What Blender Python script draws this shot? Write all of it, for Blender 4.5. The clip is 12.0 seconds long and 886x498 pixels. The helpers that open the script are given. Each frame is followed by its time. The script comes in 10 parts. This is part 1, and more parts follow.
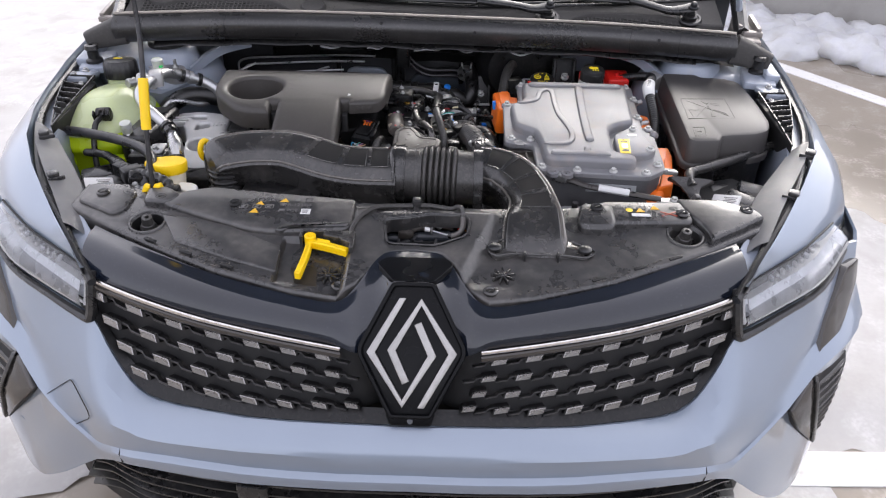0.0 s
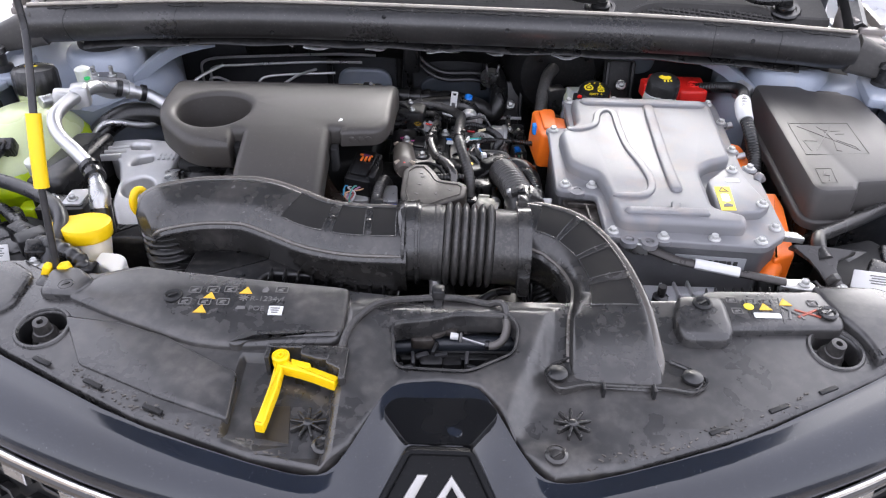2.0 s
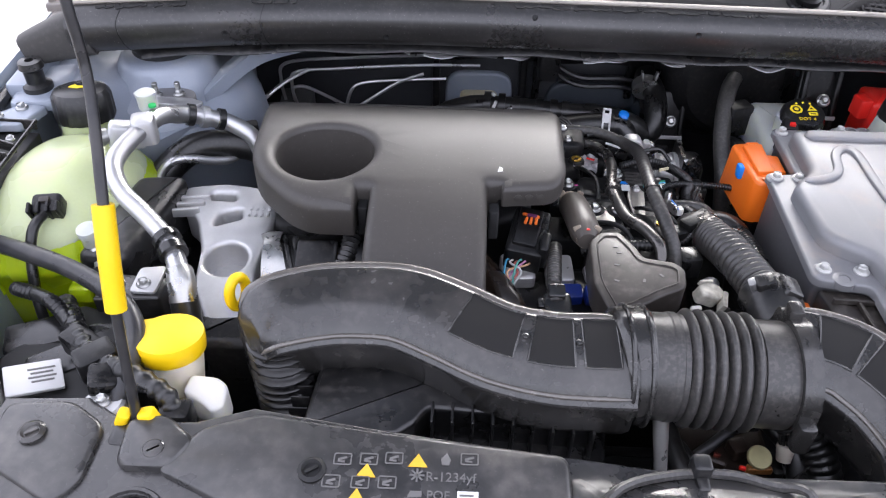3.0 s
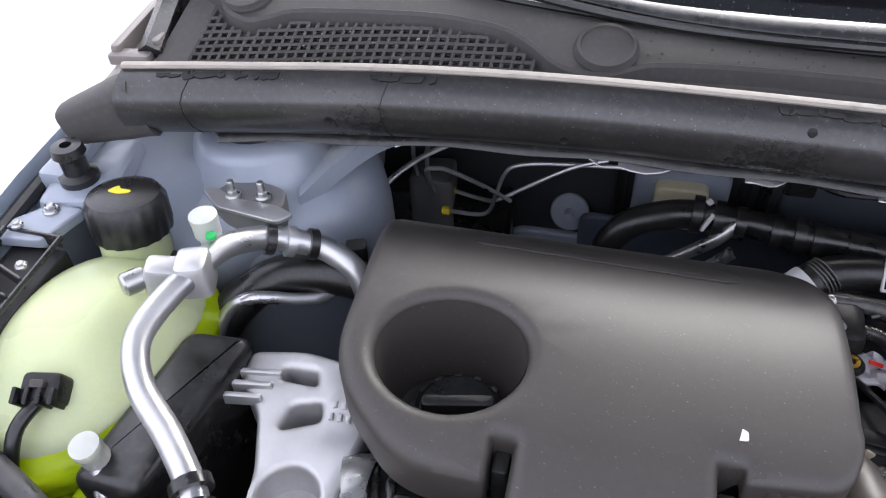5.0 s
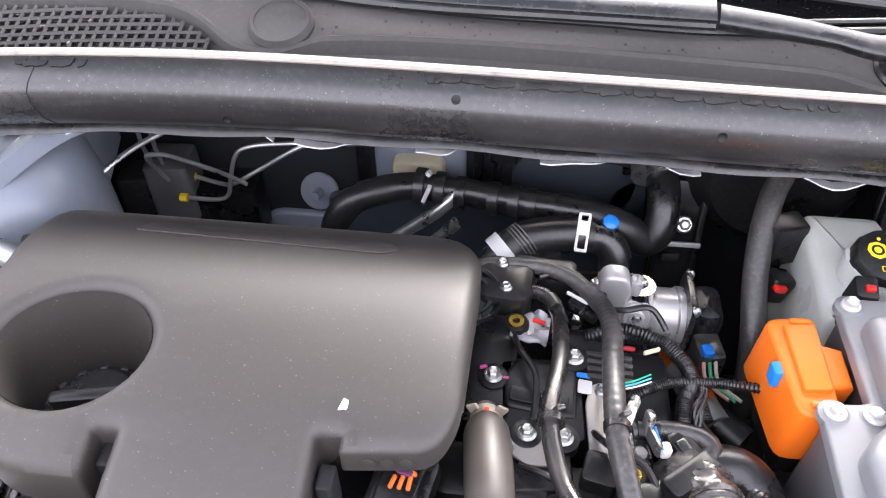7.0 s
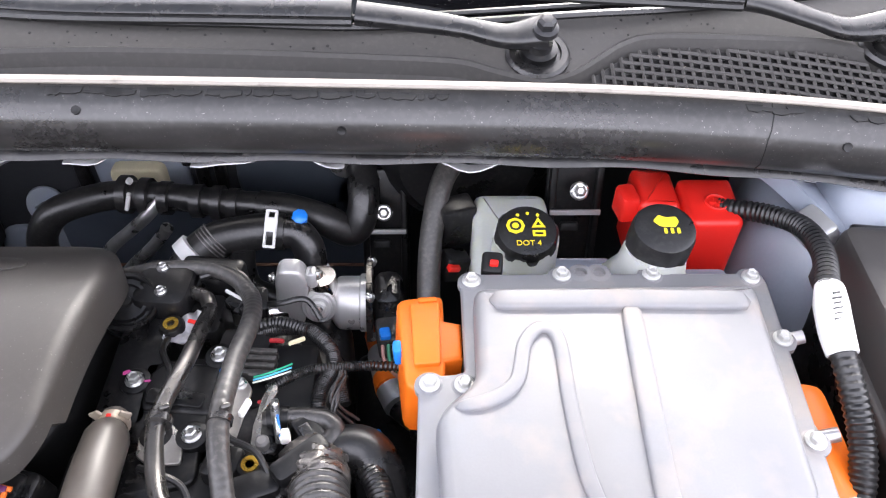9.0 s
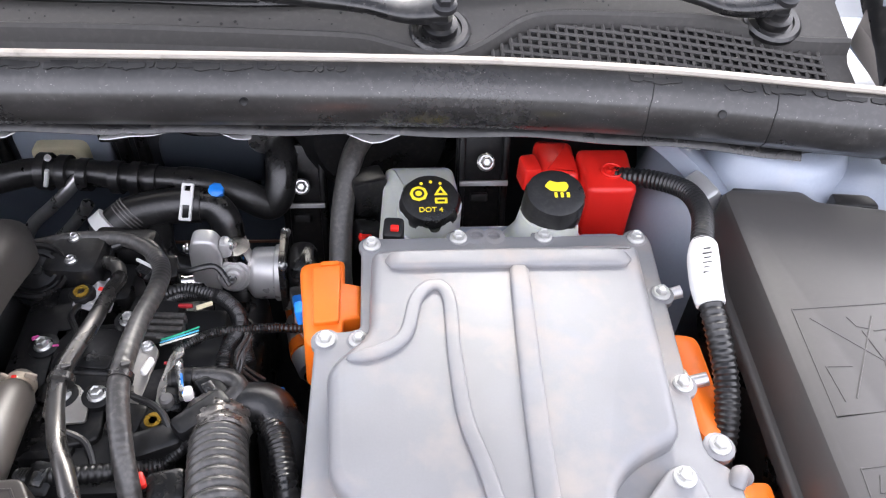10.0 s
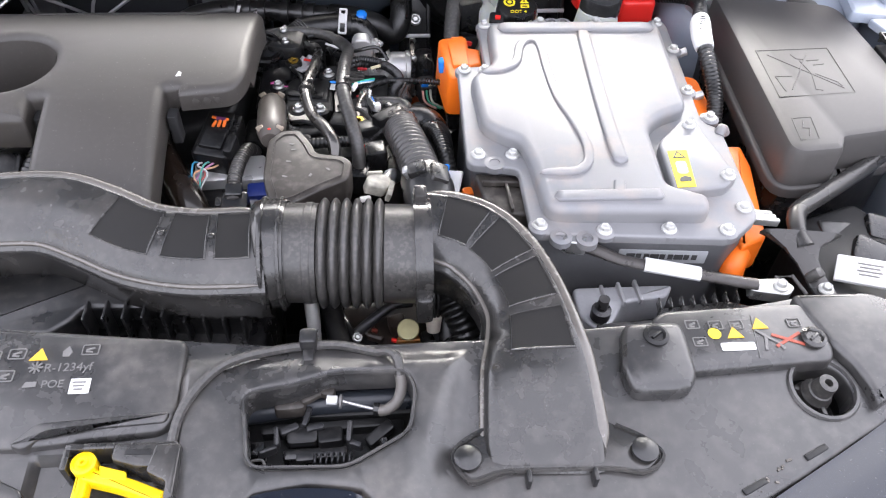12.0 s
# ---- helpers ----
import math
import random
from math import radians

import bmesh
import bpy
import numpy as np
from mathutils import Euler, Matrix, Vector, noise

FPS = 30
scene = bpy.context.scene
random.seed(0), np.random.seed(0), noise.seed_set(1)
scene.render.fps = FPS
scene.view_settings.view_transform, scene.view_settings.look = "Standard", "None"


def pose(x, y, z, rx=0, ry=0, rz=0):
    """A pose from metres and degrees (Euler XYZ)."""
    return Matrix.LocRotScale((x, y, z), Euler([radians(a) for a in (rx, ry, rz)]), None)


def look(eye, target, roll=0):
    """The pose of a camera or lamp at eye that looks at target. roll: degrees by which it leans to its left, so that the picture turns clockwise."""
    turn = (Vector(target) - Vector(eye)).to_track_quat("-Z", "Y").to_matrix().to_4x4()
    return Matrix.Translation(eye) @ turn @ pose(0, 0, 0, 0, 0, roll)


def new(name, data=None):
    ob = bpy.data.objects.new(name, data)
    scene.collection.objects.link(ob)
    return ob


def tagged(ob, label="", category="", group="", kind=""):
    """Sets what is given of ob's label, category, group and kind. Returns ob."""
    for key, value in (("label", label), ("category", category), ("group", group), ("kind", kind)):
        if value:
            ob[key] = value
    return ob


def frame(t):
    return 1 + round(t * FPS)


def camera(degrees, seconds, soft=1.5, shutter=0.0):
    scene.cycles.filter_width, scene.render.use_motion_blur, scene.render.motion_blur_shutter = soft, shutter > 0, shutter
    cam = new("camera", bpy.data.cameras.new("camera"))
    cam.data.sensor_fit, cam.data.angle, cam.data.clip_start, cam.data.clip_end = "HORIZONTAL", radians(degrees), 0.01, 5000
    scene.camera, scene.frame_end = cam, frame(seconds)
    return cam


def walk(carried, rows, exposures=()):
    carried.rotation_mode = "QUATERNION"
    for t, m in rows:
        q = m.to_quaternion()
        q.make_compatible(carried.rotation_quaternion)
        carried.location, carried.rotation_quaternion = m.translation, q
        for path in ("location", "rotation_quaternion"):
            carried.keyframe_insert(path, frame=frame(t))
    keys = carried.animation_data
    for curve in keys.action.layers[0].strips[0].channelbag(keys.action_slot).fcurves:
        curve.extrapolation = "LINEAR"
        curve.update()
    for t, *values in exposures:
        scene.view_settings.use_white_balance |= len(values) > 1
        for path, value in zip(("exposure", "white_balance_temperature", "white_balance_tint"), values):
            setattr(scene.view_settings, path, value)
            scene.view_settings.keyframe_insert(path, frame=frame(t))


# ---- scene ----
cam = camera(60.6, 12.0, soft=1.15)
PATH = [
    (0, (0.075, 0.015, 1.653), (0.05, 1.649, 0.501), 1.1),
    (0.5, (0.073, 0.137, 1.624), (0.051, 1.767, 0.465), 1.1),
    (1, (0.074, 0.259, 1.61), (0.053, 1.881, 0.44), 1.1),
    (1.5, (0.072, 0.365, 1.59), (0.051, 1.973, 0.4), 1.1),
    (2, (0.02, 0.485, 1.544), (0.0, 2.073, 0.329), 1.2),
    (2.5, (-0.112, 0.67, 1.525), (-0.137, 2.22, 0.262), 1.0),
    (3, (-0.208, 0.843, 1.477), (-0.262, 2.355, 0.17), 0.7),
    (3.5, (-0.28, 1.067, 1.438), (-0.448, 2.512, 0.066), -0.5),
    (3.7, (-0.307, 1.129, 1.42), (-0.525, 2.551, 0.03), -0.8),
    (5.3, (-0.256, 1.285, 1.414), (-0.675, 2.68, 0.043), -3.3),
    (5.5, (-0.229, 1.299, 1.413), (-0.634, 2.694, 0.038), -3.1),
    (6, (-0.157, 1.326, 1.41), (-0.495, 2.729, 0.024), -2.3),
    (6.5, (-0.111, 1.331, 1.4), (-0.37, 2.738, 0.003), -1.5),
    (7, (-0.061, 1.313, 1.401), (-0.234, 2.721, -0.008), -0.4),
    (7.5, (0.025, 1.295, 1.402), (-0.056, 2.699, -0.02), 0.7),
    (7.7, (0.058, 1.289, 1.406), (0.012, 2.69, -0.02), 1.0),
    (9.3, (0.21, 1.319, 1.426), (0.305, 2.719, 0.001), 2.4),
    (9.5, (0.226, 1.32, 1.43), (0.352, 2.711, -0.002), 3.2),
    (10, (0.246, 1.27, 1.427), (0.394, 2.653, -0.01), 3.4),
    (10.5, (0.219, 1.163, 1.446), (0.384, 2.538, 0.003), 3.7),
    (11, (0.169, 1.042, 1.452), (0.317, 2.411, 0.002), 2.9),
    (11.5, (0.123, 0.925, 1.471), (0.264, 2.281, 0.007), 2.7),
    (12, (0.088, 0.794, 1.501), (0.223, 2.142, 0.03), 2.6),
]
walk(cam, [(t, look(eye, target, roll)) for t, eye, target, roll in PATH], exposures=[(0, 1.52, 6450, 11.5), (0.5, 1.63, 6450, 11.5), (1.5, 1.93, 6350, 11.5), (2.5, 2.09, 6250, 12), (3.5, 2.15, 6200, 12), (5.5, 2.05, 6350, 11), (6, 2.55, 6450, 12.5), (6.5, 3.12, 6500, 13.7), (7.5, 3.14, 6500, 13), (9.5, 2.95, 6500, 11), (10.5, 2.66, 6450, 10), (11.5, 2.78, 6450, 10), (12, 2.68, 6450, 10)])

# ---- daylight: bright hazy sky with a wide soft sun behind the car ----
SUN_HEIGHT, SUN_TURN = 26.0, 12.0
world = bpy.data.worlds.new("sky")
scene.world = world
world.use_nodes = True
wn = world.node_tree.nodes
sky = wn.new("ShaderNodeTexSky")
sky.sky_type, sky.sun_disc = "NISHITA", False
sky.sun_elevation, sky.sun_rotation = radians(SUN_HEIGHT), radians(SUN_TURN)
sky.air_density, sky.dust_density, sky.ozone_density = 1.0, 6.0, 1.0
milky = wn.new("ShaderNodeHueSaturation")
milky.inputs["Saturation"].default_value = 0.3
world.node_tree.links.new(sky.outputs["Color"], milky.inputs["Color"])
cloud = wn.new("ShaderNodeMix")
cloud.data_type = "RGBA"
cloud.inputs["Factor"].default_value = 0.5
cloud.inputs["B"].default_value = (5.1, 5.0, 5.75, 1.0)
world.node_tree.links.new(milky.outputs["Color"], cloud.inputs["A"])
world.node_tree.links.new(cloud.outputs["Result"], wn["Background"].inputs["Color"])
wn["Background"].inputs["Strength"].default_value = 0.15
sun = new("sun", bpy.data.lights.new("sun", "SUN"))
sun.data.energy, sun.data.angle, sun.data.color = 0.4, radians(22), (1.0, 0.95, 0.89)
sun.matrix_world = look((0, 0, 5), (math.sin(radians(SUN_TURN)) * -1, math.cos(radians(SUN_TURN)) * -1, 5 - math.tan(radians(SUN_HEIGHT))))


# ---- materials ----
def material(name, base, rough=0.5, metal=0.0, var=0.25, scale=14.0, fine=220.0, bump=0.1, coat=0.0, dust=None,
             dust_scale=9.0, dust_low=0.5, spec=0.5, sss=0.0, trans=0.0, speck=0.0, rvar=0.12, stain=None):
    """A surface with broad and fine variation, fine relief and, where given, settled dust or specks."""
    m = bpy.data.materials.new(name)
    m.use_nodes = True
    n, l = m.node_tree.nodes, m.node_tree.links
    p = n["Principled BSDF"]
    co = n.new("ShaderNodeTexCoord").outputs["Object"]

    def noise_of(s, detail=4.0):
        t = n.new("ShaderNodeTexNoise")
        t.inputs["Scale"].default_value, t.inputs["Detail"].default_value = s, detail
        l.new(co, t.inputs["Vector"])
        return t.outputs["Fac"]

    def spread(src, a, b, lo=0.3, hi=0.7):
        r = n.new("ShaderNodeMapRange")
        r.inputs["From Min"].default_value, r.inputs["From Max"].default_value = lo, hi
        r.inputs["To Min"].default_value, r.inputs["To Max"].default_value = a, b
        l.new(src, r.inputs["Value"])
        return r.outputs["Result"]

    def mix(fac, a, b):
        x = n.new("ShaderNodeMix")
        x.data_type = "RGBA"
        for sock, v in ((x.inputs["Factor"], fac), (x.inputs["A"], a), (x.inputs["B"], b)):
            if isinstance(v, bpy.types.NodeSocket):
                l.new(v, sock)
            else:
                sock.default_value = v if isinstance(v, float) else (*v, 1.0)
        return x.outputs["Result"]

    broad, grain = noise_of(scale), noise_of(fine, 6.0)
    lo = tuple(c * (1 - var) for c in base)
    hi = tuple(min(1.0, c * (1 + var)) for c in base)
    col = mix(spread(broad, 0.0, 1.0), lo, hi)
    col = mix(spread(grain, 0.0, 0.35), col, lo)
    rgh = spread(broad, max(0.02, rough - rvar), min(1.0, rough + rvar))
    if dust:
        wide_ = spread(noise_of(dust_scale * 0.4, 3.0), 0.5, 1.0, 0.35, 0.65)
        f0 = spread(noise_of(dust_scale * 2.6, 10.0), 0.0, dust[1], dust_low, dust_low + 0.2)
        fm = n.new("ShaderNodeMath")
        fm.operation = "MULTIPLY"
        l.new(wide_, fm.inputs[0])
        l.new(f0, fm.inputs[1])
        f = fm.outputs[0]
        col = mix(f, col, dust[0])
        r2 = n.new("ShaderNodeMath")
        r2.operation, r2.use_clamp = "ADD", True
        l.new(rgh, r2.inputs[0])
        half = n.new("ShaderNodeMath")
        half.operation = "MULTIPLY"
        half.inputs[1].default_value = 0.4
        l.new(f, half.inputs[0])
        l.new(half.outputs[0], r2.inputs[1])
        rgh = r2.outputs[0]
    if stain:
        patch = spread(noise_of(9.0, 5.0), 0.0, 1.0, 0.5, 0.68)
        fleck = spread(noise_of(75.0, 8.0), 0.15, stain[1], 0.42, 0.66)
        both_ = n.new("ShaderNodeMath")
        both_.operation = "MULTIPLY"
        l.new(patch, both_.inputs[0])
        l.new(fleck, both_.inputs[1])
        col = mix(both_.outputs[0], col, stain[0])
    if speck:
        s = spread(noise_of(420.0, 2.0), 0.0, speck, 0.68, 0.74)
        col = mix(s, col, (0.5, 0.48, 0.45))
    l.new(col, p.inputs["Base Color"])
    l.new(rgh, p.inputs["Roughness"])
    p.inputs["Metallic"].default_value = metal
    p.inputs["Specular IOR Level"].default_value = spec
    p.inputs["Coat Weight"].default_value = coat
    p.inputs["Coat Roughness"].default_value = 0.06
    p.inputs["Transmission Weight"].default_value = trans
    if sss:
        p.inputs["Subsurface Weight"].default_value = sss
        p.inputs["Subsurface Radius"].default_value = (0.03, 0.03, 0.015)
        p.inputs["Subsurface Scale"].default_value = 0.6
    if bump:
        b = n.new("ShaderNodeBump")
        b.inputs["Strength"].default_value, b.inputs["Distance"].default_value = bump * 0.5, 0.0003
        l.new(grain, b.inputs["Height"])
        l.new(b.outputs["Normal"], p.inputs["Normal"])
    return m


DUST = (0.17, 0.155, 0.14)
PAINT = material("blue_grey_paint", (0.24, 0.285, 0.35), 0.32, 0.25, 0.03, 6, 700, 0.01, coat=1.0, rvar=0.03)
PAINT_IN = material("inner_body_paint", (0.29, 0.325, 0.385), 0.42, 0.1, 0.1, 7, 300, 0.03, dust=((0.4, 0.39, 0.37), 0.35), coat=0.3)
GLOSS = material("gloss_black", (0.006, 0.0085, 0.015), 0.12, 0.0, 0.3, 5, 500, 0.015, coat=0.5, speck=0.1, rvar=0.05, spec=0.5)
PLASTIC = material("black_plastic", (0.009, 0.009, 0.0095), 0.3, 0, 0.12, 14, 900, 0.2, dust=(DUST, 0.2), dust_scale=40, spec=0.7)
PLASTIC_DUSTY = material("dusty_black_plastic", (0.0195, 0.0188, 0.018), 0.22, 0, 0.12, 12, 900, 0.16, rvar=0.08, dust=((0.19, 0.175, 0.16), 0.13), dust_scale=30, dust_low=0.48, speck=0.05, stain=((0.17, 0.155, 0.14), 0.22), spec=0.75)
CARRIER = material("dusty_carrier_plastic", (0.033, 0.0322, 0.032), 0.29, 0, 0.3, 9, 900, 0.25, rvar=0.09, dust=((0.15, 0.14, 0.132), 0.24), dust_scale=26, dust_low=0.46, speck=0.06, stain=((0.16, 0.145, 0.13), 0.45), spec=0.75)
COVER = material("engine_cover_plastic", (0.038, 0.0338, 0.0298), 0.5, 0, rvar=0.03, var=0.04, scale=8, fine=1200, bump=0.3, dust=((0.13, 0.12, 0.11), 0.08), dust_scale=60, dust_low=0.5, speck=0.13, spec=0.6)
FELT = material("dark_insulation_felt", (0.022, 0.0235, 0.027), 0.55, 0, 0.3, 6, 120, 0.4, dust=((0.07, 0.07, 0.075), 0.3), dust_scale=8)
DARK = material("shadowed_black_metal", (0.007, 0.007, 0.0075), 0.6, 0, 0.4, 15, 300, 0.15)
GREASY = material("engine_black", (0.007, 0.007, 0.0075), 0.34, 0, 0.3, 25, 400, 0.3, dust=(DUST, 0.1), dust_scale=60, spec=0.35)
RUBBER = material("black_rubber", (0.009, 0.009, 0.0093), 0.34, 0, 0.1, 20, 500, 0.2, dust=(DUST, 0.1), dust_scale=90, spec=0.6)
RUBBER_OLD = material("dusty_rubber", (0.034, 0.0325, 0.031), 0.36, 0, 0.15, 18, 500, 0.25, dust=((0.22, 0.2, 0.18), 0.22), dust_scale=90, dust_low=0.46, spec=0.6)
BEAM = material("beam_plastic", (0.022, 0.021, 0.0205), 0.3, 0, 0.06, 5, 800, 0.3, rvar=0.04, dust=((0.14, 0.132, 0.128), 0.16), dust_scale=60, dust_low=0.48, speck=0.26, spec=0.75, stain=((0.12, 0.115, 0.11), 0.2))
COWL = material("grey_cowl_plastic", (0.068, 0.0655, 0.0625), 0.65, 0, 0.06, 6, 1200, 0.25, dust=((0.2, 0.19, 0.175), 0.12), dust_scale=60, spec=0.25)
SHEET = material("silver_sheet", (0.215, 0.215, 0.222), 0.46, 0.22, 0.08, 11, 500, 0.05, dust=((0.36, 0.305, 0.26), 0.55), dust_scale=9, rvar=0.08, spec=0.4, stain=((0.21, 0.225, 0.255), 0.4))
CAST = material("cast_aluminium", (0.55, 0.55, 0.55), 0.45, 0.75, 0.12, 20, 260, 0.3)
ALU = material("aluminium_tube", (0.55, 0.55, 0.555), 0.36, 0.85, 0.08, 20, 300, 0.05)
STEEL = material("zinc_steel", (0.46, 0.46, 0.45), 0.32, 0.9, 0.15, 60, 500, 0.08)
DARK_STEEL = material("dark_steel_tube", (0.11, 0.105, 0.1), 0.27, 0.85, 0.15, 30, 400, 0.03)
BLACK_STEEL = material("black_steel", (0.03, 0.03, 0.032), 0.32, 0.2, 0.2, 30, 400, 0.05, dust=(DUST, 0.25))
CHROME = material("dark_chrome", (0.72, 0.7, 0.68), 0.12, 1.0, 0.08, 30, 300, 0.02, dust=((0.2, 0.15, 0.12), 0.5), dust_scale=30)
SATIN = material("satin_silver", (0.6, 0.59, 0.57), 0.33, 0.7, 0.06, 20, 600, 0.04, dust=((0.3, 0.28, 0.26), 0.4), dust_scale=25)
ORANGE = material("orange_plastic", (0.86, 0.17, 0.012), 0.42, 0, 0.06, 12, 600, 0.04)
YELLOW = material("yellow_plastic", (0.92, 0.60, 0.0), 0.45, 0, 0.03, 10, 600, 0.03)
RED = material("red_plastic", (0.70, 0.018, 0.012), 0.4, 0, 0.05, 10, 600, 0.03)
BLUE = material("blue_plastic", (0.01, 0.2, 0.72), 0.4, 0, 0.05, 10, 600, 0.03)
WHITE = material("white_plastic", (0.78, 0.77, 0.72), 0.45, 0, 0.05, 10, 600, 0.03, sss=0.15)
LABEL = material("white_label", (0.62, 0.62, 0.61), 0.5, 0, 0.02, 10, 300, 0.02)
PRINT = material("grey_print", (0.14, 0.136, 0.132), 0.55, 0, 0.05, 10, 300, 0.0)
INK = material("dark_print", (0.05, 0.05, 0.05), 0.55, 0, 0.05, 10, 300, 0.0)
TRI_ORANGE = material("orange_yellow_print", (0.75, 0.44, 0.03), 0.5, 0, 0.05, 10, 300, 0.0)
YPRINT = material("yellow_print", (0.8, 0.62, 0.02), 0.5, 0, 0.05, 10, 300, 0.0)
TANK = material("milky_tank_plastic", (0.52, 0.58, 0.33), 0.3, 0, 0.08, 8, 300, 0.05, sss=0.5)
COOLANT = material("lime_coolant", (0.50, 0.66, 0.008), 0.25, 0, 0.06, 8, 300, 0.03, sss=0.4)
FLUID = material("milky_reservoir", (0.5, 0.52, 0.48), 0.35, 0, 0.1, 12, 300, 0.05, sss=0.4)
DASH_METAL = material("dull_silver", (0.32, 0.31, 0.3), 0.32, 0.9, 0.1, 20, 600, 0.04, dust=((0.2, 0.19, 0.18), 0.4), dust_scale=25)
LAMP = material("lamp_inside", (0.62, 0.63, 0.65), 0.3, 0.5, 0.3, 30, 200, 0.1)
LENS = material("clear_lens", (0.7, 0.72, 0.74), 0.05, 0, 0.05, 8, 300, 0.0, trans=0.9, rvar=0.02)
FRIT = material("black_glass", (0.006, 0.006, 0.007), 0.06, 0, 0.2, 6, 300, 0.0, speck=0.4, rvar=0.02)
BROWN_FLAP = material("smoked_brown_plastic", (0.036, 0.031, 0.027), 0.42, 0, 0.2, 20, 500, 0.06, dust=((0.2, 0.185, 0.165), 0.3), dust_scale=30)
FELT_BLUE = material("dull_blue_panel", (0.06, 0.07, 0.085), 0.5, 0.1, 0.15, 8, 300, 0.1)
SEALER = material("cream_foam", (0.62, 0.56, 0.38), 0.7, 0, 0.08, 30, 300, 0.1)
FUSE = material("matt_box_plastic", (0.055, 0.0515, 0.049), 0.46, 0, 0.05, 8, 1200, 0.3, rvar=0.03, dust=((0.13, 0.12, 0.11), 0.08), dust_scale=60, spec=0.5)
CANISTER = material("brown_grey_rubber", (0.075, 0.066, 0.058), 0.42, 0, 0.1, 20, 500, 0.2)
VANE = material("duct_mesh_panel", (0.013, 0.0125, 0.012), 0.6, 0, 0.1, 10, 1500, 0.35, spec=0.25)
# duct edges: wear, plus the crest's highlight put into a paler colour
CREST = material("duct_edge_wear_highlight", (0.10, 0.091, 0.08), 0.2, 0, 0.15, 14, 900, 0.1, rvar=0.06, dust=((0.2, 0.18, 0.16), 0.25), dust_scale=50, spec=0.9)


# ---- mesh tools ----
def smooth_line(pts, n=6, closed=False):
    """Catmull-Rom points through pts."""
    p = [Vector(q) for q in pts]
    out, m = [], len(p)
    for i in range(m if closed else m - 1):
        a, b, c, d = (p[(i + k - 1) % m] if closed else p[min(max(i + k - 1, 0), m - 1)] for k in range(4))
        for j in range(n):
            t = j / n
            out.append(0.5 * ((2 * b) + (c - a) * t + (2 * a - 5 * b + 4 * c - d) * t * t + (3 * b - a - 3 * c + d) * t ** 3))
    if not closed:
        out.append(p[-1])
    return out


def knots(*kv):
    """A smooth function through (x, value) pairs."""
    dense = smooth_line([(k, v, 0) for k, v in kv], 12)
    xs, ys = [q.x for q in dense], [q.y for q in dense]
    return lambda x: float(np.interp(x, xs, ys))


def loft(bm, rings, closed=True, cap=True):
    """Skin through rings of equally many points."""
    vs = [[bm.verts.new(p) for p in r] for r in rings]
    k = len(vs[0])
    for a, b in zip(vs, vs[1:]):
        for i in range(k if closed else k - 1):
            j = (i + 1) % k
            bm.faces.new((a[i], a[j], b[j], b[i]))
    if cap and closed:
        bm.faces.new(vs[0][::-1])
        bm.faces.new(vs[-1])
    return vs


def sweep(bm, pts, r, seg=12, n=6, cap=True, wide=1.0, up=(0, 0, 1), square=2.0):
    """A tube along pts; r a radius, a list of radii for the points, or a function of the way along (0 to 1); wide stretches it sideways."""
    line = smooth_line(pts, n) if n > 1 else [Vector(p) for p in pts]
    m, rings = len(line), []
    side = None
    for i, p in enumerate(line):
        d = (line[min(i + 1, m - 1)] - line[max(i - 1, 0)]).normalized()
        if side is None:
            u = Vector(up) if abs(d.dot(Vector(up))) < 0.95 else Vector((0, 1, 0))
            side = d.cross(u).normalized()
        else:
            side = (side - d * side.dot(d)).normalized()
        top = side.cross(d)
        f = i / (m - 1)
        if callable(r):
            q = r(f)
        elif isinstance(r, (list, tuple)):
            q = float(np.interp(f * (len(r) - 1), range(len(r)), r))
        else:
            q = r
        w = wide(f) if callable(wide) else wide
        ring = []
        for k in range(seg):
            a = 2 * math.pi * k / seg
            ca, sa = math.cos(a), math.sin(a)
            ca, sa = (math.copysign(abs(v) ** (2 / square), v) for v in (ca, sa))
            ring.append(p + side * (ca * q * w) + top * (sa * q))
        rings.append(ring)
    loft(bm, rings, True, cap)


def spin(bm, profile, m, seg=20):
    """A turned body: profile of (radius, height) about the z of pose m; it ends closed."""
    rings = [[m @ Vector((max(r, 1e-4) * math.cos(2 * math.pi * k / seg), max(r, 1e-4) * math.sin(2 * math.pi * k / seg), z)) for k in range(seg)] for r, z in profile]
    loft(bm, rings)


def aim(p, d):
    """The pose at p whose z points along d."""
    return Matrix.Translation(p) @ Vector(d).to_track_quat("Z", "Y").to_matrix().to_4x4()


def rounded(poly, r, n=4):
    """A polygon with its corners rounded; r one radius or one for each corner."""
    out, k = [], len(poly)
    for i in range(k):
        a, b, c = (Vector(poly[(i + j) % k]).to_2d() for j in (-1, 0, 1))
        q = r[i] if isinstance(r, (list, tuple)) else r
        u, v = (a - b), (c - b)
        t = min(q, u.length * 0.45, v.length * 0.45)
        if t < 1e-5:
            out.append(b)
            continue
        s, e = b + u.normalized() * t, b + v.normalized() * t
        for j in range(n + 1):
            f = j / n
            out.append((1 - f) ** 2 * s + 2 * f * (1 - f) * b + f * f * e)
    return out


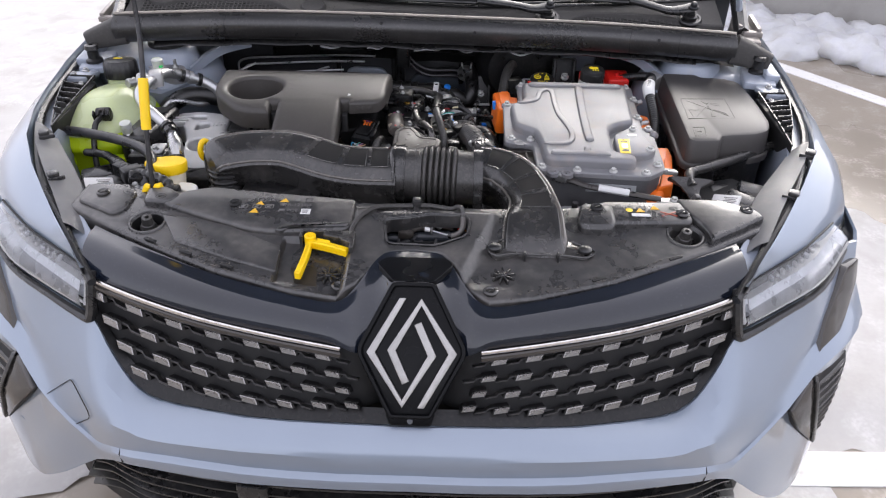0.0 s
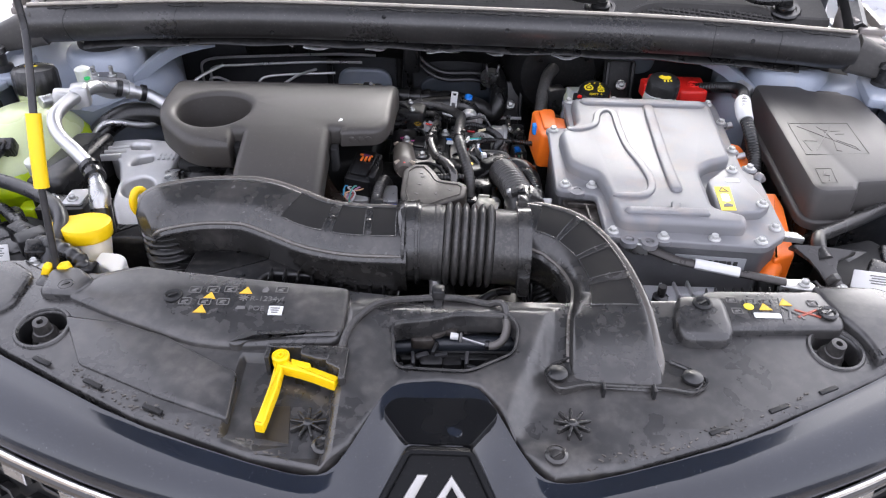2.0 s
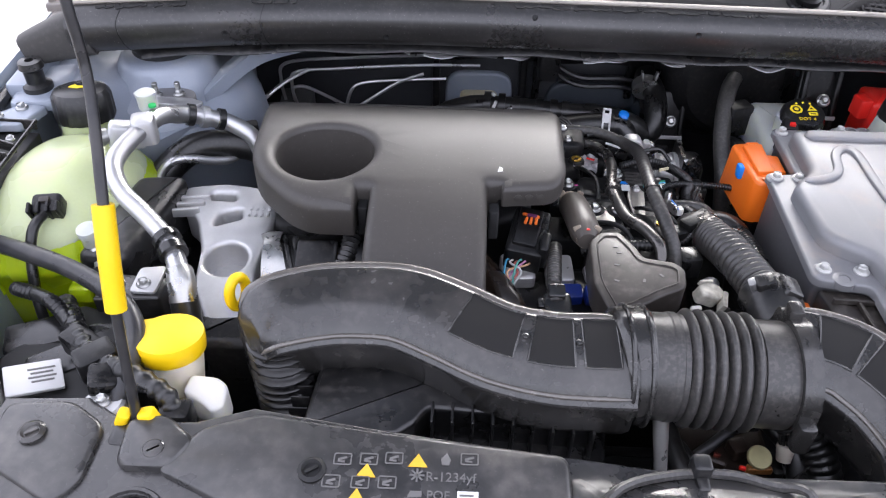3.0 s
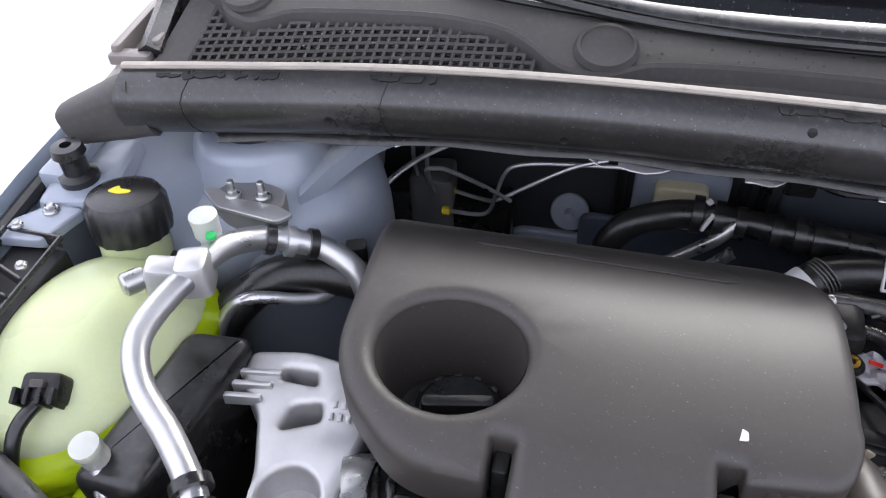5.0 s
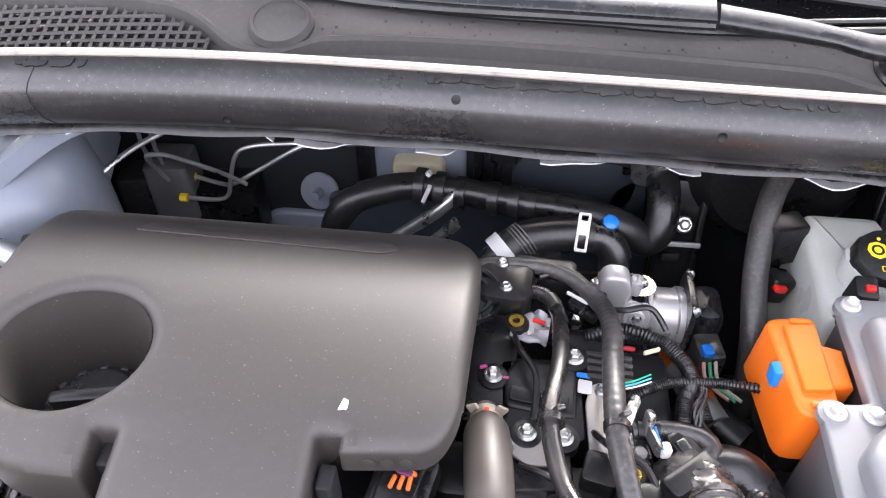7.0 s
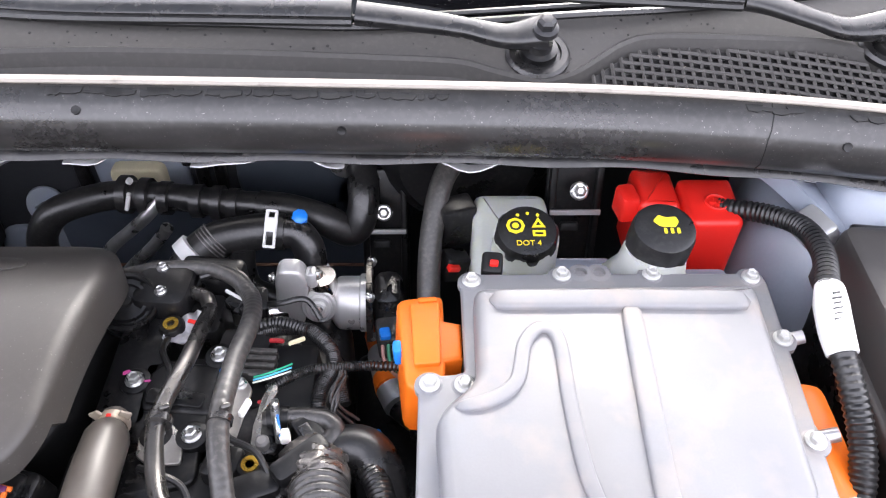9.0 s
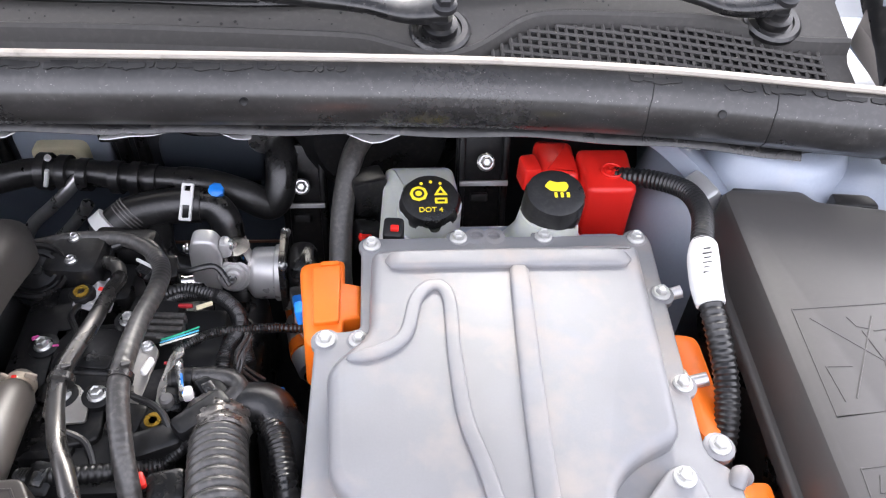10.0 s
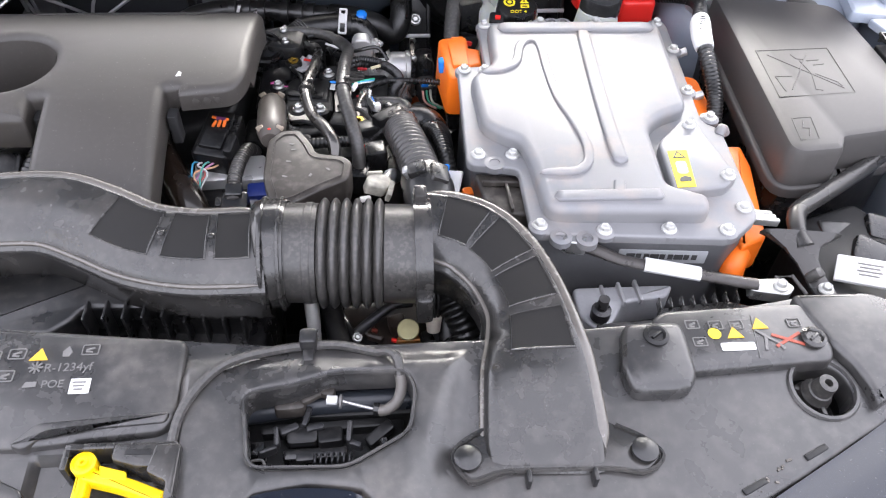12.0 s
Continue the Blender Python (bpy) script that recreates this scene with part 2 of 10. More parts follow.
def inset(poly, d):
    """A polygon moved inwards by d."""
    k = len(poly)
    area = sum(poly[i].x * poly[(i + 1) % k].y - poly[(i + 1) % k].x * poly[i].y for i in range(k))
    s = 1 if area > 0 else -1
    out = []
    for i in range(k):
        u = (poly[i] - poly[i - 1])
        v = (poly[(i + 1) % k] - poly[i])
        u = u.normalized() if u.length > 1e-7 else v.normalized()
        v = v.normalized() if v.length > 1e-7 else u
        nu, nv = Vector((-u.y, u.x)) * s, Vector((-v.y, v.x)) * s
        b = nu + nv
        b = b / max(b.length_squared, 0.6) * 2 if b.length > 1e-6 else nu
        out.append(poly[i] + b * d)
    return out


def slab(bm, poly, z0, z1, r=0.004, holes=(), m=None, steps=3, base=True):
    """A plate with outline poly (list of 2D points) from z0 to z1, its upper edge rounded by r, with openings; m places it."""
    m = m or Matrix()
    poly = [Vector(p).to_2d() for p in poly]
    edges = []

    def wall(outline, sign):
        levels = [(0.0, z0)] + [(r * (1 - math.cos(a)), z1 - r + r * math.sin(a)) for a in (math.pi / 2 * j / steps for j in range(steps + 1))]
        rings = [[bm.verts.new(m @ Vector((p.x, p.y, z))) for p in inset(outline, d * sign)] for d, z in levels]
        k = len(outline)
        for a, b in zip(rings, rings[1:]):
            for i in range(k):
                bm.faces.new((a[i], a[(i + 1) % k], b[(i + 1) % k], b[i]))
        return rings

    top, bottom = [], []
    for outline, sign in [(poly, 1)] + [([Vector(p).to_2d() for p in h], -1) for h in holes]:
        rings = wall(outline, sign)
        top.append(rings[-1])
        bottom.append(rings[0])
    for loops in ([top, bottom] if base else [top]):
        if len(loops) == 1:
            bm.faces.new(loops[0])
        else:
            es = [bm.edges.get((lp[i], lp[(i + 1) % len(lp)])) or bm.edges.new((lp[i], lp[(i + 1) % len(lp)])) for lp in loops for i in range(len(lp))]
            bmesh.ops.triangle_fill(bm, use_beauty=True, edges=es)


def cuts(bm, axis, values):
    """Cut all faces by planes across an axis, so that the mesh can be bent."""
    nrm = Vector([1.0 if i == "xyz".index(axis) else 0.0 for i in range(3)])
    for v in values:
        bmesh.ops.bisect_plane(bm, geom=bm.verts[:] + bm.edges[:] + bm.faces[:], plane_co=nrm * v, plane_no=nrm)


def bend(bm, fn):
    for v in bm.verts:
        v.co = Vector(fn(v.co.x, v.co.y, v.co.z))


def rect(w, h, r=0.003, c=(0, 0), n=3):
    return rounded([(c[0] - w / 2, c[1] - h / 2), (c[0] + w / 2, c[1] - h / 2), (c[0] + w / 2, c[1] + h / 2), (c[0] - w / 2, c[1] + h / 2)], r, n)


def box(bm, c, size, turn=(0, 0, 0), r=0.003):
    """A block centred at c with rounded upright corners and upper edges."""
    slab(bm, rect(size[0], size[1], r * 1.5), -size[2] / 2, size[2] / 2, min(r, size[2] * 0.45), m=pose(*c, *turn), steps=2)


def circle(r, n=24, c=(0, 0)):
    return [Vector((c[0] + r * math.cos(2 * math.pi * k / n), c[1] + r * math.sin(2 * math.pi * k / n))) for k in range(n)]


def mesh_of(name, bm, mat, sharp=38):
    bmesh.ops.remove_doubles(bm, verts=bm.verts, dist=1e-6)
    bmesh.ops.recalc_face_normals(bm, faces=bm.faces)
    me = bpy.data.meshes.new(name)
    bm.to_mesh(me)
    bm.free()
    me.shade_smooth()
    me.set_sharp_from_angle(angle=radians(sharp))
    me.materials.append(mat)
    return me


def thing(name, at, label, category, group="", kind=""):
    """An empty at the base of a thing, which parents its parts."""
    ob = new(name)
    ob.empty_display_size = 0.02
    ob.matrix_basis = Matrix.Translation(at)
    return tagged(ob, label, category, group, kind)


def part(name, bm, mat, parent, label="", sharp=38):
    ob = new(name, mesh_of(name, bm, mat, sharp))
    ob.parent = parent
    inv, q = Matrix(), parent
    while q is not None:
        inv = inv @ q.matrix_basis.inverted() if q.parent is None else inv
        q = q.parent
    ob.matrix_parent_inverse = inv if parent.parent is None else Matrix()
    return tagged(ob, label)


def solo(name, bm, mat, label, category, group="", kind="", sharp=38):
    """A thing that is one mesh."""
    return tagged(new(name, mesh_of(name, bm, mat, sharp)), label, category, group, kind)


def shared(name, me, parent, m, label=""):
    """One more part on a mesh that several share, at pose m."""
    ob = new(name, me)
    ob.parent = parent
    ob.matrix_parent_inverse = parent.matrix_basis.inverted() if parent.parent is None and parent.type == "EMPTY" else Matrix()
    ob.matrix_basis = m
    return tagged(ob, label)


def B():
    return bmesh.new()


def flange_bolt(r=0.008, mat=None):
    bm = B()
    spin(bm, [(r, 0), (r, 0.002), (r * 0.8, 0.0035)], Matrix(), 16)
    spin(bm, [(r * 0.66, 0.002), (r * 0.66, r * 0.85), (r * 0.5, r * 1.0), (r * 0.35, r * 0.85)], Matrix(), 6)
    return mesh_of("bolt", bm, mat or STEEL)


BOLT = flange_bolt(0.0085)
BOLT_SMALL = flange_bolt(0.006)
BOLT_PALE = flange_bolt(0.0085, material("pale_zinc", (0.5, 0.5, 0.48), 0.45, 0.35, 0.15, 60, 500, 0.1))

# ---- ground, snow and wall ----
CX = 0.012
bm = B()
R = [0.0, 3, 6, 10, 20, 60, 400]
vs = [[bm.verts.new((0, 2, 0))]] + [[bm.verts.new((r * math.cos(2 * math.pi * k / 48), 2 + r * math.sin(2 * math.pi * k / 48), 0)) for k in range(48)] for r in R[1:]]
for k in range(48):
    bm.faces.new((vs[0][0], vs[1][k], vs[1][(k + 1) % 48]))
    for a, b in zip(vs[1:], vs[2:]):
        bm.faces.new((a[k], b[k], b[(k + 1) % 48], a[(k + 1) % 48]))
WET = material("wet_tan_concrete", (0.27, 0.235, 0.19), 0.3, 0, 0.2, 1.2, 60, 0.6, stain=((0.42, 0.39, 0.35), 0.8))
solo("ground", bm, WET, "wet tan concrete parking ground with patches of thin snow", "ground", kind="structure")
CONCRETE = material("grey_concrete", (0.36, 0.35, 0.33), 0.75, 0, 0.12, 2, 80, 0.3, dust=((0.2, 0.19, 0.17), 0.4), dust_scale=1.5)
bm = B()
box(bm, (4.4, 4.22, 0.6), (7.0, 0.25, 1.2), (0, 0, -27.8), 0.02)
solo("wall_back", bm, CONCRETE, "low grey concrete wall with a damp stained foot", "wall", kind="structure")
# unseen dark wall added behind the viewer to darken front-facing reflections
bm = B()
box(bm, (0.0, -6.0, 1.0), (26.0, 0.3, 2.0), (0, 0, 0), 0.03)
solo("wall_front_unseen", bm, material("dark_added_wall", (0.10, 0.105, 0.115), 0.8, 0, 0.2, 1.5, 60, 0.4), "unseen dark grey wall added behind the viewer to darken reflections", "wall", kind="structure")
LINE = material("worn_white_line", (0.72, 0.71, 0.69), 0.6, 0, 0.1, 5, 120, 0.2, dust=((0.36, 0.33, 0.29), 0.7), dust_scale=10, dust_low=0.55)
for i, (a, b, w) in enumerate((((0.9, 1.37), (5.5, 1.50), 0.115), ((1.80, 4.50), (2.75, 3.34), 0.1))):
    bm = B()
    d = Vector((b[0] - a[0], b[1] - a[1], 0))
    box(bm, ((a[0] + b[0]) / 2, (a[1] + b[1]) / 2, 0.002), (d.length, w, 0.005), (0, 0, math.degrees(math.atan2(d.y, d.x))), 0.001)
    solo("parking_line", bm, LINE, "worn white painted parking line on the concrete", "road marking", kind="structure")
SNOW = material("old_snow", (0.56, 0.565, 0.575), 0.6, 0, 0.14, 6, 60, 0.6, sss=0.1, dust=((0.4, 0.37, 0.33), 0.55), dust_scale=3)
bm = B()
for k in range(170):
    f = random.random() ** 1.4
    c = Vector((1.9 + 3.6 * f, 5.08 - 1.9 * f - 0.5 * random.random() ** 1.6 + 0.12, 0.0))
    s = random.uniform(0.04, 0.17)
    ico = bmesh.ops.create_icosphere(bm, subdivisions=3, radius=1.0, matrix=Matrix.Translation(c) @ Matrix.Rotation(random.uniform(0, 3), 4, "Z") @ Matrix.Diagonal((s * 1.5, s, s * random.uniform(0.4, 0.8), 1)))
    for v in ico["verts"]:
        q = noise.noise(v.co * 9) * 0.06 + noise.noise(v.co * 25) * 0.035 + noise.noise(v.co * 60) * 0.022
        v.co += (v.co - c).normalized() * q
tagged(solo("snow_bank", bm, SNOW, "lumpy old snow piled along the concrete wall", "snow", kind="stuff", sharp=120))
# thin trodden snow and slush, worn through in places
bm = B()
NX, NY, STEP = 150, 130, 0.09


def snow_cover(x, y):
    v = 0.42 + 0.75 * noise.noise(Vector((x * 0.8, y * 0.8, 1))) + 0.5 * noise.noise(Vector((x * 2.7, y * 2.7, 4))) + 0.4 * noise.noise(Vector((x * 7, y * 7, 9)))
    if x < 0.75:
        v -= 2.2 * min(1.0, max(0.0, (1.15 - y + 0.9 * noise.noise(Vector((x * 0.6, y * 0.6, 7)))) / 1.2))
    v -= 1.6 * math.exp(-((x - 2.1) / 0.5) ** 2 - ((y - 4.2) / 0.42) ** 2)
    v -= 1.7 * max(0.0, 1 - min(x + 6.0, 7.4 - x, y + 2.0, 9.5 - y) / 1.6)
    return v + (0.35 if x < -0.8 else 0.0) - (0.15 if x > 1.6 else 0.0)


rows = [[(-6.0 + STEP * i, -2.0 + STEP * j) for i in range(NX)] for j in range(NY)]
cov = [[snow_cover(*q) for q in r] for r in rows]
vs = {}
for j in range(NY - 1):
    for i in range(NX - 1):
        if min(cov[j][i], cov[j][i + 1], cov[j + 1][i], cov[j + 1][i + 1]) < 0:
            continue
        face = []
        for a, b in ((i, j), (i + 1, j), (i + 1, j + 1), (i, j + 1)):
            if (a, b) not in vs:
                x, y = rows[b][a]
                off_line = min(1.0, max(0.0, abs(y - 1.345 - 0.028 * x) - 0.14) / 0.1) if x > 0.7 else 1.0
                vs[a, b] = bm.verts.new((x, y, 0.0022 + off_line * min(0.02, 0.03 * cov[b][a]) * (1 + 0.6 * noise.noise(Vector((x * 6, y * 6, 2))))))
            face.append(vs[a, b])
        bm.faces.new(face)
edge = [v for v in bm.verts if v.is_boundary]
for k in range(4):
    bmesh.ops.smooth_vert(bm, verts=edge, factor=0.5, use_axis_x=True, use_axis_y=True, use_axis_z=False)
for v in edge:
    v.co += Vector((0.03 * noise.noise(v.co * 11), 0.03 * noise.noise(v.co * 11 + Vector((5, 0, 0))), 0))
SLUSH = material("grey_slush", (0.36, 0.352, 0.342), 0.5, 0, 0.12, 2.5, 70, 0.6, dust=((0.27, 0.25, 0.22), 0.5), dust_scale=2.2, stain=((0.55, 0.55, 0.55), 0.5))
solo("snow_cover", bm, SLUSH, "thin trodden snow and slush on the concrete", "snow", kind="stuff")

# ---- the car: outer skin ----
car = thing("car", (CX, 1.5, 0.0), "blue-grey hybrid car with its bonnet propped open", "car")
def mid_x(y):
    """The car's centre line, which runs slightly askew of the world's y."""
    return 0.0135 - 0.0145 * min(1.0, max(0.0, (y - 0.9) / 0.4))


plan = knots((0, 0.812), (0.15, 0.816), (0.3, 0.832), (0.45, 0.868), (0.522, 0.895), (0.593, 0.942), (0.69, 1.01), (0.745, 1.055), (0.80, 1.098), (0.85, 1.145), (0.89, 1.20), (0.915, 1.29), (0.928, 1.76))
edge_y = knots((0, 0.850), (0.2, 0.865), (0.326, 0.893), (0.44, 0.932), (0.485, 0.955), (0.515, 0.975), (0.54, 0.995), (0.565, 1.02), (0.65, 1.07), (0.75, 1.135), (0.83, 1.235), (0.88, 1.31), (0.93, 1.8))
edge_z = knots((0, 0.709), (0.19, 0.698), (0.284, 0.686), (0.35, 0.678), (0.44, 0.664), (0.485, 0.668), (0.515, 0.694), (0.54, 0.735), (0.562, 0.772), (0.58, 0.782), (0.65, 0.792), (0.75, 0.806), (0.83, 0.824), (0.9, 0.834))
crease_z = knots((0, 0.674), (0.25, 0.671), (0.36, 0.664), (0.46, 0.65), (0.57, 0.642), (0.66, 0.652), (0.76, 0.70), (0.93, 0.72))
lip_z = knots((0, 0.625), (0.21, 0.618), (0.36, 0.607), (0.47, 0.588), (0.53, 0.57), (0.57, 0.55), (0.595, 0.548), (0.625, 0.573), (0.66, 0.602), (0.70, 0.63), (0.745, 0.66), (0.80, 0.675), (0.93, 0.68))
foot_z = knots((0, 0.593), (0.21, 0.585), (0.36, 0.57), (0.47, 0.555), (0.53, 0.537), (0.56, 0.517), (0.615, 0.468), (0.68, 0.40), (0.73, 0.352), (0.8, 0.29), (0.93, 0.25))
XS = [0, 0.06, 0.12, 0.2, 0.28, 0.36, 0.41, 0.44, 0.465, 0.485, 0.5, 0.515, 0.528, 0.54, 0.552, 0.565, 0.58, 0.60, 0.63, 0.66, 0.69, 0.72, 0.75, 0.775, 0.80, 0.82, 0.84, 0.86, 0.875, 0.89, 0.902, 0.912, 0.92, 0.928]


def both(fn):
    """Points for a half, mirrored to the other side, from one side to the other."""
    half = [(x, *fn(x)) for x in XS]
    return [Vector((mid_x(y) - 0.016 * below(x, z) - x, y, z)) for x, y, z in reversed(half)] + [Vector((mid_x(y) - 0.016 * below(x, z) + x, y, z)) for x, y, z in half[1:]]


def below(x, z):
    """How far down the corner's lower facet a point lies, from 0 at the crease to 1."""
    return min(1.0, max(0.0, (x - 0.6) / 0.14)) * min(1.0, max(0.0, (0.66 - z) / 0.09))


def body_y(x, z):
    """The depth of the bumper's skin, upright below and leaning back above."""
    return plan(x) + 0.5 * max(0.0, z - 0.63) - 0.035 * below(x, z)


def bumper_row(k):
    def at(x):
        side = min(1.0, max(0.0, (x - 0.47) / 0.12))
        ez, ey = edge_z(x), edge_y(x)
        cz = min(crease_z(x), ez - 0.02)
        lz = min(lip_z(x), cz - 0.012)
        cy = plan(x) + (0.5 * max(0.0, cz - 0.63)) * side
        fz = foot_z(x)
        flat, soft = (ey * 0.5 + cy * 0.5, ez * 0.5 + cz * 0.5), 0.006 * (1 - side)
        corner = min(1.0, max(0.0, (x - 0.6) / 0.1))
        deep = 0.007 * corner
        skin = lambda z: plan(x) - 0.035 * below(x, z)
        return ((ey + 0.012, ez - 0.005), (ey, ez), (flat[0], flat[1] + soft), (ey * 0.14 + cy * 0.86, ez * 0.14 + cz * 0.86 + soft * 0.6), (cy, cz - 0.004), (skin(cz) + 0.001 + 0.3 * max(0, cz - 0.65) * side, cz * 0.5 + lz * 0.5),
                (skin(lz) + 0.004 * (1 - side), lz + 0.006), (skin(lz) - 0.006, lz - 0.001), (skin(lz) - 0.007 + deep * 0.8, lz - 0.008), (skin(lz * 0.5 + fz * 0.5) - 0.003, (lz - 0.008) * 0.5 + fz * 0.5), (skin(fz) - 0.003, fz + 0.006), (skin(fz) + 0.004, fz), (skin(fz) + 0.03, fz - 0.004))[k]
    return both(at)


bm = B()
loft(bm, [bumper_row(k) for k in range(13)], closed=False, cap=False)
bumper = part("front_bumper", bm, PAINT, car, sharp=30)
for s in (-1, 1):
    bm = B()
    x = 0.518
    sweep(bm, [(mid_x(0.89) + s * x, plan(x) + dy, z) for dy, z in ((0.0045, lip_z(x) + 0.006), (-0.0062, lip_z(x)), (-0.0036, foot_z(x) + 0.006))], 0.0011, 6, 1)
    part("lip_joint", bm, DARK, bumper)
XS_KEEP, XS = XS, [x for x in XS if x < 0.76]
bm = B()
loft(bm, [both(lambda x: (plan(x) + 0.026, foot_z(x) + 0.002)), both(lambda x: (plan(x) + 0.075, foot_z(x) - 0.01)), both(lambda x: (plan(x) + 0.085, 0.2))], closed=False, cap=False)
intake = part("lower_intake", bm, DARK, car, "black lower intake grille")
for i in range(6):
    bm = B()
    loft(bm, [[p + Vector((0, dy, dz)) for p in both(lambda x: (plan(x) + 0.012 + 0.006 * i, foot_z(x * 0.9) - 0.022 - 0.034 * i)) if abs(p.x) < 0.6 + 0.025 * i] for dy, dz in ((0.004, -0.006), (0, 0), (0.0, 0.004), (0.05, 0.016), (0.05, 0.008), (0.004, -0.006))], closed=False, cap=False)
    part("slat", bm, PLASTIC, intake)
bm = B()
box(bm, (mid_x(0.83) - 0.27, 0.832 + 0.01, 0.555), (0.055, 0.03, 0.03), (0, 0, -6), 0.004)
part("radar_cover", bm, PLASTIC, intake)
XS = XS_KEEP
# fenders, headlights and side vents
gap_x = knots((1.0, 0.545), (1.07, 0.590), (1.15, 0.65), (1.3, 0.75), (1.4, 0.805), (1.5, 0.834), (1.7, 0.864), (1.9, 0.872), (2.3, 0.885))
gap_z = knots((1.0, 0.868), (1.15, 0.903), (1.3, 0.925), (1.5, 0.945), (1.7, 0.955), (1.9, 0.965), (2.3, 0.985))
LAMP_LOW = smooth_line([(0.575, 1.028, 0.786), (0.65, 1.069, 0.797), (0.75, 1.134, 0.812), (0.83, 1.232, 0.83)], 6)
LAMP_TOP = smooth_line([(0.563, 1.052, 0.856), (0.63, 1.10, 0.862), (0.705, 1.155, 0.867), (0.80, 1.25, 0.868)], 6)


def flip(pts, s):
    return [Vector((mid_x(p[1]) + s * p[0], p[1], p[2])) for p in pts]


def on_body(x, z, h, s):
    """A point h proud of the bumper's skin at height z, x from the middle on side s."""
    y = body_y(x, z)
    n = Vector((body_y(x + 0.01, z) - body_y(x - 0.01, z), -0.02, 0)).normalized()
    return Vector((mid_x(y) - 0.016 * below(x, z) + s * (x + n.x * h), y + n.y * h, z))


def body_plate(poly, s, h0, h1, r, mat, name, parent, label="", corner=0.004):
    """A plate of outline poly (x from the middle, height) lying on the bumper's skin."""
    b = B()
    slab(b, rounded(poly, corner), h0, h1, r, steps=2)
    cuts(b, "x", [0.6 + 0.02 * i for i in range(16)])
    cuts(b, "y", [0.46 + 0.03 * i for i in range(12)])
    bend(b, lambda x, z, h: on_body(x, z, h, s))
    return part(name, b, mat, parent, label, sharp=30)


TAN_GLOSS = material("glossy_vent_plastic", (0.035, 0.031, 0.028), 0.16, 0, 0.1, 10, 500, 0.02, spec=0.7)
LAMP_DARK = material("smoked_lamp_inside", (0.10, 0.095, 0.09), 0.3, 0.3, 0.2, 30, 200, 0.05)
for s in (-1, 1):
    inner_y = [1.03, 1.08, 1.15, 1.22, 1.3, 1.4, 1.5, 1.6, 1.75, 1.9, 2.1, 2.3]
    rim = [(0.563, 1.052, 0.858), (0.604, 1.082, 0.862), (0.66, 1.122, 0.866), (0.72, 1.168, 0.869), (0.79, 1.24, 0.87), (0.856, 1.325, 0.868), (0.888, 1.42, 0.872), (0.897, 1.54, 0.88), (0.89, 1.7, 0.892), (0.88, 1.86, 0.905), (0.88, 2.06, 0.922), (0.884, 2.26, 0.935)]
    rows = [[], [], [], [], [], [], []]
    for y, q in zip(inner_y, rim):
        a, c = Vector((gap_x(y), y, gap_z(y))), Vector(q)
        d = c - a
        rows[0].append(a + Vector((-0.004, 0, -0.022)))
        rows[1].append(a)
        rows[2].append(a + d * 0.12 + Vector((0, 0, 0.002)))
        rows[3].append(a + d * 0.45 + Vector((0, 0, min(0.012, d.length * 0.11))))
        rows[4].append(a + d * 0.8 + Vector((0, 0, min(0.010, d.length * 0.10))))
        rows[5].append(c)
        side = max(0.0, min(1.0, (y - 1.22) / 0.15))
        rows[6].append(c + Vector((0.014 * side, 0.004, -0.012 - 0.04 * side)))
    bm = B()
    loft(bm, [flip(r, s) for r in rows], closed=False, cap=False)
    fender = part("fender", bm, PAINT, car, sharp=60)
    # the flank behind the lamp, down to the wheel arch
    bm = B()
    back = [(1.25, 0.812), (1.31, 0.862), (1.36, 0.882), (1.44, 0.9), (1.54, 0.911), (1.7, 0.904), (1.86, 0.894), (2.06, 0.894), (2.26, 0.898)]
    loft(bm, [flip([(x + dx, y, z + (y - 1.3) * 0.06 * f) for y, x in back], s) for dx, z, f in ((0, 0.826, 1), (0.004, 0.78, 0.8), (0.006, 0.7, 0.5), (0.002, 0.62, 0))], closed=False, cap=False)
    part("flank", bm, PAINT, fender, sharp=60)
    bm = B()
    sweep(bm, flip([(gap_x(y) - 0.012, y, gap_z(y) - 0.018) for y in (1.02, 1.15, 1.3, 1.5, 1.7, 1.9, 2.1)], s), 0.008, 8, 5)
    part("fender_seal", bm, RUBBER, car)
    # headlight: smoked shell, silver reflector, rows of small lights, clear lens
    low, top = flip(LAMP_LOW, s), flip(LAMP_TOP, s)
    at = lambda f, g, back_: [(a * (1 - g) + b * g) + Vector((-s * back_ * 0.45, back_, 0)) for a, b in zip(low, top)]
    bm = B()
    loft(bm, [low, at(0, 0.04, 0.035), at(0, 0.45, 0.05), at(0, 0.96, 0.035), top], closed=False, cap=False)
    lamp = part("headlight", bm, LAMP_DARK, car, "clear-lensed slim headlight with a white light bar")
    bm = B()
    loft(bm, [at(0, 0.08, 0.012)[1:], at(0, 0.12, 0.03)[1:], at(0, 0.36, 0.034)[1:], at(0, 0.42, 0.022)[1:]], closed=False, cap=False)
    part("reflector", bm, LAMP, lamp, "silver ribbed reflector")
    bm = B()
    loft(bm, [at(0, 0.46, 0.02)[1:], at(0, 0.5, 0.012)[1:], at(0, 0.54, 0.02)[1:]], closed=False, cap=False)
    part("divider", bm, SATIN, lamp)
    for i in range(9):
        bm = B()
        f = 6 + i
        c = at(0, 0.64, 0.014)[f]
        box(bm, c, (0.009, 0.008, 0.011), (0, 0, s * 38), 0.002)
        part("lamp_block", bm, SATIN if i % 3 else LAMP, lamp)
    bm = B()
    mid = [p + Vector((s * 0.010, -0.014, 0.002)) for p in at(0, 0.5, 0)]
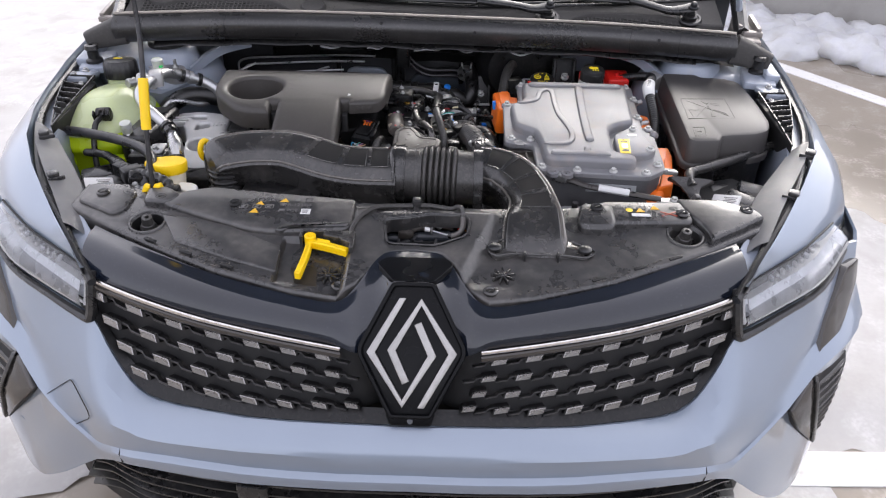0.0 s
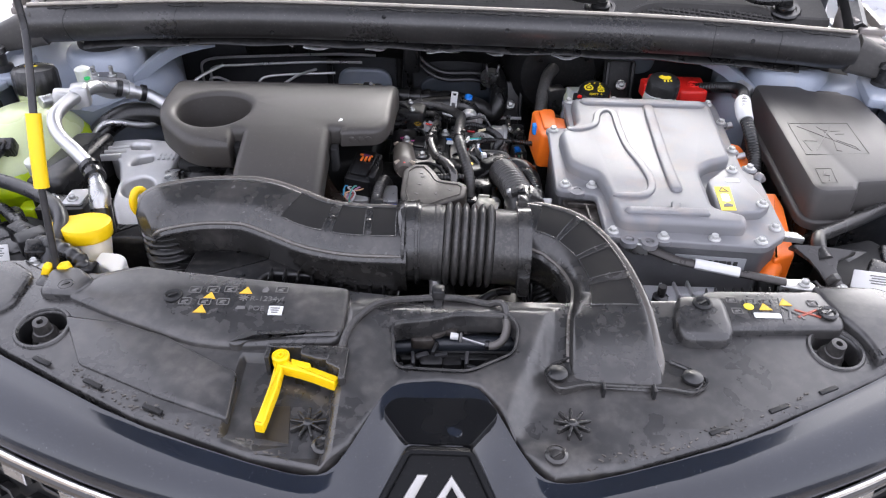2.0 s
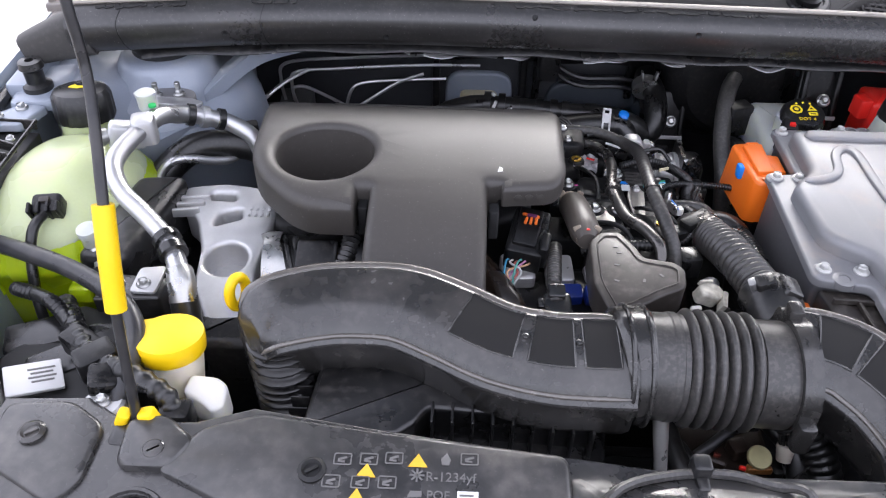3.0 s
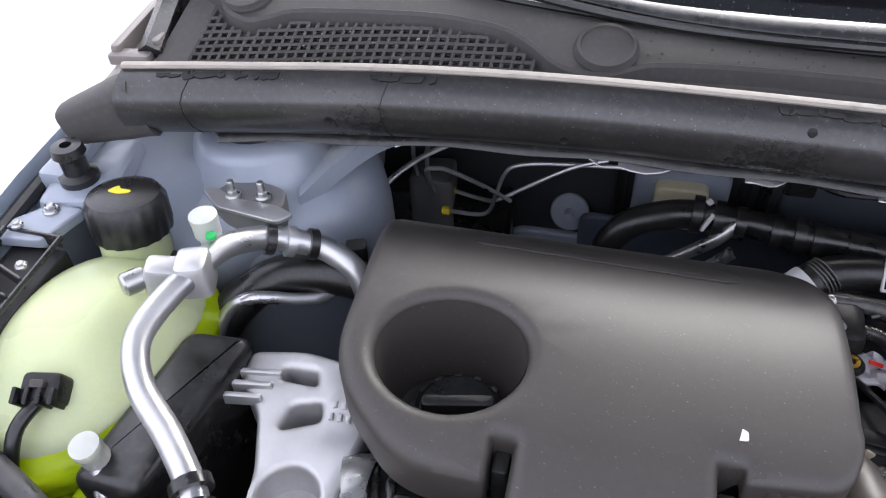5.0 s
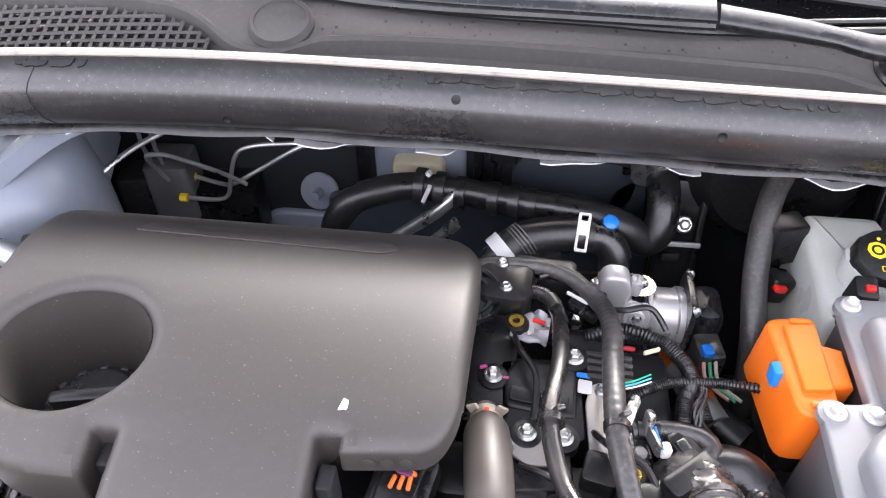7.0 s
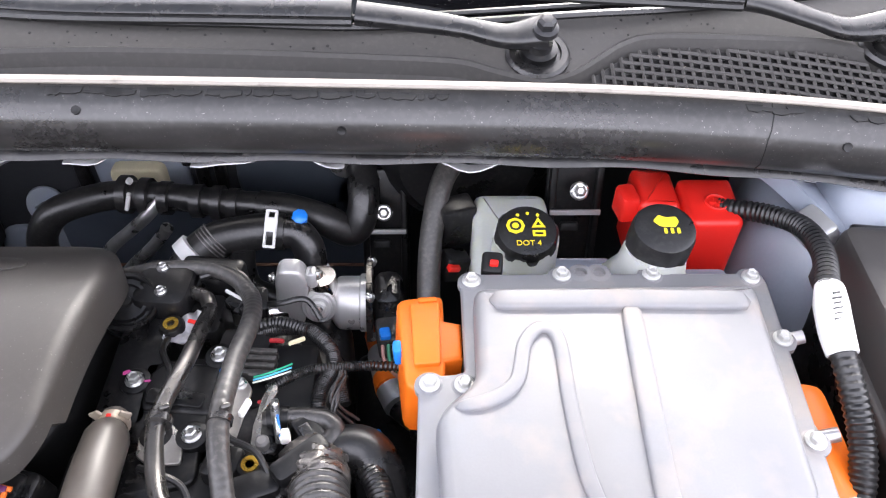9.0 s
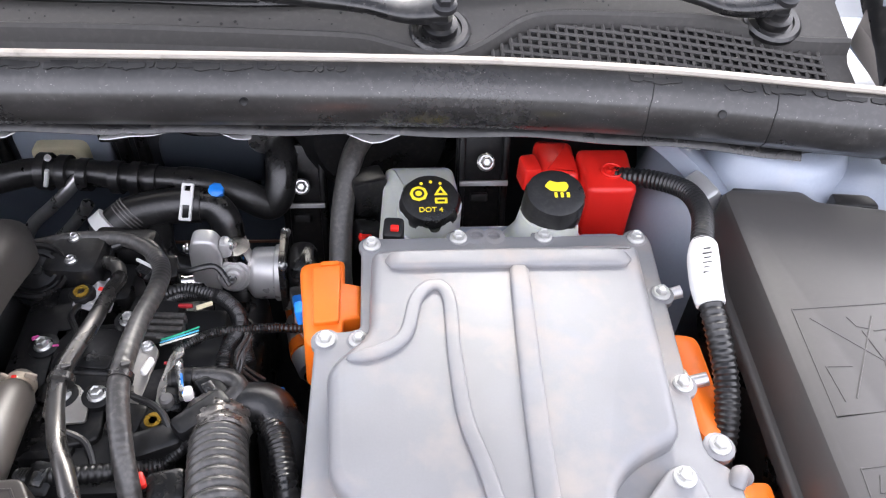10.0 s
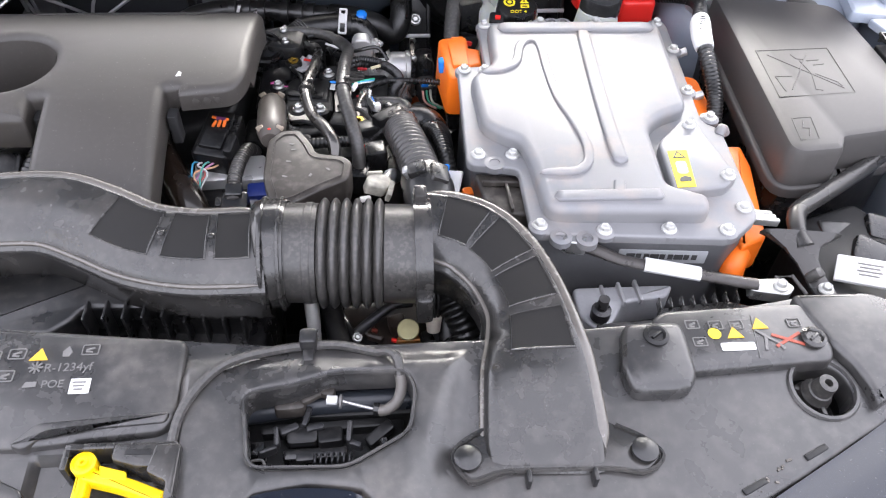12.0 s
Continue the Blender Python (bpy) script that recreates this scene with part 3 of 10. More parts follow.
    loft(bm, [low, [p + Vector((s * 0.007, -0.010, 0)) for p in at(0, 0.2, 0)], mid, [p + Vector((s * 0.007, -0.010, 0.003)) for p in at(0, 0.8, 0)], top], closed=False, cap=False)
    ob = part("lens", bm, LENS, lamp, sharp=80)
    ob.visible_shadow = False
    bm = B()
    sweep(bm, [at(0, 0.72, 0.004)[0] + Vector((s * 0.006, 0, 0)), at(0, 0.1, 0.004)[0] + Vector((s * 0.006, 0, 0)), at(0, 0.1, 0.004)[1]] + at(0, 0.1, 0.004)[2:], 0.0034, 8, 1)
    part("light_bar", bm, LABEL, lamp, "white light bar")
    bm = B()
    sweep(bm, [top[0] + Vector((-s * 0.008, -0.004, 0.004)), (top[0] + low[0]) / 2 + Vector((-s * 0.010, -0.006, 0)), low[0] + Vector((-s * 0.008, -0.006, -0.008)), low[1] + Vector((0, -0.006, -0.012)), low[6] + Vector((0, -0.006, -0.010)), low[12] + Vector((0, -0.005, -0.009)), low[-1] + Vector((0, -0.002, -0.008))], [0.010, 0.010, 0.010, 0.009, 0.007, 0.006, 0.005], 8, 4)
    part("lamp_frame", bm, PLASTIC, lamp)
    bm = B()
    sweep(bm, [p + Vector((0, -0.001, 0.002)) for p in top], 0.0022, 6, 1)
    part("lamp_top_seam", bm, DARK, lamp)
    # corner vent: recessed louvres, a glossy blade before them and a gloss strake up to the lamp
    vent = body_plate([(0.694, 0.617), (0.732, 0.655), (0.752, 0.650), (0.798, 0.668), (0.842, 0.664), (0.856, 0.62), (0.858, 0.54), (0.846, 0.48), (0.824, 0.445)], s, -0.03, 0.006, 0.002, DARK, "corner_vent", car, "black louvred corner vent")
    for i in range(10):
        f = (i + 0.5) / 10.5
        z = 0.664 - 0.205 * f
        x0, x1 = 0.757 + 0.066 * f, 0.838 + 0.012 * math.sin(f * 3.0)
        bm = B()
        slab(bm, [(x0, z - 0.004), (x0, z - 0.018), (x1, z - 0.012), (x1, z + 0.002)], 0.002, 0.009, 0.002, steps=1)
        cuts(bm, "x", [0.78, 0.80, 0.82, 0.84])
        bend(bm, lambda x, q, h: on_body(x, q, h + (q - z) * 0.3, s))
        part("louvre", bm, TAN_GLOSS, vent)
    body_plate([(0.696, 0.617), (0.732, 0.654), (0.745, 0.650), (0.800, 0.50), (0.820, 0.453)], s, -0.01, 0.010, 0.003, TAN_GLOSS, "vent_blade", vent, "glossy dark vent blade", 0.002)
    body_plate([(0.744, 0.654), (0.754, 0.650), (0.826, 0.457), (0.820, 0.452)], s, 0.002, 0.014, 0.001, PLASTIC, "vent_edge", vent, corner=0.0)
    body_plate([(0.742, 0.664), (0.756, 0.678), (0.770, 0.737), (0.818, 0.803), (0.862, 0.798), (0.862, 0.762), (0.826, 0.704), (0.798, 0.672), (0.765, 0.660)], s, -0.012, 0.008, 0.002, TAN_GLOSS, "vent_strake", vent, corner=0.006)
    bm = B()
    spin(bm, [(0.0135, -0.004), (0.0135, 0.0), (0.012, 0.0005), (0.0115, -0.001), (0.0, -0.0005)], aim(on_body(0.762, 0.487, 0.001, s), on_body(0.762, 0.487, 1, s) - on_body(0.762, 0.487, 0, s)), 24)
    part("parking_sensor", bm, PAINT, car)
bm = B()
ring = rounded([(0.613, 0.669), (0.571, 0.63), (0.58, 0.612), (0.621, 0.570), (0.676, 0.612)], [0.008, 0.01, 0.008, 0.006, 0.006])
sweep(bm, [on_body(p.x, p.y, 0.0006, -1) for p in ring + ring[:1]], 0.0009, 6, 1)
part("tow_eye_cover", bm, DARK, car, "seam of the square towing eye cover")

# gloss panel above the grille, bright strips, grille
seam_y = knots((0, 1.086), (0.045, 1.08), (0.065, 1.056), (0.095, 1.0), (0.125, 0.975), (0.2, 0.987), (0.34, 1.033), (0.44, 1.08), (0.53, 1.125), (0.6, 1.165), (0.66, 1.2))
seam_z = knots((0, 0.897), (0.06, 0.893), (0.12, 0.868), (0.2, 0.869), (0.4, 0.876), (0.66, 0.888))
strip_y = knots((0, 0.902), (0.11, 0.905), (0.36, 0.965), (0.56, 1.046), (0.66, 1.12))
strip_z = knots((0, 0.828), (0.11, 0.832), (0.36, 0.838), (0.56, 0.85), (0.66, 0.86))
nose_y = knots((0, 0.987), (0.028, 0.985), (0.04, 0.968), (0.075, 0.922), (0.088, 0.908), (0.105, 0.9045), (0.13, 0.909), (0.2, 0.924), (0.36, 0.965), (0.56, 1.046), (0.66, 1.12))
nose_z = knots((0, 0.897), (0.028, 0.896), (0.04, 0.876), (0.075, 0.824), (0.088, 0.815), (0.105, 0.826), (0.13, 0.833), (0.2, 0.834), (0.36, 0.838), (0.56, 0.85), (0.66, 0.86))
GX = [0, 0.015, 0.028, 0.04, 0.05, 0.06, 0.07, 0.08, 0.088, 0.096, 0.105, 0.115, 0.125, 0.14, 0.16, 0.2, 0.26, 0.32, 0.38, 0.43, 0.465, 0.49, 0.515, 0.54, 0.562, 0.58]
XS_KEEP, XS = XS, GX
rows = []
for f, bulge in ((0, 0), (0.08, 0.008), (0.25, 0.015), (0.5, 0.017), (0.75, 0.012), (0.93, 0.0035), (1, 0.002)):
    rows.append(both(lambda x: (nose_y(x) * (1 - f) + (seam_y(x) - 0.003) * f - bulge * 0.3, nose_z(x) * (1 - f) + (seam_z(x) - 0.002) * f + bulge * min(1.0, 0.25 + x * 6))))
rows.insert(0, [p + Vector((0, 0.02, -0.02)) for p in rows[0]])
bm = B()
loft(bm, rows, closed=False, cap=False)
part("front_panel", bm, GLOSS, car, "gloss navy-black front panel with water beads", sharp=50)
for s in (-1, 1):
    bm = B()
    pts = [Vector((mid_x(strip_y(x)) + s * x, strip_y(x) - 0.004, strip_z(x) - 0.004)) for x in (0.112, 0.2, 0.28, 0.36, 0.44, 0.5, 0.553)]
    sweep(bm, pts, [0.0035, 0.004, 0.0045, 0.005], 8, 5, wide=0.8)
    part("bright_strip", bm, CHROME, car, "bright metal strip above the grille")
    bm = B()
    sweep(bm, [p + Vector((0, -0.001, -0.012)) for p in pts], 0.006, 8, 5, wide=0.8)
    part("strip_backing", bm, TAN_GLOSS, car)


def grille_y(x, z):
    f = max(0, min(1, (strip_z(x) - z) / (strip_z(x) - edge_z(x) + 1e-4)))
    return edge_y(x) * f + strip_y(x) * (1 - f)


bm = B()
loft(bm, [both(lambda x: (strip_y(x) * (1 - f) + edge_y(x) * f + 0.024 + 0.045 * math.exp(-(x / 0.08) ** 2), strip_z(x) * (1 - f) + edge_z(x) * f)) for f in (0, 0.25, 0.5, 0.75, 1)], closed=False, cap=False)
grille = part("grille", bm, DARK, car, "black grille with rows of silver dashes")
bm = B()
loft(bm, [both(lambda x: (edge_y(x) + dy + (strip_y(x) - edge_y(x)) * f, edge_z(x) + (strip_z(x) - edge_z(x)) * f)) for dy, f in ((0.008, -0.02), (0.005, 0.0), (0.014, 0.07), (0.021, 0.12))], closed=False, cap=False)
part("grille_surround", bm, GREASY, grille)
XS = XS_KEEP
bm = B()
slab(bm, [(-0.013, -0.0065), (0.021, -0.0065), (0.014, 0.0065), (-0.021, 0.0065)], 0, 0.008, 0.0012, steps=1)
DASH = mesh_of("dash", bm, DASH_METAL)
bm = B()
slab(bm, [(-0.013, -0.0085), (0.021, -0.0085), (0.014, 0.0065), (-0.021, 0.0065)], -0.014, -0.0005, 0.001, steps=1)
BACK = mesh_of("dash_back", bm, GREASY)
LINK_LINE = [(-0.026, 0.004), (-0.01, 0.0035), (-0.003, -0.003), (0.024, -0.004)]
bm = B()
a, b = [Vector((x, y + 0.0022)) for x, y in LINK_LINE], [Vector((x, y - 0.0022)) for x, y in LINK_LINE]
slab(bm, b + a[::-1], -0.01, 0.001, 0.0008, steps=1)
LINK = mesh_of("link", bm, PLASTIC)
for s in (-1, 1):
    for r in range(5):
        for c, x0 in enumerate((0.549, 0.473, 0.398, 0.327, 0.26, 0.198, 0.141)):
            x = x0 - 0.023 * r * (0.55 + 0.45 * x0 / 0.5)
            for kind_, dx, dz in ((DASH, 0, 0), (BACK, 0, 0), (LINK, -0.036 * (0.6 + 0.4 * x0 / 0.5), -0.004)):
                xx = x + dx
                size = 0.56 + 0.46 * max(0.0, xx) / 0.5
                z = strip_z(xx) - 0.024 - 0.008 * xx / 0.5 - (0.021 + 0.036 * xx) * r + dz
                if xx < 0.09 or z < edge_z(xx) + 0.008 or xx > 0.552:
                    continue
                y = grille_y(xx, z)
                slope = math.degrees(math.atan((strip_y(xx + 0.02) - strip_y(xx)) / 0.02))
                fall = math.degrees(math.atan((strip_z(xx + 0.02) - strip_z(xx)) / 0.02))
                m = Matrix.Translation((mid_x(y) + s * xx, y + 0.008, z)) @ pose(0, 0, 0, 66, 0, s * slope) @ pose(0, 0, 0, 0, 0, s * fall * 0.7) @ Matrix.Diagonal((-s * size, size, 1, 1))
                shared({DASH: "dash", BACK: "dash_back", LINK: "link"}[kind_], kind_, grille, m)

# diamond badge, leaning back with the nose
LEAN_S, LEAN_C = 0.608, 0.794


def on_badge(x, v, h):
    h = h + 0.005 * (1 - ((v - 0.1) / 0.11) ** 2)
    return (0.0145 + x, 0.855 + v * LEAN_S - h * LEAN_C, 0.737 + v * LEAN_C + h * LEAN_S)


def ribbon(pts, w):
    a, b = [], []
    pts = [Vector(p) for p in pts]
    for i, p in enumerate(pts):
        u = (pts[i] - pts[i - 1]).normalized() if i else (pts[1] - pts[0]).normalized()
        v = (pts[i + 1] - pts[i]).normalized() if i < len(pts) - 1 else u
        nrm = Vector((-u.y - v.y, u.x + v.x))
        nrm = nrm.normalized() / max(0.3, math.sqrt((1 + u.dot(v)) / 2)) * w / 2
        a.append(p + nrm)
        b.append(p - nrm)
    return a + b[::-1]


def badge_part(poly, h0, h1, r, mat, name, parent, holes=(), label=""):
    b = B()
    slab(b, poly, h0, h1, r, holes=holes, steps=2)
    cuts(b, "y", [0.02 * v for v in range(11)])
    bend(b, on_badge)
    return part(name, b, mat, parent, label)


BADGE_BLACK = material("badge_black", (0.004, 0.0042, 0.005), 0.2, 0, 0.2, 20, 500, 0.02, spec=0.14, speck=0.06)
BADGE_SILVER = material("brushed_badge_silver", (0.4, 0.39, 0.375), 0.4, 0.8, 0.2, 14, 900, 0.1, dust=((0.2, 0.19, 0.18), 0.3), dust_scale=20)
DIAMOND = [(-0.032, -0.006), (0.032, -0.006), (0.0835, 0.092), (0.0835, 0.106), (0.033, 0.207), (-0.033, 0.207), (-0.0835, 0.106), (-0.0835, 0.092)]
badge = badge_part(rounded(DIAMOND, 0.005), -0.04, 0.0, 0.002, BADGE_BLACK, "badge", car, label="black diamond badge with silver lines")
rim_out = rounded(DIAMOND, 0.006)
badge_part(inset(rim_out, -0.003), -0.02, 0.007, 0.003, BADGE_BLACK, "badge_rim", badge, [inset(rim_out, 0.004)])
for turn in (1, -1):
    line = [(turn * x, 0.0965 + turn * (v - 0.0965)) for x, v in ((-0.0165, 0.1885), (-0.0655, 0.0965), (-0.0135, 0.0085), (0.0325, 0.0925), (0.0085, 0.1440))]
    strip = ribbon(line, 0.0122)
    strip = [Vector((p.x, max(0.009, min(p.y, 0.184)))) for p in strip]
    badge_part(strip, 0.001, 0.0055, 0.0012, BADGE_SILVER, "badge_line", badge)
bm = B()
slab(bm, rounded([(-0.034, -0.021), (0.034, -0.021), (0.04, -0.002), (-0.04, -0.002)], 0.005), -0.04, 0.002, 0.004)
bend(bm, on_badge)
part("badge_foot", bm, BADGE_BLACK, badge)
bm = B()
slab(bm, circle(0.005, 12, (0, -0.0125)), 0.001, 0.006, 0.001, steps=1)
bend(bm, on_badge)
part("camera_eye", bm, GLOSS, badge)

# ---- inner body: bay walls, firewall, strut towers, rails ----
RX = -0.001
bm = B()
box(bm, (RX, 1.65, 0.33), (1.7, 1.05, 0.06), r=0.01)
part("bay_floor", bm, DARK, car)
bm = B()
box(bm, (RX, 2.14, 0.68), (1.64, 0.03, 0.74), r=0.005)
firewall = part("firewall", bm, FELT, car, "dark firewall with pressed panels")
bm = B()
box(bm, (RX, 1.19, 0.6), (1.16, 0.03, 0.5), r=0.005)
part("radiator_support", bm, DARK, car)
for s in (-1, 1):
    bm = B()
    loft(bm, [flip([(gap_x(y) - dx, y, z if z < 0.9 else gap_z(y) - 0.03) for y in (1.1, 1.25, 1.4, 1.55, 1.7, 1.85, 2.0, 2.14)], s) for dx, z in ((0.008, 0.95), (0.045, 0.95), (0.055, 0.88), (0.06, 0.36))], closed=False, cap=False)
    part("inner_fender", bm, PAINT_IN, car)
    bm = B()
    spin(bm, [(0.0, 0.0), (0.058, 0.0), (0.066, -0.004), (0.071, -0.012), (0.076, -0.03), (0.088, -0.04), (0.112, -0.048), (0.128, -0.062), (0.138, -0.09), (0.144, -0.13), (0.15, -0.5)], pose(RX + s * 0.677, 1.905, 0.945), 40)
    tower = part("strut_tower", bm, PAINT_IN, car, sharp=60)
    bm = B()
    spin(bm, [(0.05, 0.0), (0.05, 0.008), (0.045, 0.014), (0.02, 0.014), (0.008, 0.016), (0.008, 0.034), (0.0, 0.036)], pose(RX + s * 0.677, 1.912, 0.944), 24)
    part("strut_mount", bm, RUBBER, tower)
    # apron sheet between tower and wing, and the thin brace edge towards the firewall
    bm = B()
    ring = [(0.60, 1.80, 0.885), (0.66, 1.76, 0.87), (0.72, 1.75, 0.885), (0.79, 1.76, 0.925), (0.825, 1.80, 0.935), (0.825, 2.1, 0.945), (0.60, 2.1, 0.90), (0.565, 1.95, 0.885)]
    hub = (0.677, 1.905, 0.905)
    rows = [flip([tuple(h + (p[i] - h) * f + (0.0 if i < 2 else 0.006 * math.sin(f * math.pi)) for i, h in enumerate(hub)) for p in ring], s) for f in (0.3, 0.55, 0.7, 0.85, 1.0)]
    rows.append([p - Vector((0, 0, 0.12)) for p in rows[-1]])
    loft(bm, rows, closed=True, cap=False)
    part("apron", bm, PAINT_IN, tower, sharp=60)
    bm = B()
    edge = smooth_line([(0.60, 1.83, 0.905), (0.57, 1.868, 0.925), (0.53, 1.915, 0.94), (0.47, 1.95, 0.945)], 6)
    loft(bm, [flip([tuple(q + d) for q in edge], s) for d in (Vector((0, 0, -0.02)), Vector((0, 0, 0.004)), Vector((0.004, 0.012, 0.005)), Vector((0.02, 0.06, -0.01)))], closed=False, cap=False)
    part("tower_gusset", bm, PAINT_IN, tower)
    # rail with bonnet stop
    bm = B()
    box(bm, (RX + s * 0.81, 1.79, 0.938), (0.075, 0.11, 0.016), (0, 0, s * -12), 0.006)
    box(bm, (RX + s * 0.845, 1.90, 0.947), (0.035, 0.28, 0.02), (0, 0, s * -4), 0.005)
    rail = part("fender_rail", bm, PAINT_IN, car, "painted steel rail with bolts")
    bm = B()
    spin(bm, [(0.02, 0), (0.02, 0.008), (0.013, 0.012), (0.013, 0.03), (0.017, 0.034), (0.015, 0.043), (0.006, 0.044), (0.005, 0.035)], pose(RX + s * 0.811, 1.79 + 0.018 * s, 0.945), 18)
    part("bonnet_stop", bm, RUBBER, rail)
    bm = B()
    slab(bm, rounded([(0.785, 1.735), (0.82, 1.74), (0.855, 1.70), (0.85, 1.68), (0.80, 1.685)], 0.006), 0.930, 0.941, 0.003)
    bend(bm, lambda x, y, z: (RX + s * x, y, z))
    part("rail_tab", bm, PAINT_IN, rail)
    shared("bolt", BOLT, rail, pose(RX + s * 0.815, 1.725, 0.941))

# ---- cross beam, cowl, windscreen ----
beam_y = knots((0, 1.906), (0.3, 1.904), (0.5, 1.888), (0.68, 1.858), (0.78, 1.84))
beam_lift = knots((-0.8, 0.013), (-0.6, 0.012), (-0.3, 0.008), (0, 0.004), (0.3, 0.0), (0.8, -0.002))
beam_z = lambda x: 1.004 + beam_lift(x)
BEAM_CUT = ((0.02, -0.044), (-0.006, -0.043), (-0.020, -0.039), (-0.030, -0.026), (-0.0345, -0.008), (-0.0335, 0.004), (-0.029, 0.012), (-0.018, 0.020), (-0.004, 0.025), (0.008, 0.0245), (0.012, 0.0))


def on_beam(x, k, out=0.0):
    """A point of the beam's trim: x along it, k along its cut, out proud of it."""
    i = min(int(k), len(BEAM_CUT) - 2)
    a, b = Vector(BEAM_CUT[i]), Vector(BEAM_CUT[i + 1])
    q, d = a.lerp(b, k - i), (b - a).normalized()
    return Vector((CX + x, beam_y(abs(x)) + q.x - d.y * out, beam_z(x) + q.y + d.x * out))


bx = [i * 0.02 for i in range(-39, 38)]
bm = B()
loft(bm, [[on_beam(x, k) for x in bx] for k in range(len(BEAM_CUT) - 1)] + [[Vector((CX + x, beam_y(abs(x)) + 0.012, beam_z(x))) for x in bx]], closed=False, cap=False)
beam = part("cross_beam_trim", bm, BEAM, car, "dusty black trim over the cross beam", sharp=60)
bm = B()
sweep(bm, [(CX + x, beam_y(abs(x)) - 0.001, beam_z(x) + 0.027) for x in bx], 0.0034, 8, 1, wide=1.5)
part("beam_seal", bm, material("pale_seal", (0.33, 0.30, 0.26), 0.6, 0, 0.15, 30, 300, 0.1, dust=((0.05, 0.05, 0.05), 0.7), dust_scale=22, dust_low=0.6), beam, "pale worn seal along the beam")
# scraps of black foam left below the seal
rng = random.Random(11)
bm = B()
for x0, x1, n in ((-0.74, -0.62, 12), (-0.53, -0.47, 7), (-0.16, 0.02, 22), (0.02, 0.2, 16), (0.47, 0.52, 5), (0.56, 0.72, 12)):
    for k in range(n):
        x, w = x0 + (x1 - x0) * (k + rng.random()) / n, rng.uniform(0.003, 0.010)
        k0, k1 = rng.uniform(7.0, 7.25), rng.uniform(7.45, 7.75)
        ring = [(x - w, k1), (x - w * rng.uniform(0.5, 1.1), k0 + 0.1), (x + rng.uniform(-0.3, 0.3) * w, k0), (x + w * rng.uniform(0.6, 1.1), k0 + 0.15), (x + w, k1)]
        loft(bm, [[on_beam(u, v, 0.0002) for u, v in ring], [on_beam(u, v, 0.0012) for u, v in ring]])
tagged(part("foam_remnant", bm, DARK, beam, "ragged scraps of black foam"), kind="stuff")
for x, k in ((-0.57, 3.7), (-0.343, 3.2), (-0.13, 6.1), (0.103, 4.6), (0.33, 3.1), (0.556, 5.0)):
    bm = B()
    p = on_beam(x, k, 0.0)
    spin(bm, [(0.0042, -0.001), (0.0042, 0.0012), (0.003, 0.0004)], aim(p, on_beam(x, k, 1.0) - p), 12)
    part("clip_hole", bm, DARK, beam)
for x in (-0.71, -0.516, 0.49, 0.607):
    bm = B()
    sweep(bm, [on_beam(x + 0.003 * math.sin(k), k, 0.0001) for k in (2, 3, 4, 5, 6, 7, 7.9)], 0.0006, 6, 1)
    part("beam_joint", bm, DARK, beam)
# the dark flange under the beam, its steel edge bright in places
bm = B()
loft(bm, [[Vector((CX + x, beam_y(abs(x)) + dy, beam_z(x) + dz + 0.002 * math.sin(x * 37))) for x in bx[4:-4]] for dy, dz in ((0.02, -0.04), (-0.004, -0.046), (-0.012, -0.056), (-0.010, -0.058), (0.03, -0.054))], closed=False, cap=False)
part("beam_flange", bm, PLASTIC, beam)
for x0, x1 in ((-0.515, -0.455), (-0.36, -0.31), (-0.29, -0.2), (-0.17, -0.12), (-0.05, 0.02), (0.03, 0.10), (0.115, 0.175), (0.19, 0.26), (0.52, 0.56)):
    bm = B()
    pts = [Vector((CX + x0 + (x1 - x0) * f, beam_y(abs(x0)) - 0.006 + 0.012 * math.sin(f * 3 + x0 * 50), beam_z(x0) - 0.060 - 0.003 * math.sin(f * 7 + x0 * 90))) for f in (0, 0.15, 0.3, 0.45, 0.6, 0.75, 0.9, 1)]
    loft(bm, [[p + Vector((0, dy, dz)) for p in pts] for dy, dz in ((0, 0), (0.0008, 0.0007), (0.012, 0.001), (0.012, 0))], closed=False, cap=False)
    part("flange_edge", bm, CAST, beam, "bare steel flange edge")
for s in (-1, 1):
    e = 0.765 if s < 0 else 0.742
    bm = B()
    pts = [(CX + s * e, beam_y(e) - 0.004, beam_z(s * e) - 0.012), (CX + s * (e + 0.03), beam_y(e) - 0.012, beam_z(s * e) - 0.020), (CX + s * (e + 0.085), beam_y(e) - 0.03, beam_z(s * e) - 0.034)]
    sweep(bm, pts, [0.034, 0.03, 0.02], 16, 5, wide=0.8, square=4)
    part("beam_end_cap", bm, COWL, beam, "grey plastic end cap")

# cowl panel: grey plastic rising to the glass, with two grid grilles
ridge_y = knots((-0.80, 2.03), (-0.745, 2.005), (-0.728, 1.984), (-0.696, 1.972), (-0.673, 1.981), (-0.638, 1.995), (-0.512, 2.008), (-0.448, 2.006), (-0.41, 1.999), (-0.383, 1.984), (-0.35, 1.960), (-0.309, 1.954), (-0.277, 1.967), (-0.251, 1.976), (-0.16, 1.984), (-0.027, 1.987), (0.143, 1.986), (0.222, 1.984),
                (0.256, 1.975), (0.29, 1.966), (0.313, 1.965), (0.343, 1.975), (0.374, 1.997), (0.4, 2.015), (0.438, 2.025), (0.561, 2.027), (0.623, 2.025), (0.651, 2.015), (0.673, 2.004), (0.72, 1.998), (0.80, 2.0))
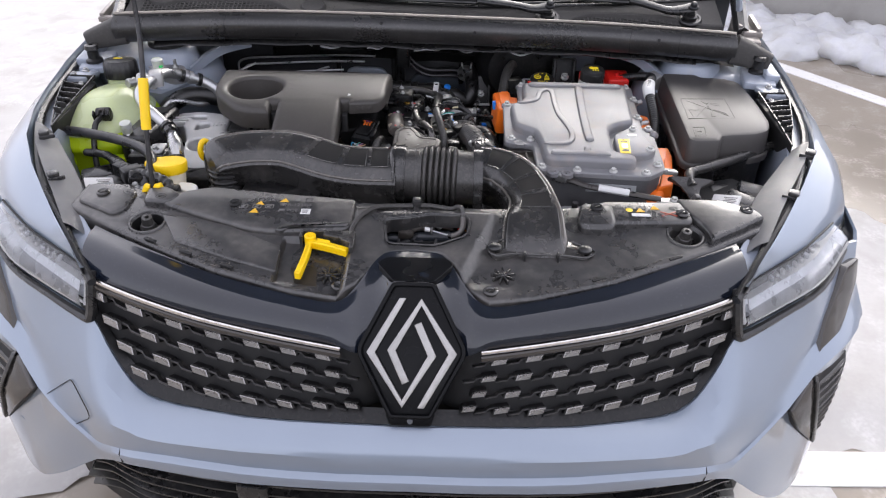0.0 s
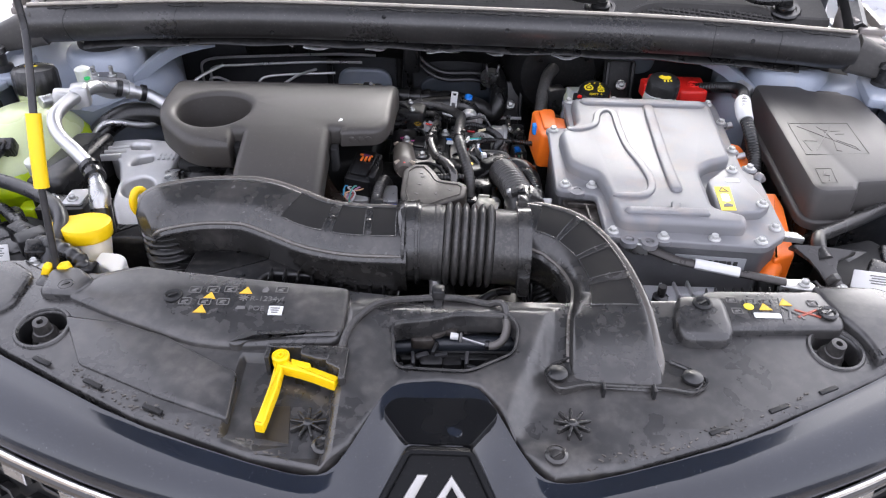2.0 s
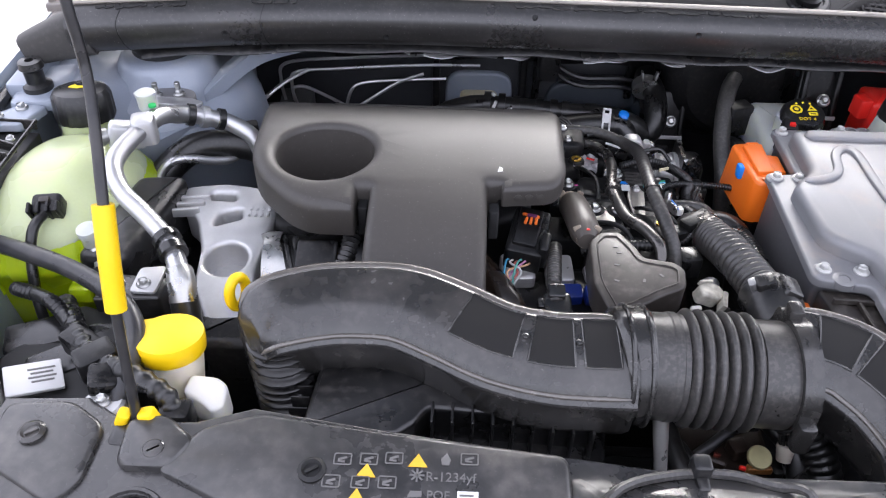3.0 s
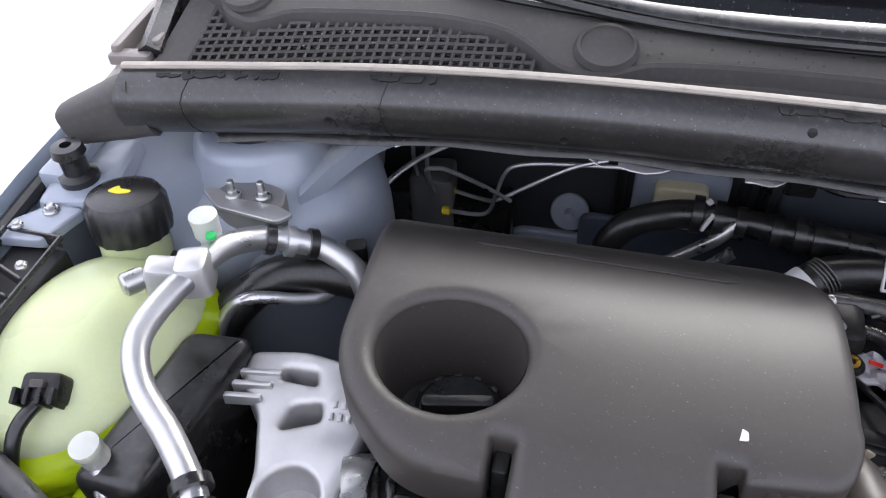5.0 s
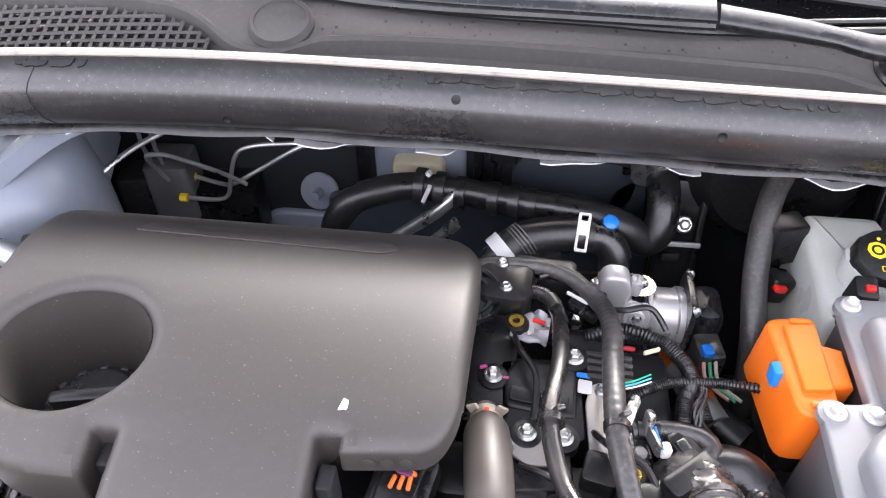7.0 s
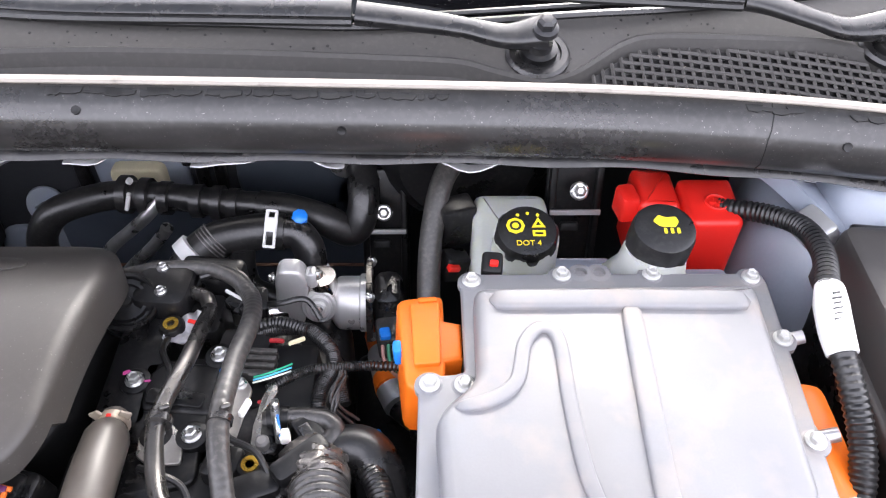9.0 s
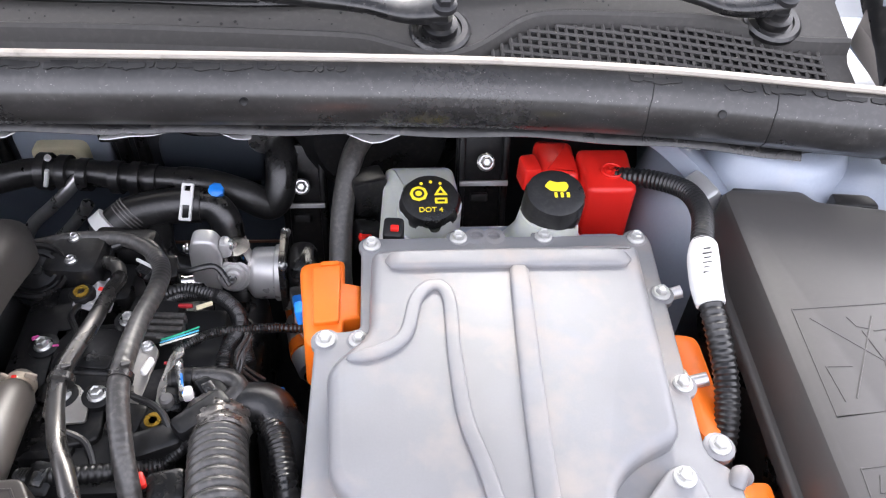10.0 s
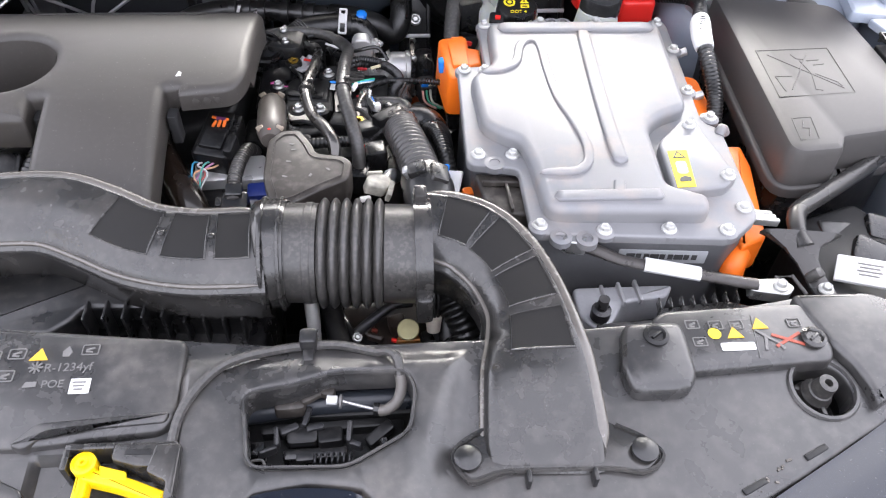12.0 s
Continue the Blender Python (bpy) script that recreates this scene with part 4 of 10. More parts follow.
glass_y = knots((-0.8, 2.10), (-0.6, 2.065), (-0.38, 2.037), (-0.156, 2.021), (0.0, 2.021), (0.14, 2.023), (0.35, 2.048), (0.506, 2.067), (0.8, 2.12))
cowl_z = lambda x, y: 1.012 + 0.3 * (y - 1.98) - 0.03 * x
cb = [i * 0.01 for i in range(-79, 78)]
rows = [[], [], [], [], [], [], [], []]
for x in cb:
    r, g = ridge_y(x), glass_y(x)
    f = beam_y(min(abs(x), 0.77)) + 0.014
    for row, (y, dz) in zip(rows, ((f, -0.012), (r - 0.014, -0.016), (r - 0.006, -0.012), (r - 0.003, 0.0015), (r + 0.001, 0.0035), (r + 0.006, 0.0), (g, 0.0), (g + 0.004, -0.02))):
        row.append(Vector((x, y, cowl_z(x, y) + dz)))
bm = B()
loft(bm, rows, closed=False, cap=False)
cowl = part("cowl_panel", bm, COWL, car, "grey plastic cowl under the windscreen", sharp=35)
LITTER = material("dry_litter", (0.18, 0.16, 0.135), 0.8, 0, 0.4, 60, 200, 0.1)
for x0, x1 in ((-0.745, -0.372), (0.362, 0.735)):
    high = lambda x, y: cowl_z(x, y) - 0.004
    front = lambda x: beam_y(min(abs(x), 0.77)) + 0.012
    back = lambda x: ridge_y(x) - 0.011
    st = 0.0105
    xs = [x0 + st * i for i in range(int((x1 - x0) / st) + 1)]
    bm = B()
    for x in xs:
        if back(x) > front(x) + 0.008:
            sweep(bm, [(x, front(x), high(x, front(x))), (x, back(x), high(x, back(x)))], 0.0024, 4, 1, wide=0.85)
    for j in range(14):
        run = []
        for x in xs + [9.0]:
            y = front(x) + 0.0105 * j if x < 2 else 9
            if x < 2 and y < back(x) - 0.001:
                run.append((x, y, high(x, y) + 0.0004))
            else:
                if len(run) > 1:
                    sweep(bm, run, 0.0024, 4, 1)
                run = []
    part("cowl_grille", bm, COWL, cowl, "grey plastic grid grille with dust and leaf litter")
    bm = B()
    # black sheet laid under the grid to paint the shade in its holes
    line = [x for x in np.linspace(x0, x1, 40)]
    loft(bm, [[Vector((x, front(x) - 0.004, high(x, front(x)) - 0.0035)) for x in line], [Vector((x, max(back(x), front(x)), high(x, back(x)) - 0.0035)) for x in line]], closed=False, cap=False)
    part("grille_shade", bm, DARK, cowl)
    for q in range(14):
        bm = B()
        x = random.uniform(x0 + 0.05, x1 - 0.05)
        y = random.uniform(front(x) + 0.004, back(x) - 0.004)
        w = random.uniform(0.001, 0.0024)
        box(bm, (x, y, high(x, y) + 0.002), (w * 2.2, w, 0.0008), (0, 0, random.uniform(0, 180)), 0.0003)
        part("leaf_scrap", bm, LITTER, cowl)
for x, y, r in ((-0.306, 1.989, 0.0315), (-0.712, 2.012, 0.03)):
    bm = B()
    spin(bm, [(r * 1.06, -0.004), (r * 1.06, 0.003), (r, 0.005), (r * 0.99, 0.0075), (r * 0.95, 0.009), (r * 0.84, 0.0092), (r * 0.82, 0.0078), (0.0, 0.0076)], pose(x, y, cowl_z(x, y), 17, 0, 0), 36)
    part("cowl_cap", bm, COWL, cowl, "round grey plastic cap")
rng = random.Random(4)
bm = B()
for k in range(60):
    x = rng.uniform(-0.3, 0.5)
    y = rng.uniform(ridge_y(x) + 0.008, glass_y(x) - 0.004)
    w = rng.uniform(0.0006, 0.0018)
    slab(bm, circle(w, 7), 0, 0.0005, 0.0001, m=pose(x, y, cowl_z(x, y) + 0.0001, 17, 0, 0), steps=1)
tagged(part("mud_spots", bm, DARK, cowl, "small dark mud spots"), kind="stuff")
bm = B()
loft(bm, [[Vector((x, glass_y(x) + 0.003, cowl_z(x, glass_y(x)) - 0.003)) for x in cb], [Vector((x, glass_y(x) + 0.02, cowl_z(x, glass_y(x)) + 0.008)) for x in cb], [Vector((x, 2.68 - 0.08 * x * x, 1.41)) for x in cb]], closed=False, cap=False)
part("windscreen", bm, FRIT, car, "dark wet windscreen glass")
for dy, dz, r in ((0.001, 0.003, 0.0042), (0.012, 0.008, 0.003)):
    bm = B()
    sweep(bm, [(x, glass_y(x) + dy, cowl_z(x, glass_y(x)) + dz) for x in cb], r, 6, 1)
    part("windscreen_seal", bm, RUBBER, car)
for px, py, pts, far in ((0.306, 2.0, [(0.31, 2.0), (0.273, 1.996), (0.234, 2.006), (0.194, 2.011), (0.122, 2.016)], [(0.118, 2.017), (-0.02, 2.014), (-0.179, 2.011), (-0.30, 2.02), (-0.46, 2.05)]),
                         (0.683, 2.027, [(0.688, 2.027), (0.634, 2.02), (0.601, 2.032), (0.556, 2.049), (0.526, 2.053)], [(0.522, 2.054), (0.44, 2.056), (0.3, 2.06), (0.15, 2.072), (0.0, 2.085)])):
    w = thing("wiper", (px, py, cowl_z(px, py)), "black wiper arm resting on the wet windscreen", "wiper")
    lift = 0.024
    bm = B()
    sweep(bm, [(x, y, cowl_z(x, y) + lift - 0.004 * math.sin(i * 0.8)) for i, (x, y) in enumerate(pts)], [0.020, 0.0135, 0.0115, 0.0125, 0.0135], 16, 6, wide=0.55, up=(0, 0.9, 0.3), square=3.2)
    part("arm_head", bm, PLASTIC, w)
    bm = B()
    sweep(bm, [(x, y, cowl_z(x, y) + lift + 0.001) for x, y in far], [0.0145, 0.0135, 0.012, 0.009, 0.007], 12, 6, wide=0.6, up=(0, 0.9, 0.3), square=5)
    part("arm", bm, PLASTIC, w)
    bm = B()
    sweep(bm, [(x, y - 0.012, cowl_z(x, y) + 0.020) for x, y in far], 0.005, 8, 6)
    part("blade", bm, RUBBER, w)
    bm = B()
    p = Vector((pts[0][0], pts[0][1], cowl_z(*pts[0])))
    tilt = aim(p, (0, -0.28, 0.96))
    spin(bm, [(0.033, -0.002), (0.033, 0.003), (0.03, 0.006), (0.024, 0.006), (0.023, 0.003), (0.019, 0.003), (0.019, 0.012), (0.013, 0.013), (0.013, 0.022)], tilt @ pose(-0.004, -0.004, 0), 28)
    part("pivot", bm, PLASTIC, w)
    bm = B()
    spin(bm, [(0.013, 0.030), (0.013, 0.036), (0.010, 0.038), (0.0, 0.038)], tilt, 18)
    spin(bm, [(0.0095, 0.037), (0.0095, 0.045), (0.006, 0.048), (0.0, 0.0485)], tilt, 6)
    part("nut", bm, BLACK_STEEL, w)
HINGE_GREY = material("hinge_steel", (0.22, 0.2, 0.185), 0.45, 0.2, 0.2, 14, 300, 0.1, dust=((0.3, 0.27, 0.23), 0.4))
for s in (-1, 1):
    bm = B()
    sweep(bm, flip([(0.80, 1.93, 0.99), (0.815, 2.03, 1.02), (0.82, 2.12, 1.06), (0.79, 2.3, 1.17)], s), 0.03, 8, 5, wide=0.6)
    part("pillar_trim", bm, PLASTIC, car)
    bm = B()
    box(bm, (RX + s * 0.815, 1.955, 0.985), (0.05, 0.17, 0.03), (0, 0, s * -6), 0.006)
    box(bm, (RX + s * 0.80, 1.985, 1.005), (0.012, 0.11, 0.03), (0, 0, s * -6), 0.004)
    box(bm, (RX + s * 0.842, 1.975, 1.003), (0.012, 0.12, 0.03), (0, 0, s * -6), 0.004)
    box(bm, (RX + s * 0.82, 1.92, 1.004), (0.05, 0.02, 0.012), (0, 0, s * -6), 0.004)
    part("bonnet_hinge", bm, HINGE_GREY, car, "dusty grey steel bonnet hinge")
    bm = B()
    sweep(bm, flip([(0.81, 1.99, 0.99), (0.80, 2.02, 1.08), (0.79, 2.03, 1.18), (0.78, 2.0, 1.31)], s), 0.012, 8, 4, wide=0.5)
    part("hinge_arm", bm, PAINT_IN, car)

# front wheels under the fenders
for s in (-1, 1):
    bm = B()
    spin(bm, [(0.20, -0.09), (0.30, -0.095), (0.325, -0.08), (0.335, 0.0), (0.325, 0.08), (0.30, 0.095), (0.20, 0.09)], pose(CX + s * 0.77, 1.82, 0.335, 0, 90, 0), 40)
    wheel = part("wheel", bm, RUBBER, car)
    bm = B()
    spin(bm, [(0.21, -0.05), (0.21, 0.092), (0.19, 0.08), (0.06, 0.07), (0.0, 0.075)], pose(CX + s * 0.77, 1.82, 0.335, 0, s * 90, 0), 40)
    part("rim", bm, SATIN, wheel)

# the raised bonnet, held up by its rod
# out of view; rear edge set high so light enters the bay behind it
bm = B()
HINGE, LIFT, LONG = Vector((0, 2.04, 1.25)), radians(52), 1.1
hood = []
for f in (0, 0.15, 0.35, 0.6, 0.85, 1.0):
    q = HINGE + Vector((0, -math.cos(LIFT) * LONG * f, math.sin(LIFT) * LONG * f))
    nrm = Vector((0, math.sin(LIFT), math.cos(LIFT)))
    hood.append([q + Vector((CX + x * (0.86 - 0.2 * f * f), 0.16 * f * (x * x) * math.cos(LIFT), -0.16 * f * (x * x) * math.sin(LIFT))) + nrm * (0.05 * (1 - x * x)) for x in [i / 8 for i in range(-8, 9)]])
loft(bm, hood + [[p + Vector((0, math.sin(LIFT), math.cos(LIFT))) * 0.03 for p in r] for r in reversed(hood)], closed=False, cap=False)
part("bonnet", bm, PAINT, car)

# ---- panel over the lock carrier, with its fittings ----
slam_z = lambda y: 0.874 + 0.1 * min(max(y, 0.95) - 1.0, 0.2)


def ramp(v, a, b):
    f = max(0.0, min(1.0, (v - a) / (b - a)))
    return f * f * (3 - 2 * f)


def slam_d(x, y):
    """The hump round the lock and the pocket of the catch, above or below the cover's plane."""
    hump = 0.010 * ramp(x, -0.114, -0.10) * (1 - ramp(x - 0.35 * (y - 1.1), 0.105, 0.125)) * (1 - ramp(y, 1.195, 1.218))
    pocket = -0.011 * ramp(x, -0.228, -0.222) * (1 - ramp(x, -0.116, -0.110)) * (1 - ramp(y, 1.122, 1.128)) * ramp(y - 0.28 * (-0.17 - x), 0.995, 1.0)
    valley = -0.006 * ramp(x - 0.35 * (y - 1.1), 0.118, 0.132) * (1 - ramp(x, 0.16, 0.2)) * ramp(y, 1.0, 1.03) * (1 - ramp(y, 1.12, 1.2))
    return hump + pocket + valley


slam = thing("lock_carrier_cover", (CX, 1.15, 0.86), "dusty black plastic cover behind the grille", "engine bay cover")
XL = [-0.655, -0.62, -0.58, -0.53, -0.44, -0.34, -0.2, -0.125, -0.095, -0.065, -0.045]
outline = [(CX + x, seam_y(-x)) for x in XL] + [(CX + x, seam_y(x)) for x in (0, 0.045, 0.065, 0.095, 0.125, 0.2, 0.34, 0.44, 0.53, 0.58, 0.62, 0.65)]
outline += [(0.64, 1.235), (0.58, 1.268), (0.505, 1.268), (0.36, 1.245), (0.30, 1.24), (0.17, 1.23), (0.0, 1.228), (-0.126, 1.243), (-0.265, 1.26), (-0.40, 1.28), (-0.45, 1.262), (-0.52, 1.262), (-0.56, 1.285), (-0.64, 1.28)]
window = rounded([(-0.05, 1.172), (0.0, 1.18), (0.03, 1.19), (0.098, 1.19), (0.106, 1.17), (0.1, 1.13), (0.045, 1.1), (-0.04, 1.103)], 0.012)
HOLES = [circle(0.028, 24, (-0.481, 1.157)), circle(0.027, 24, (0.495, 1.16)), window]
bm = B()
slab(bm, outline, -0.03, 0.0, 0.005, holes=HOLES)
cuts(bm, "y", [0.98 + 0.015 * i for i in range(10)] + [1.122, 1.125, 1.128] + [1.14 + 0.013 * i for i in range(8)])
cuts(bm, "x", [-0.229, -0.225, -0.222, -0.19, -0.15, -0.116, -0.113, -0.11, -0.105, -0.1, -0.08, -0.05, 0.0, 0.05, 0.07, 0.08, 0.09, 0.098, 0.106, 0.114, 0.122, 0.13, 0.138, 0.146, 0.155, 0.17, 0.19])
bend(bm, lambda x, y, z: (x, y, slam_z(y) + z + slam_d(x, y)))
panel = part("panel", bm, CARRIER, slam, sharp=30)


def raised(poly, h, r, name, mat=CARRIER, corner=0.012, label="", lift=None, parent=None, under=0.006):
    """A raised island on the cover, following its slope."""
    b = B()
    slab(b, rounded(poly, corner), -under, h, r)
    cuts(b, "y", [1.0 + 0.04 * i for i in range(8)])
    bend(b, lambda x, y, z: (x, y, slam_z(y) + z))
    return part(name, b, mat, parent or slam, label, sharp=30)


raised([(-0.47, 1.205), (-0.40, 1.175), (-0.29, 1.135), (-0.245, 1.13), (-0.12, 1.14), (-0.108, 1.15), (-0.108, 1.236), (-0.265, 1.252), (-0.39, 1.268), (-0.44, 1.25)], 0.009, 0.006, "raised_field")
raised([(0.345, 1.175), (0.512, 1.183), (0.516, 1.2), (0.504, 1.252), (0.36, 1.248), (0.345, 1.24)], 0.012, 0.006, "raised_field", corner=0.008)
raised([(0.307, 1.155), (0.36, 1.155), (0.372, 1.17), (0.372, 1.232), (0.312, 1.232), (0.3, 1.18)], 0.018, 0.01, "raised_pad")
raised([(-0.63, 1.21), (-0.55, 1.17), (-0.53, 1.19), (-0.53, 1.25), (-0.57, 1.275), (-0.63, 1.27)], 0.007, 0.005, "raised_pad")
raised([(0.498, 1.262), (0.503, 1.232), (0.513, 1.2), (0.526, 1.178), (0.5335, 1.155), (0.5345, 1.133), (0.56, 1.148), (0.6, 1.172), (0.648, 1.203), (0.64, 1.23), (0.58, 1.262)], 0.014, 0.006, "raised_end", corner=0.006)
raised([(-0.505, 1.205), (-0.455, 1.205), (-0.44, 1.235), (-0.475, 1.262), (-0.51, 1.255)], 0.012, 0.007, "raised_pad")
raised([(-0.46, 1.176), (-0.415, 1.102), (-0.307, 1.058), (-0.222, 1.03), (-0.226, 1.096), (-0.272, 1.118), (-0.292, 1.13), (-0.325, 1.148), (-0.392, 1.168)], 0.004, 0.003, "raised_field", corner=0.006)
# flat dark brown patch stands in for the shaded opening below the lever
b = B()
slab(b, rounded([(-0.204, 1.058), (-0.158, 1.062), (-0.152, 1.012), (-0.19, 1.018)], 0.002), -0.004, 0.0008, 0.0004, steps=1)
bend(b, lambda x, y, z: (x, y, slam_z(y) + slam_d(x, y) + z))
part("pocket_floor", b, material("pocket_opening_brown", (0.03, 0.024, 0.016), 0.4, 0, 0.4, 30, 300, 0.2), slam, "flat dark brown patch standing in for the opening in the pocket")
raised([(-0.232, 1.128), (-0.215, 1.142), (-0.115, 1.148), (-0.112, 1.158), (-0.225, 1.152), (-0.245, 1.132)], 0.012, 0.003, "pocket_edge", corner=0.005)
for x, y, turn in ((-0.458, 1.103, -24), (-0.387, 1.073, -24), (-0.308, 1.041, -22), (0.324, 1.038, 22), (0.399, 1.07, 24), (0.465, 1.098, 24)):
    b = B()
    box(b, (x, y, slam_z(y) + (0.004 if x < 0 else 0.0005)), (0.026, 0.006, 0.003), (0, 0, turn), 0.001)
    part("slot", b, DARK, slam)
rng = random.Random(5)
for s in (-1, 1):
    b = B()
    for k in range(70):
        x = rng.uniform(0.16, 0.43)
        y = seam_y(x) + rng.uniform(0.006, 0.022)
        q = rng.uniform(0.0008, 0.0026)
        box(b, (CX + s * x, y, slam_z(y) + (0.0045 if s < 0 and 0.22 < x < 0.42 and y > seam_y(x) + 0.02 else 0.0008)), (q * rng.uniform(1, 3), q, 0.001), (0, 0, rng.uniform(-40, 40)), 0.0003)
    part("grit", b, material("wet_grit", (0.1, 0.09, 0.08), 0.7, 0, 0.6, 60, 200, 0.3), slam, "scattered wet grit")
# black opening above the badge, in the gloss nose; flush plate, shade painted in
b = B()
OPEN = rounded([(0.0135 - 0.064, 1.030), (0.0135 - 0.034, 0.990), (0.0135 + 0.034, 0.990), (0.0135 + 0.066, 1.030), (0.0135 + 0.05, 1.052), (0.0135 - 0.05, 1.05)], [0.012, 0.004, 0.004, 0.012, 0.014, 0.014])
slab(b, OPEN, -0.01, 0.0, 0.0006, steps=1)
bend(b, lambda x, y, z: (x, y, 0.9028 + z + 0.25 * max(0.0, 1.0 - y) * -1 + 0.003 * math.sin((y - 0.99) * 45)))
part("badge_bay", b, material("opening_shade_black", (0.003, 0.003, 0.0035), 0.25, 0, 0.1, 10, 300, 0.02, spec=0.3), slam, "flush black plate for the shaded opening above the badge")
# headlamp adjusters in their wells
for x, y in ((-0.481, 1.157), (0.495, 1.16)):
    b = B()
    rr = [(0.0278, -0.002), (0.0278, -0.045), (0.016, -0.05)]
    loft(b, [[Vector((x + r * math.cos(2 * math.pi * k / 24), y + r * math.sin(2 * math.pi * k / 24), slam_z(y) + z)) for k in range(24)] for r, z in rr + [(0.0005, -0.05)]], True, False)
    part("well", b, DARK, slam)
    b = B()
    spin(b, [(0.017, -0.05), (0.018, -0.03), (0.0175, -0.024), (0.0155, -0.022), (0.0155, -0.014), (0.0135, -0.012), (0.012, -0.006), (0.0105, -0.005), (0.0095, 0.006), (0.009, 0.009), (0.004, 0.0095), (0.0035, 0.002)], pose(x, y, slam_z(y) + 0.002, 8, 4, 0), 20)
    part("rubber_buffer", b, RUBBER_OLD, slam, "grey ribbed rubber bonnet buffer")
    for k in range(3):
        b = B()
        a = 2.1 * k + 0.5
        box(b, (x + 0.017 * math.cos(a), y + 0.017 * math.sin(a), slam_z(y) - 0.018), (0.010, 0.005, 0.010), (0, 0, math.degrees(a)), 0.001)
        part("buffer_lug", b, RUBBER_OLD, slam)
    b = B()
    sweep(b, [(x + 0.0315 * math.cos(a), y + 0.0315 * math.sin(a), slam_z(y + 0.0315 * math.sin(a)) + 0.0005) for a in [2 * math.pi * k / 28 for k in range(29)]], 0.003, 6, 1)
    part("well_rim", b, CARRIER, slam)
# push clips and holes
for x, y, k in ((-0.332, 1.208, 1), (0.34, 1.212, 2), (-0.59, 1.235, 0), (0.62, 1.225, 4), (-0.475, 1.222, 0), (0.497, 1.206, 4), (-0.134, 1.037, 3), (0.162, 1.043, 3), (-0.112, 1.005, 0), (0.14, 1.0, 0)):
    h = {1: 0.0095, 2: 0.0185, 4: 0.0138}.get(k, 0.0085 if abs(x) > 0.4 else 0.001)
    b = B()
    if k == 3:
        z0 = slam_z(y) + slam_d(x, y)
        spin(b, [(0.0055, 0), (0.0055, 0.007), (0.004, 0.008)], pose(x, y, z0), 12)
        star = part("star_clip", b, PLASTIC_DUSTY, slam)
        for j in range(9):
            a = j * 2 * math.pi / 9 + 0.2
            b = B()
            box(b, (x + 0.0125 * math.cos(a), y + 0.0125 * math.sin(a), z0 + 0.003), (0.017, 0.0034, 0.007), (0, 0, math.degrees(a)), 0.001)
            part("clip_fin", b, PLASTIC_DUSTY, star)
        continue
    h += slam_d(x, y)
    spin(b, [(0.0125, 0), (0.0125, 0.002), (0.009, 0.004), (0.007, 0.001), (0.0, 0.001)], pose(x, y, slam_z(y) + h), 20)
    box(b, (x, y, slam_z(y) + h + 0.002), (0.012, 0.003, 0.003), (0, 0, 35), 0.0005)
    part("push_clip", b, DARK if k in (1, 2) else PLASTIC_DUSTY, slam)

# printed pictograms, warning triangles and words on the left field, and on the right one

def flat_print(poly, x, y, h, mat, name="print", turn=0):
    b = B()
    slab(b, poly, 0, 0.0008, 0.0002, m=pose(0, 0, 0, 0, 0, turn), steps=1)
    bend(b, lambda u, v, w: (x + u, y + v, slam_z(y + v) + h + w))
    return part(name, b, mat, slam)


def frame_icon(x, y, h, w=0.016, d=0.012):
    b = B()
    o = rect(w, d, 0.002)
    slab(b, o, 0, 0.0008, 0.0002, holes=[inset(o, 0.0012)], steps=1)
    box(b, (0, 0.0005, 0.0005), (w * 0.5, 0.0022, 0.0008), (0, 0, 20), 0.0002)
    box(b, (-0.001, -0.0025, 0.0005), (w * 0.4, 0.0018, 0.0008), (0, 0, -8), 0.0002)
    bend(b, lambda u, v, q: (x + u, y + v, slam_z(y + v) + h + q))
    part("pictogram", b, PRINT, slam)


def words(text, x, y, z, size, mat, parent, turn=(0, 0, 0), name="lettering"):
    cu = bpy.data.curves.new("letters", "FONT")
    cu.body, cu.size, cu.align_x, cu.align_y, cu.extrude = text, size, "CENTER", "CENTER", 0.0003
    tmp = new("letters_tmp", cu)
    me = bpy.data.meshes.new_from_object(tmp.evaluated_get(bpy.context.evaluated_depsgraph_get()))
    bpy.data.objects.remove(tmp)
    me.materials.clear()
    me.materials.append(mat)
    return shared(name, me, parent, pose(x, y, z, *turn))


TRI = [(-0.0085, -0.006), (0.0085, -0.006), (0, 0.0075)]
LH = 0.0094
for x, y in ((-0.307, 1.221), (-0.284, 1.222), (-0.262, 1.224), (-0.196, 1.226), (-0.314, 1.199), (-0.289, 1.199), (-0.266, 1.2)):
    frame_icon(x, y, LH)
flat_print([(-0.003, -0.005), (0.003, -0.005), (0.005, 0), (0.001, 0.007), (-0.004, 0.001)], -0.217, 1.224, LH, PRINT, "flame_mark")
for x, y in ((-0.285, 1.21), (-0.241, 1.222), (-0.291, 1.186)):
    flat_print(TRI, x, y, LH, TRI_ORANGE, "warning_triangle")
for k in range(4):
    flat_print([(-0.0065, -0.0008), (0.0065, -0.0008), (0.0065, 0.0008), (-0.0065, 0.0008)], -0.241, 1.208, LH, PRINT, "star_mark", 45 * k)
flat_print([(-0.006, -0.003), (0.006, -0.002), (0.006, 0.003), (-0.004, 0.003)], -0.242, 1.19, LH, PRINT, "can_mark")
words("R-1234yf", -0.212, 1.207, slam_z(1.207) + LH, 0.012, PRINT, slam, (5.7, 0, 0))
words("POE", -0.222, 1.19, slam_z(1.19) + LH, 0.011, PRINT, slam, (5.7, 0, 0))
flat_print(rect(0.018, 0.015, 0.0005), -0.197, 1.187, LH, LABEL, "small_label")
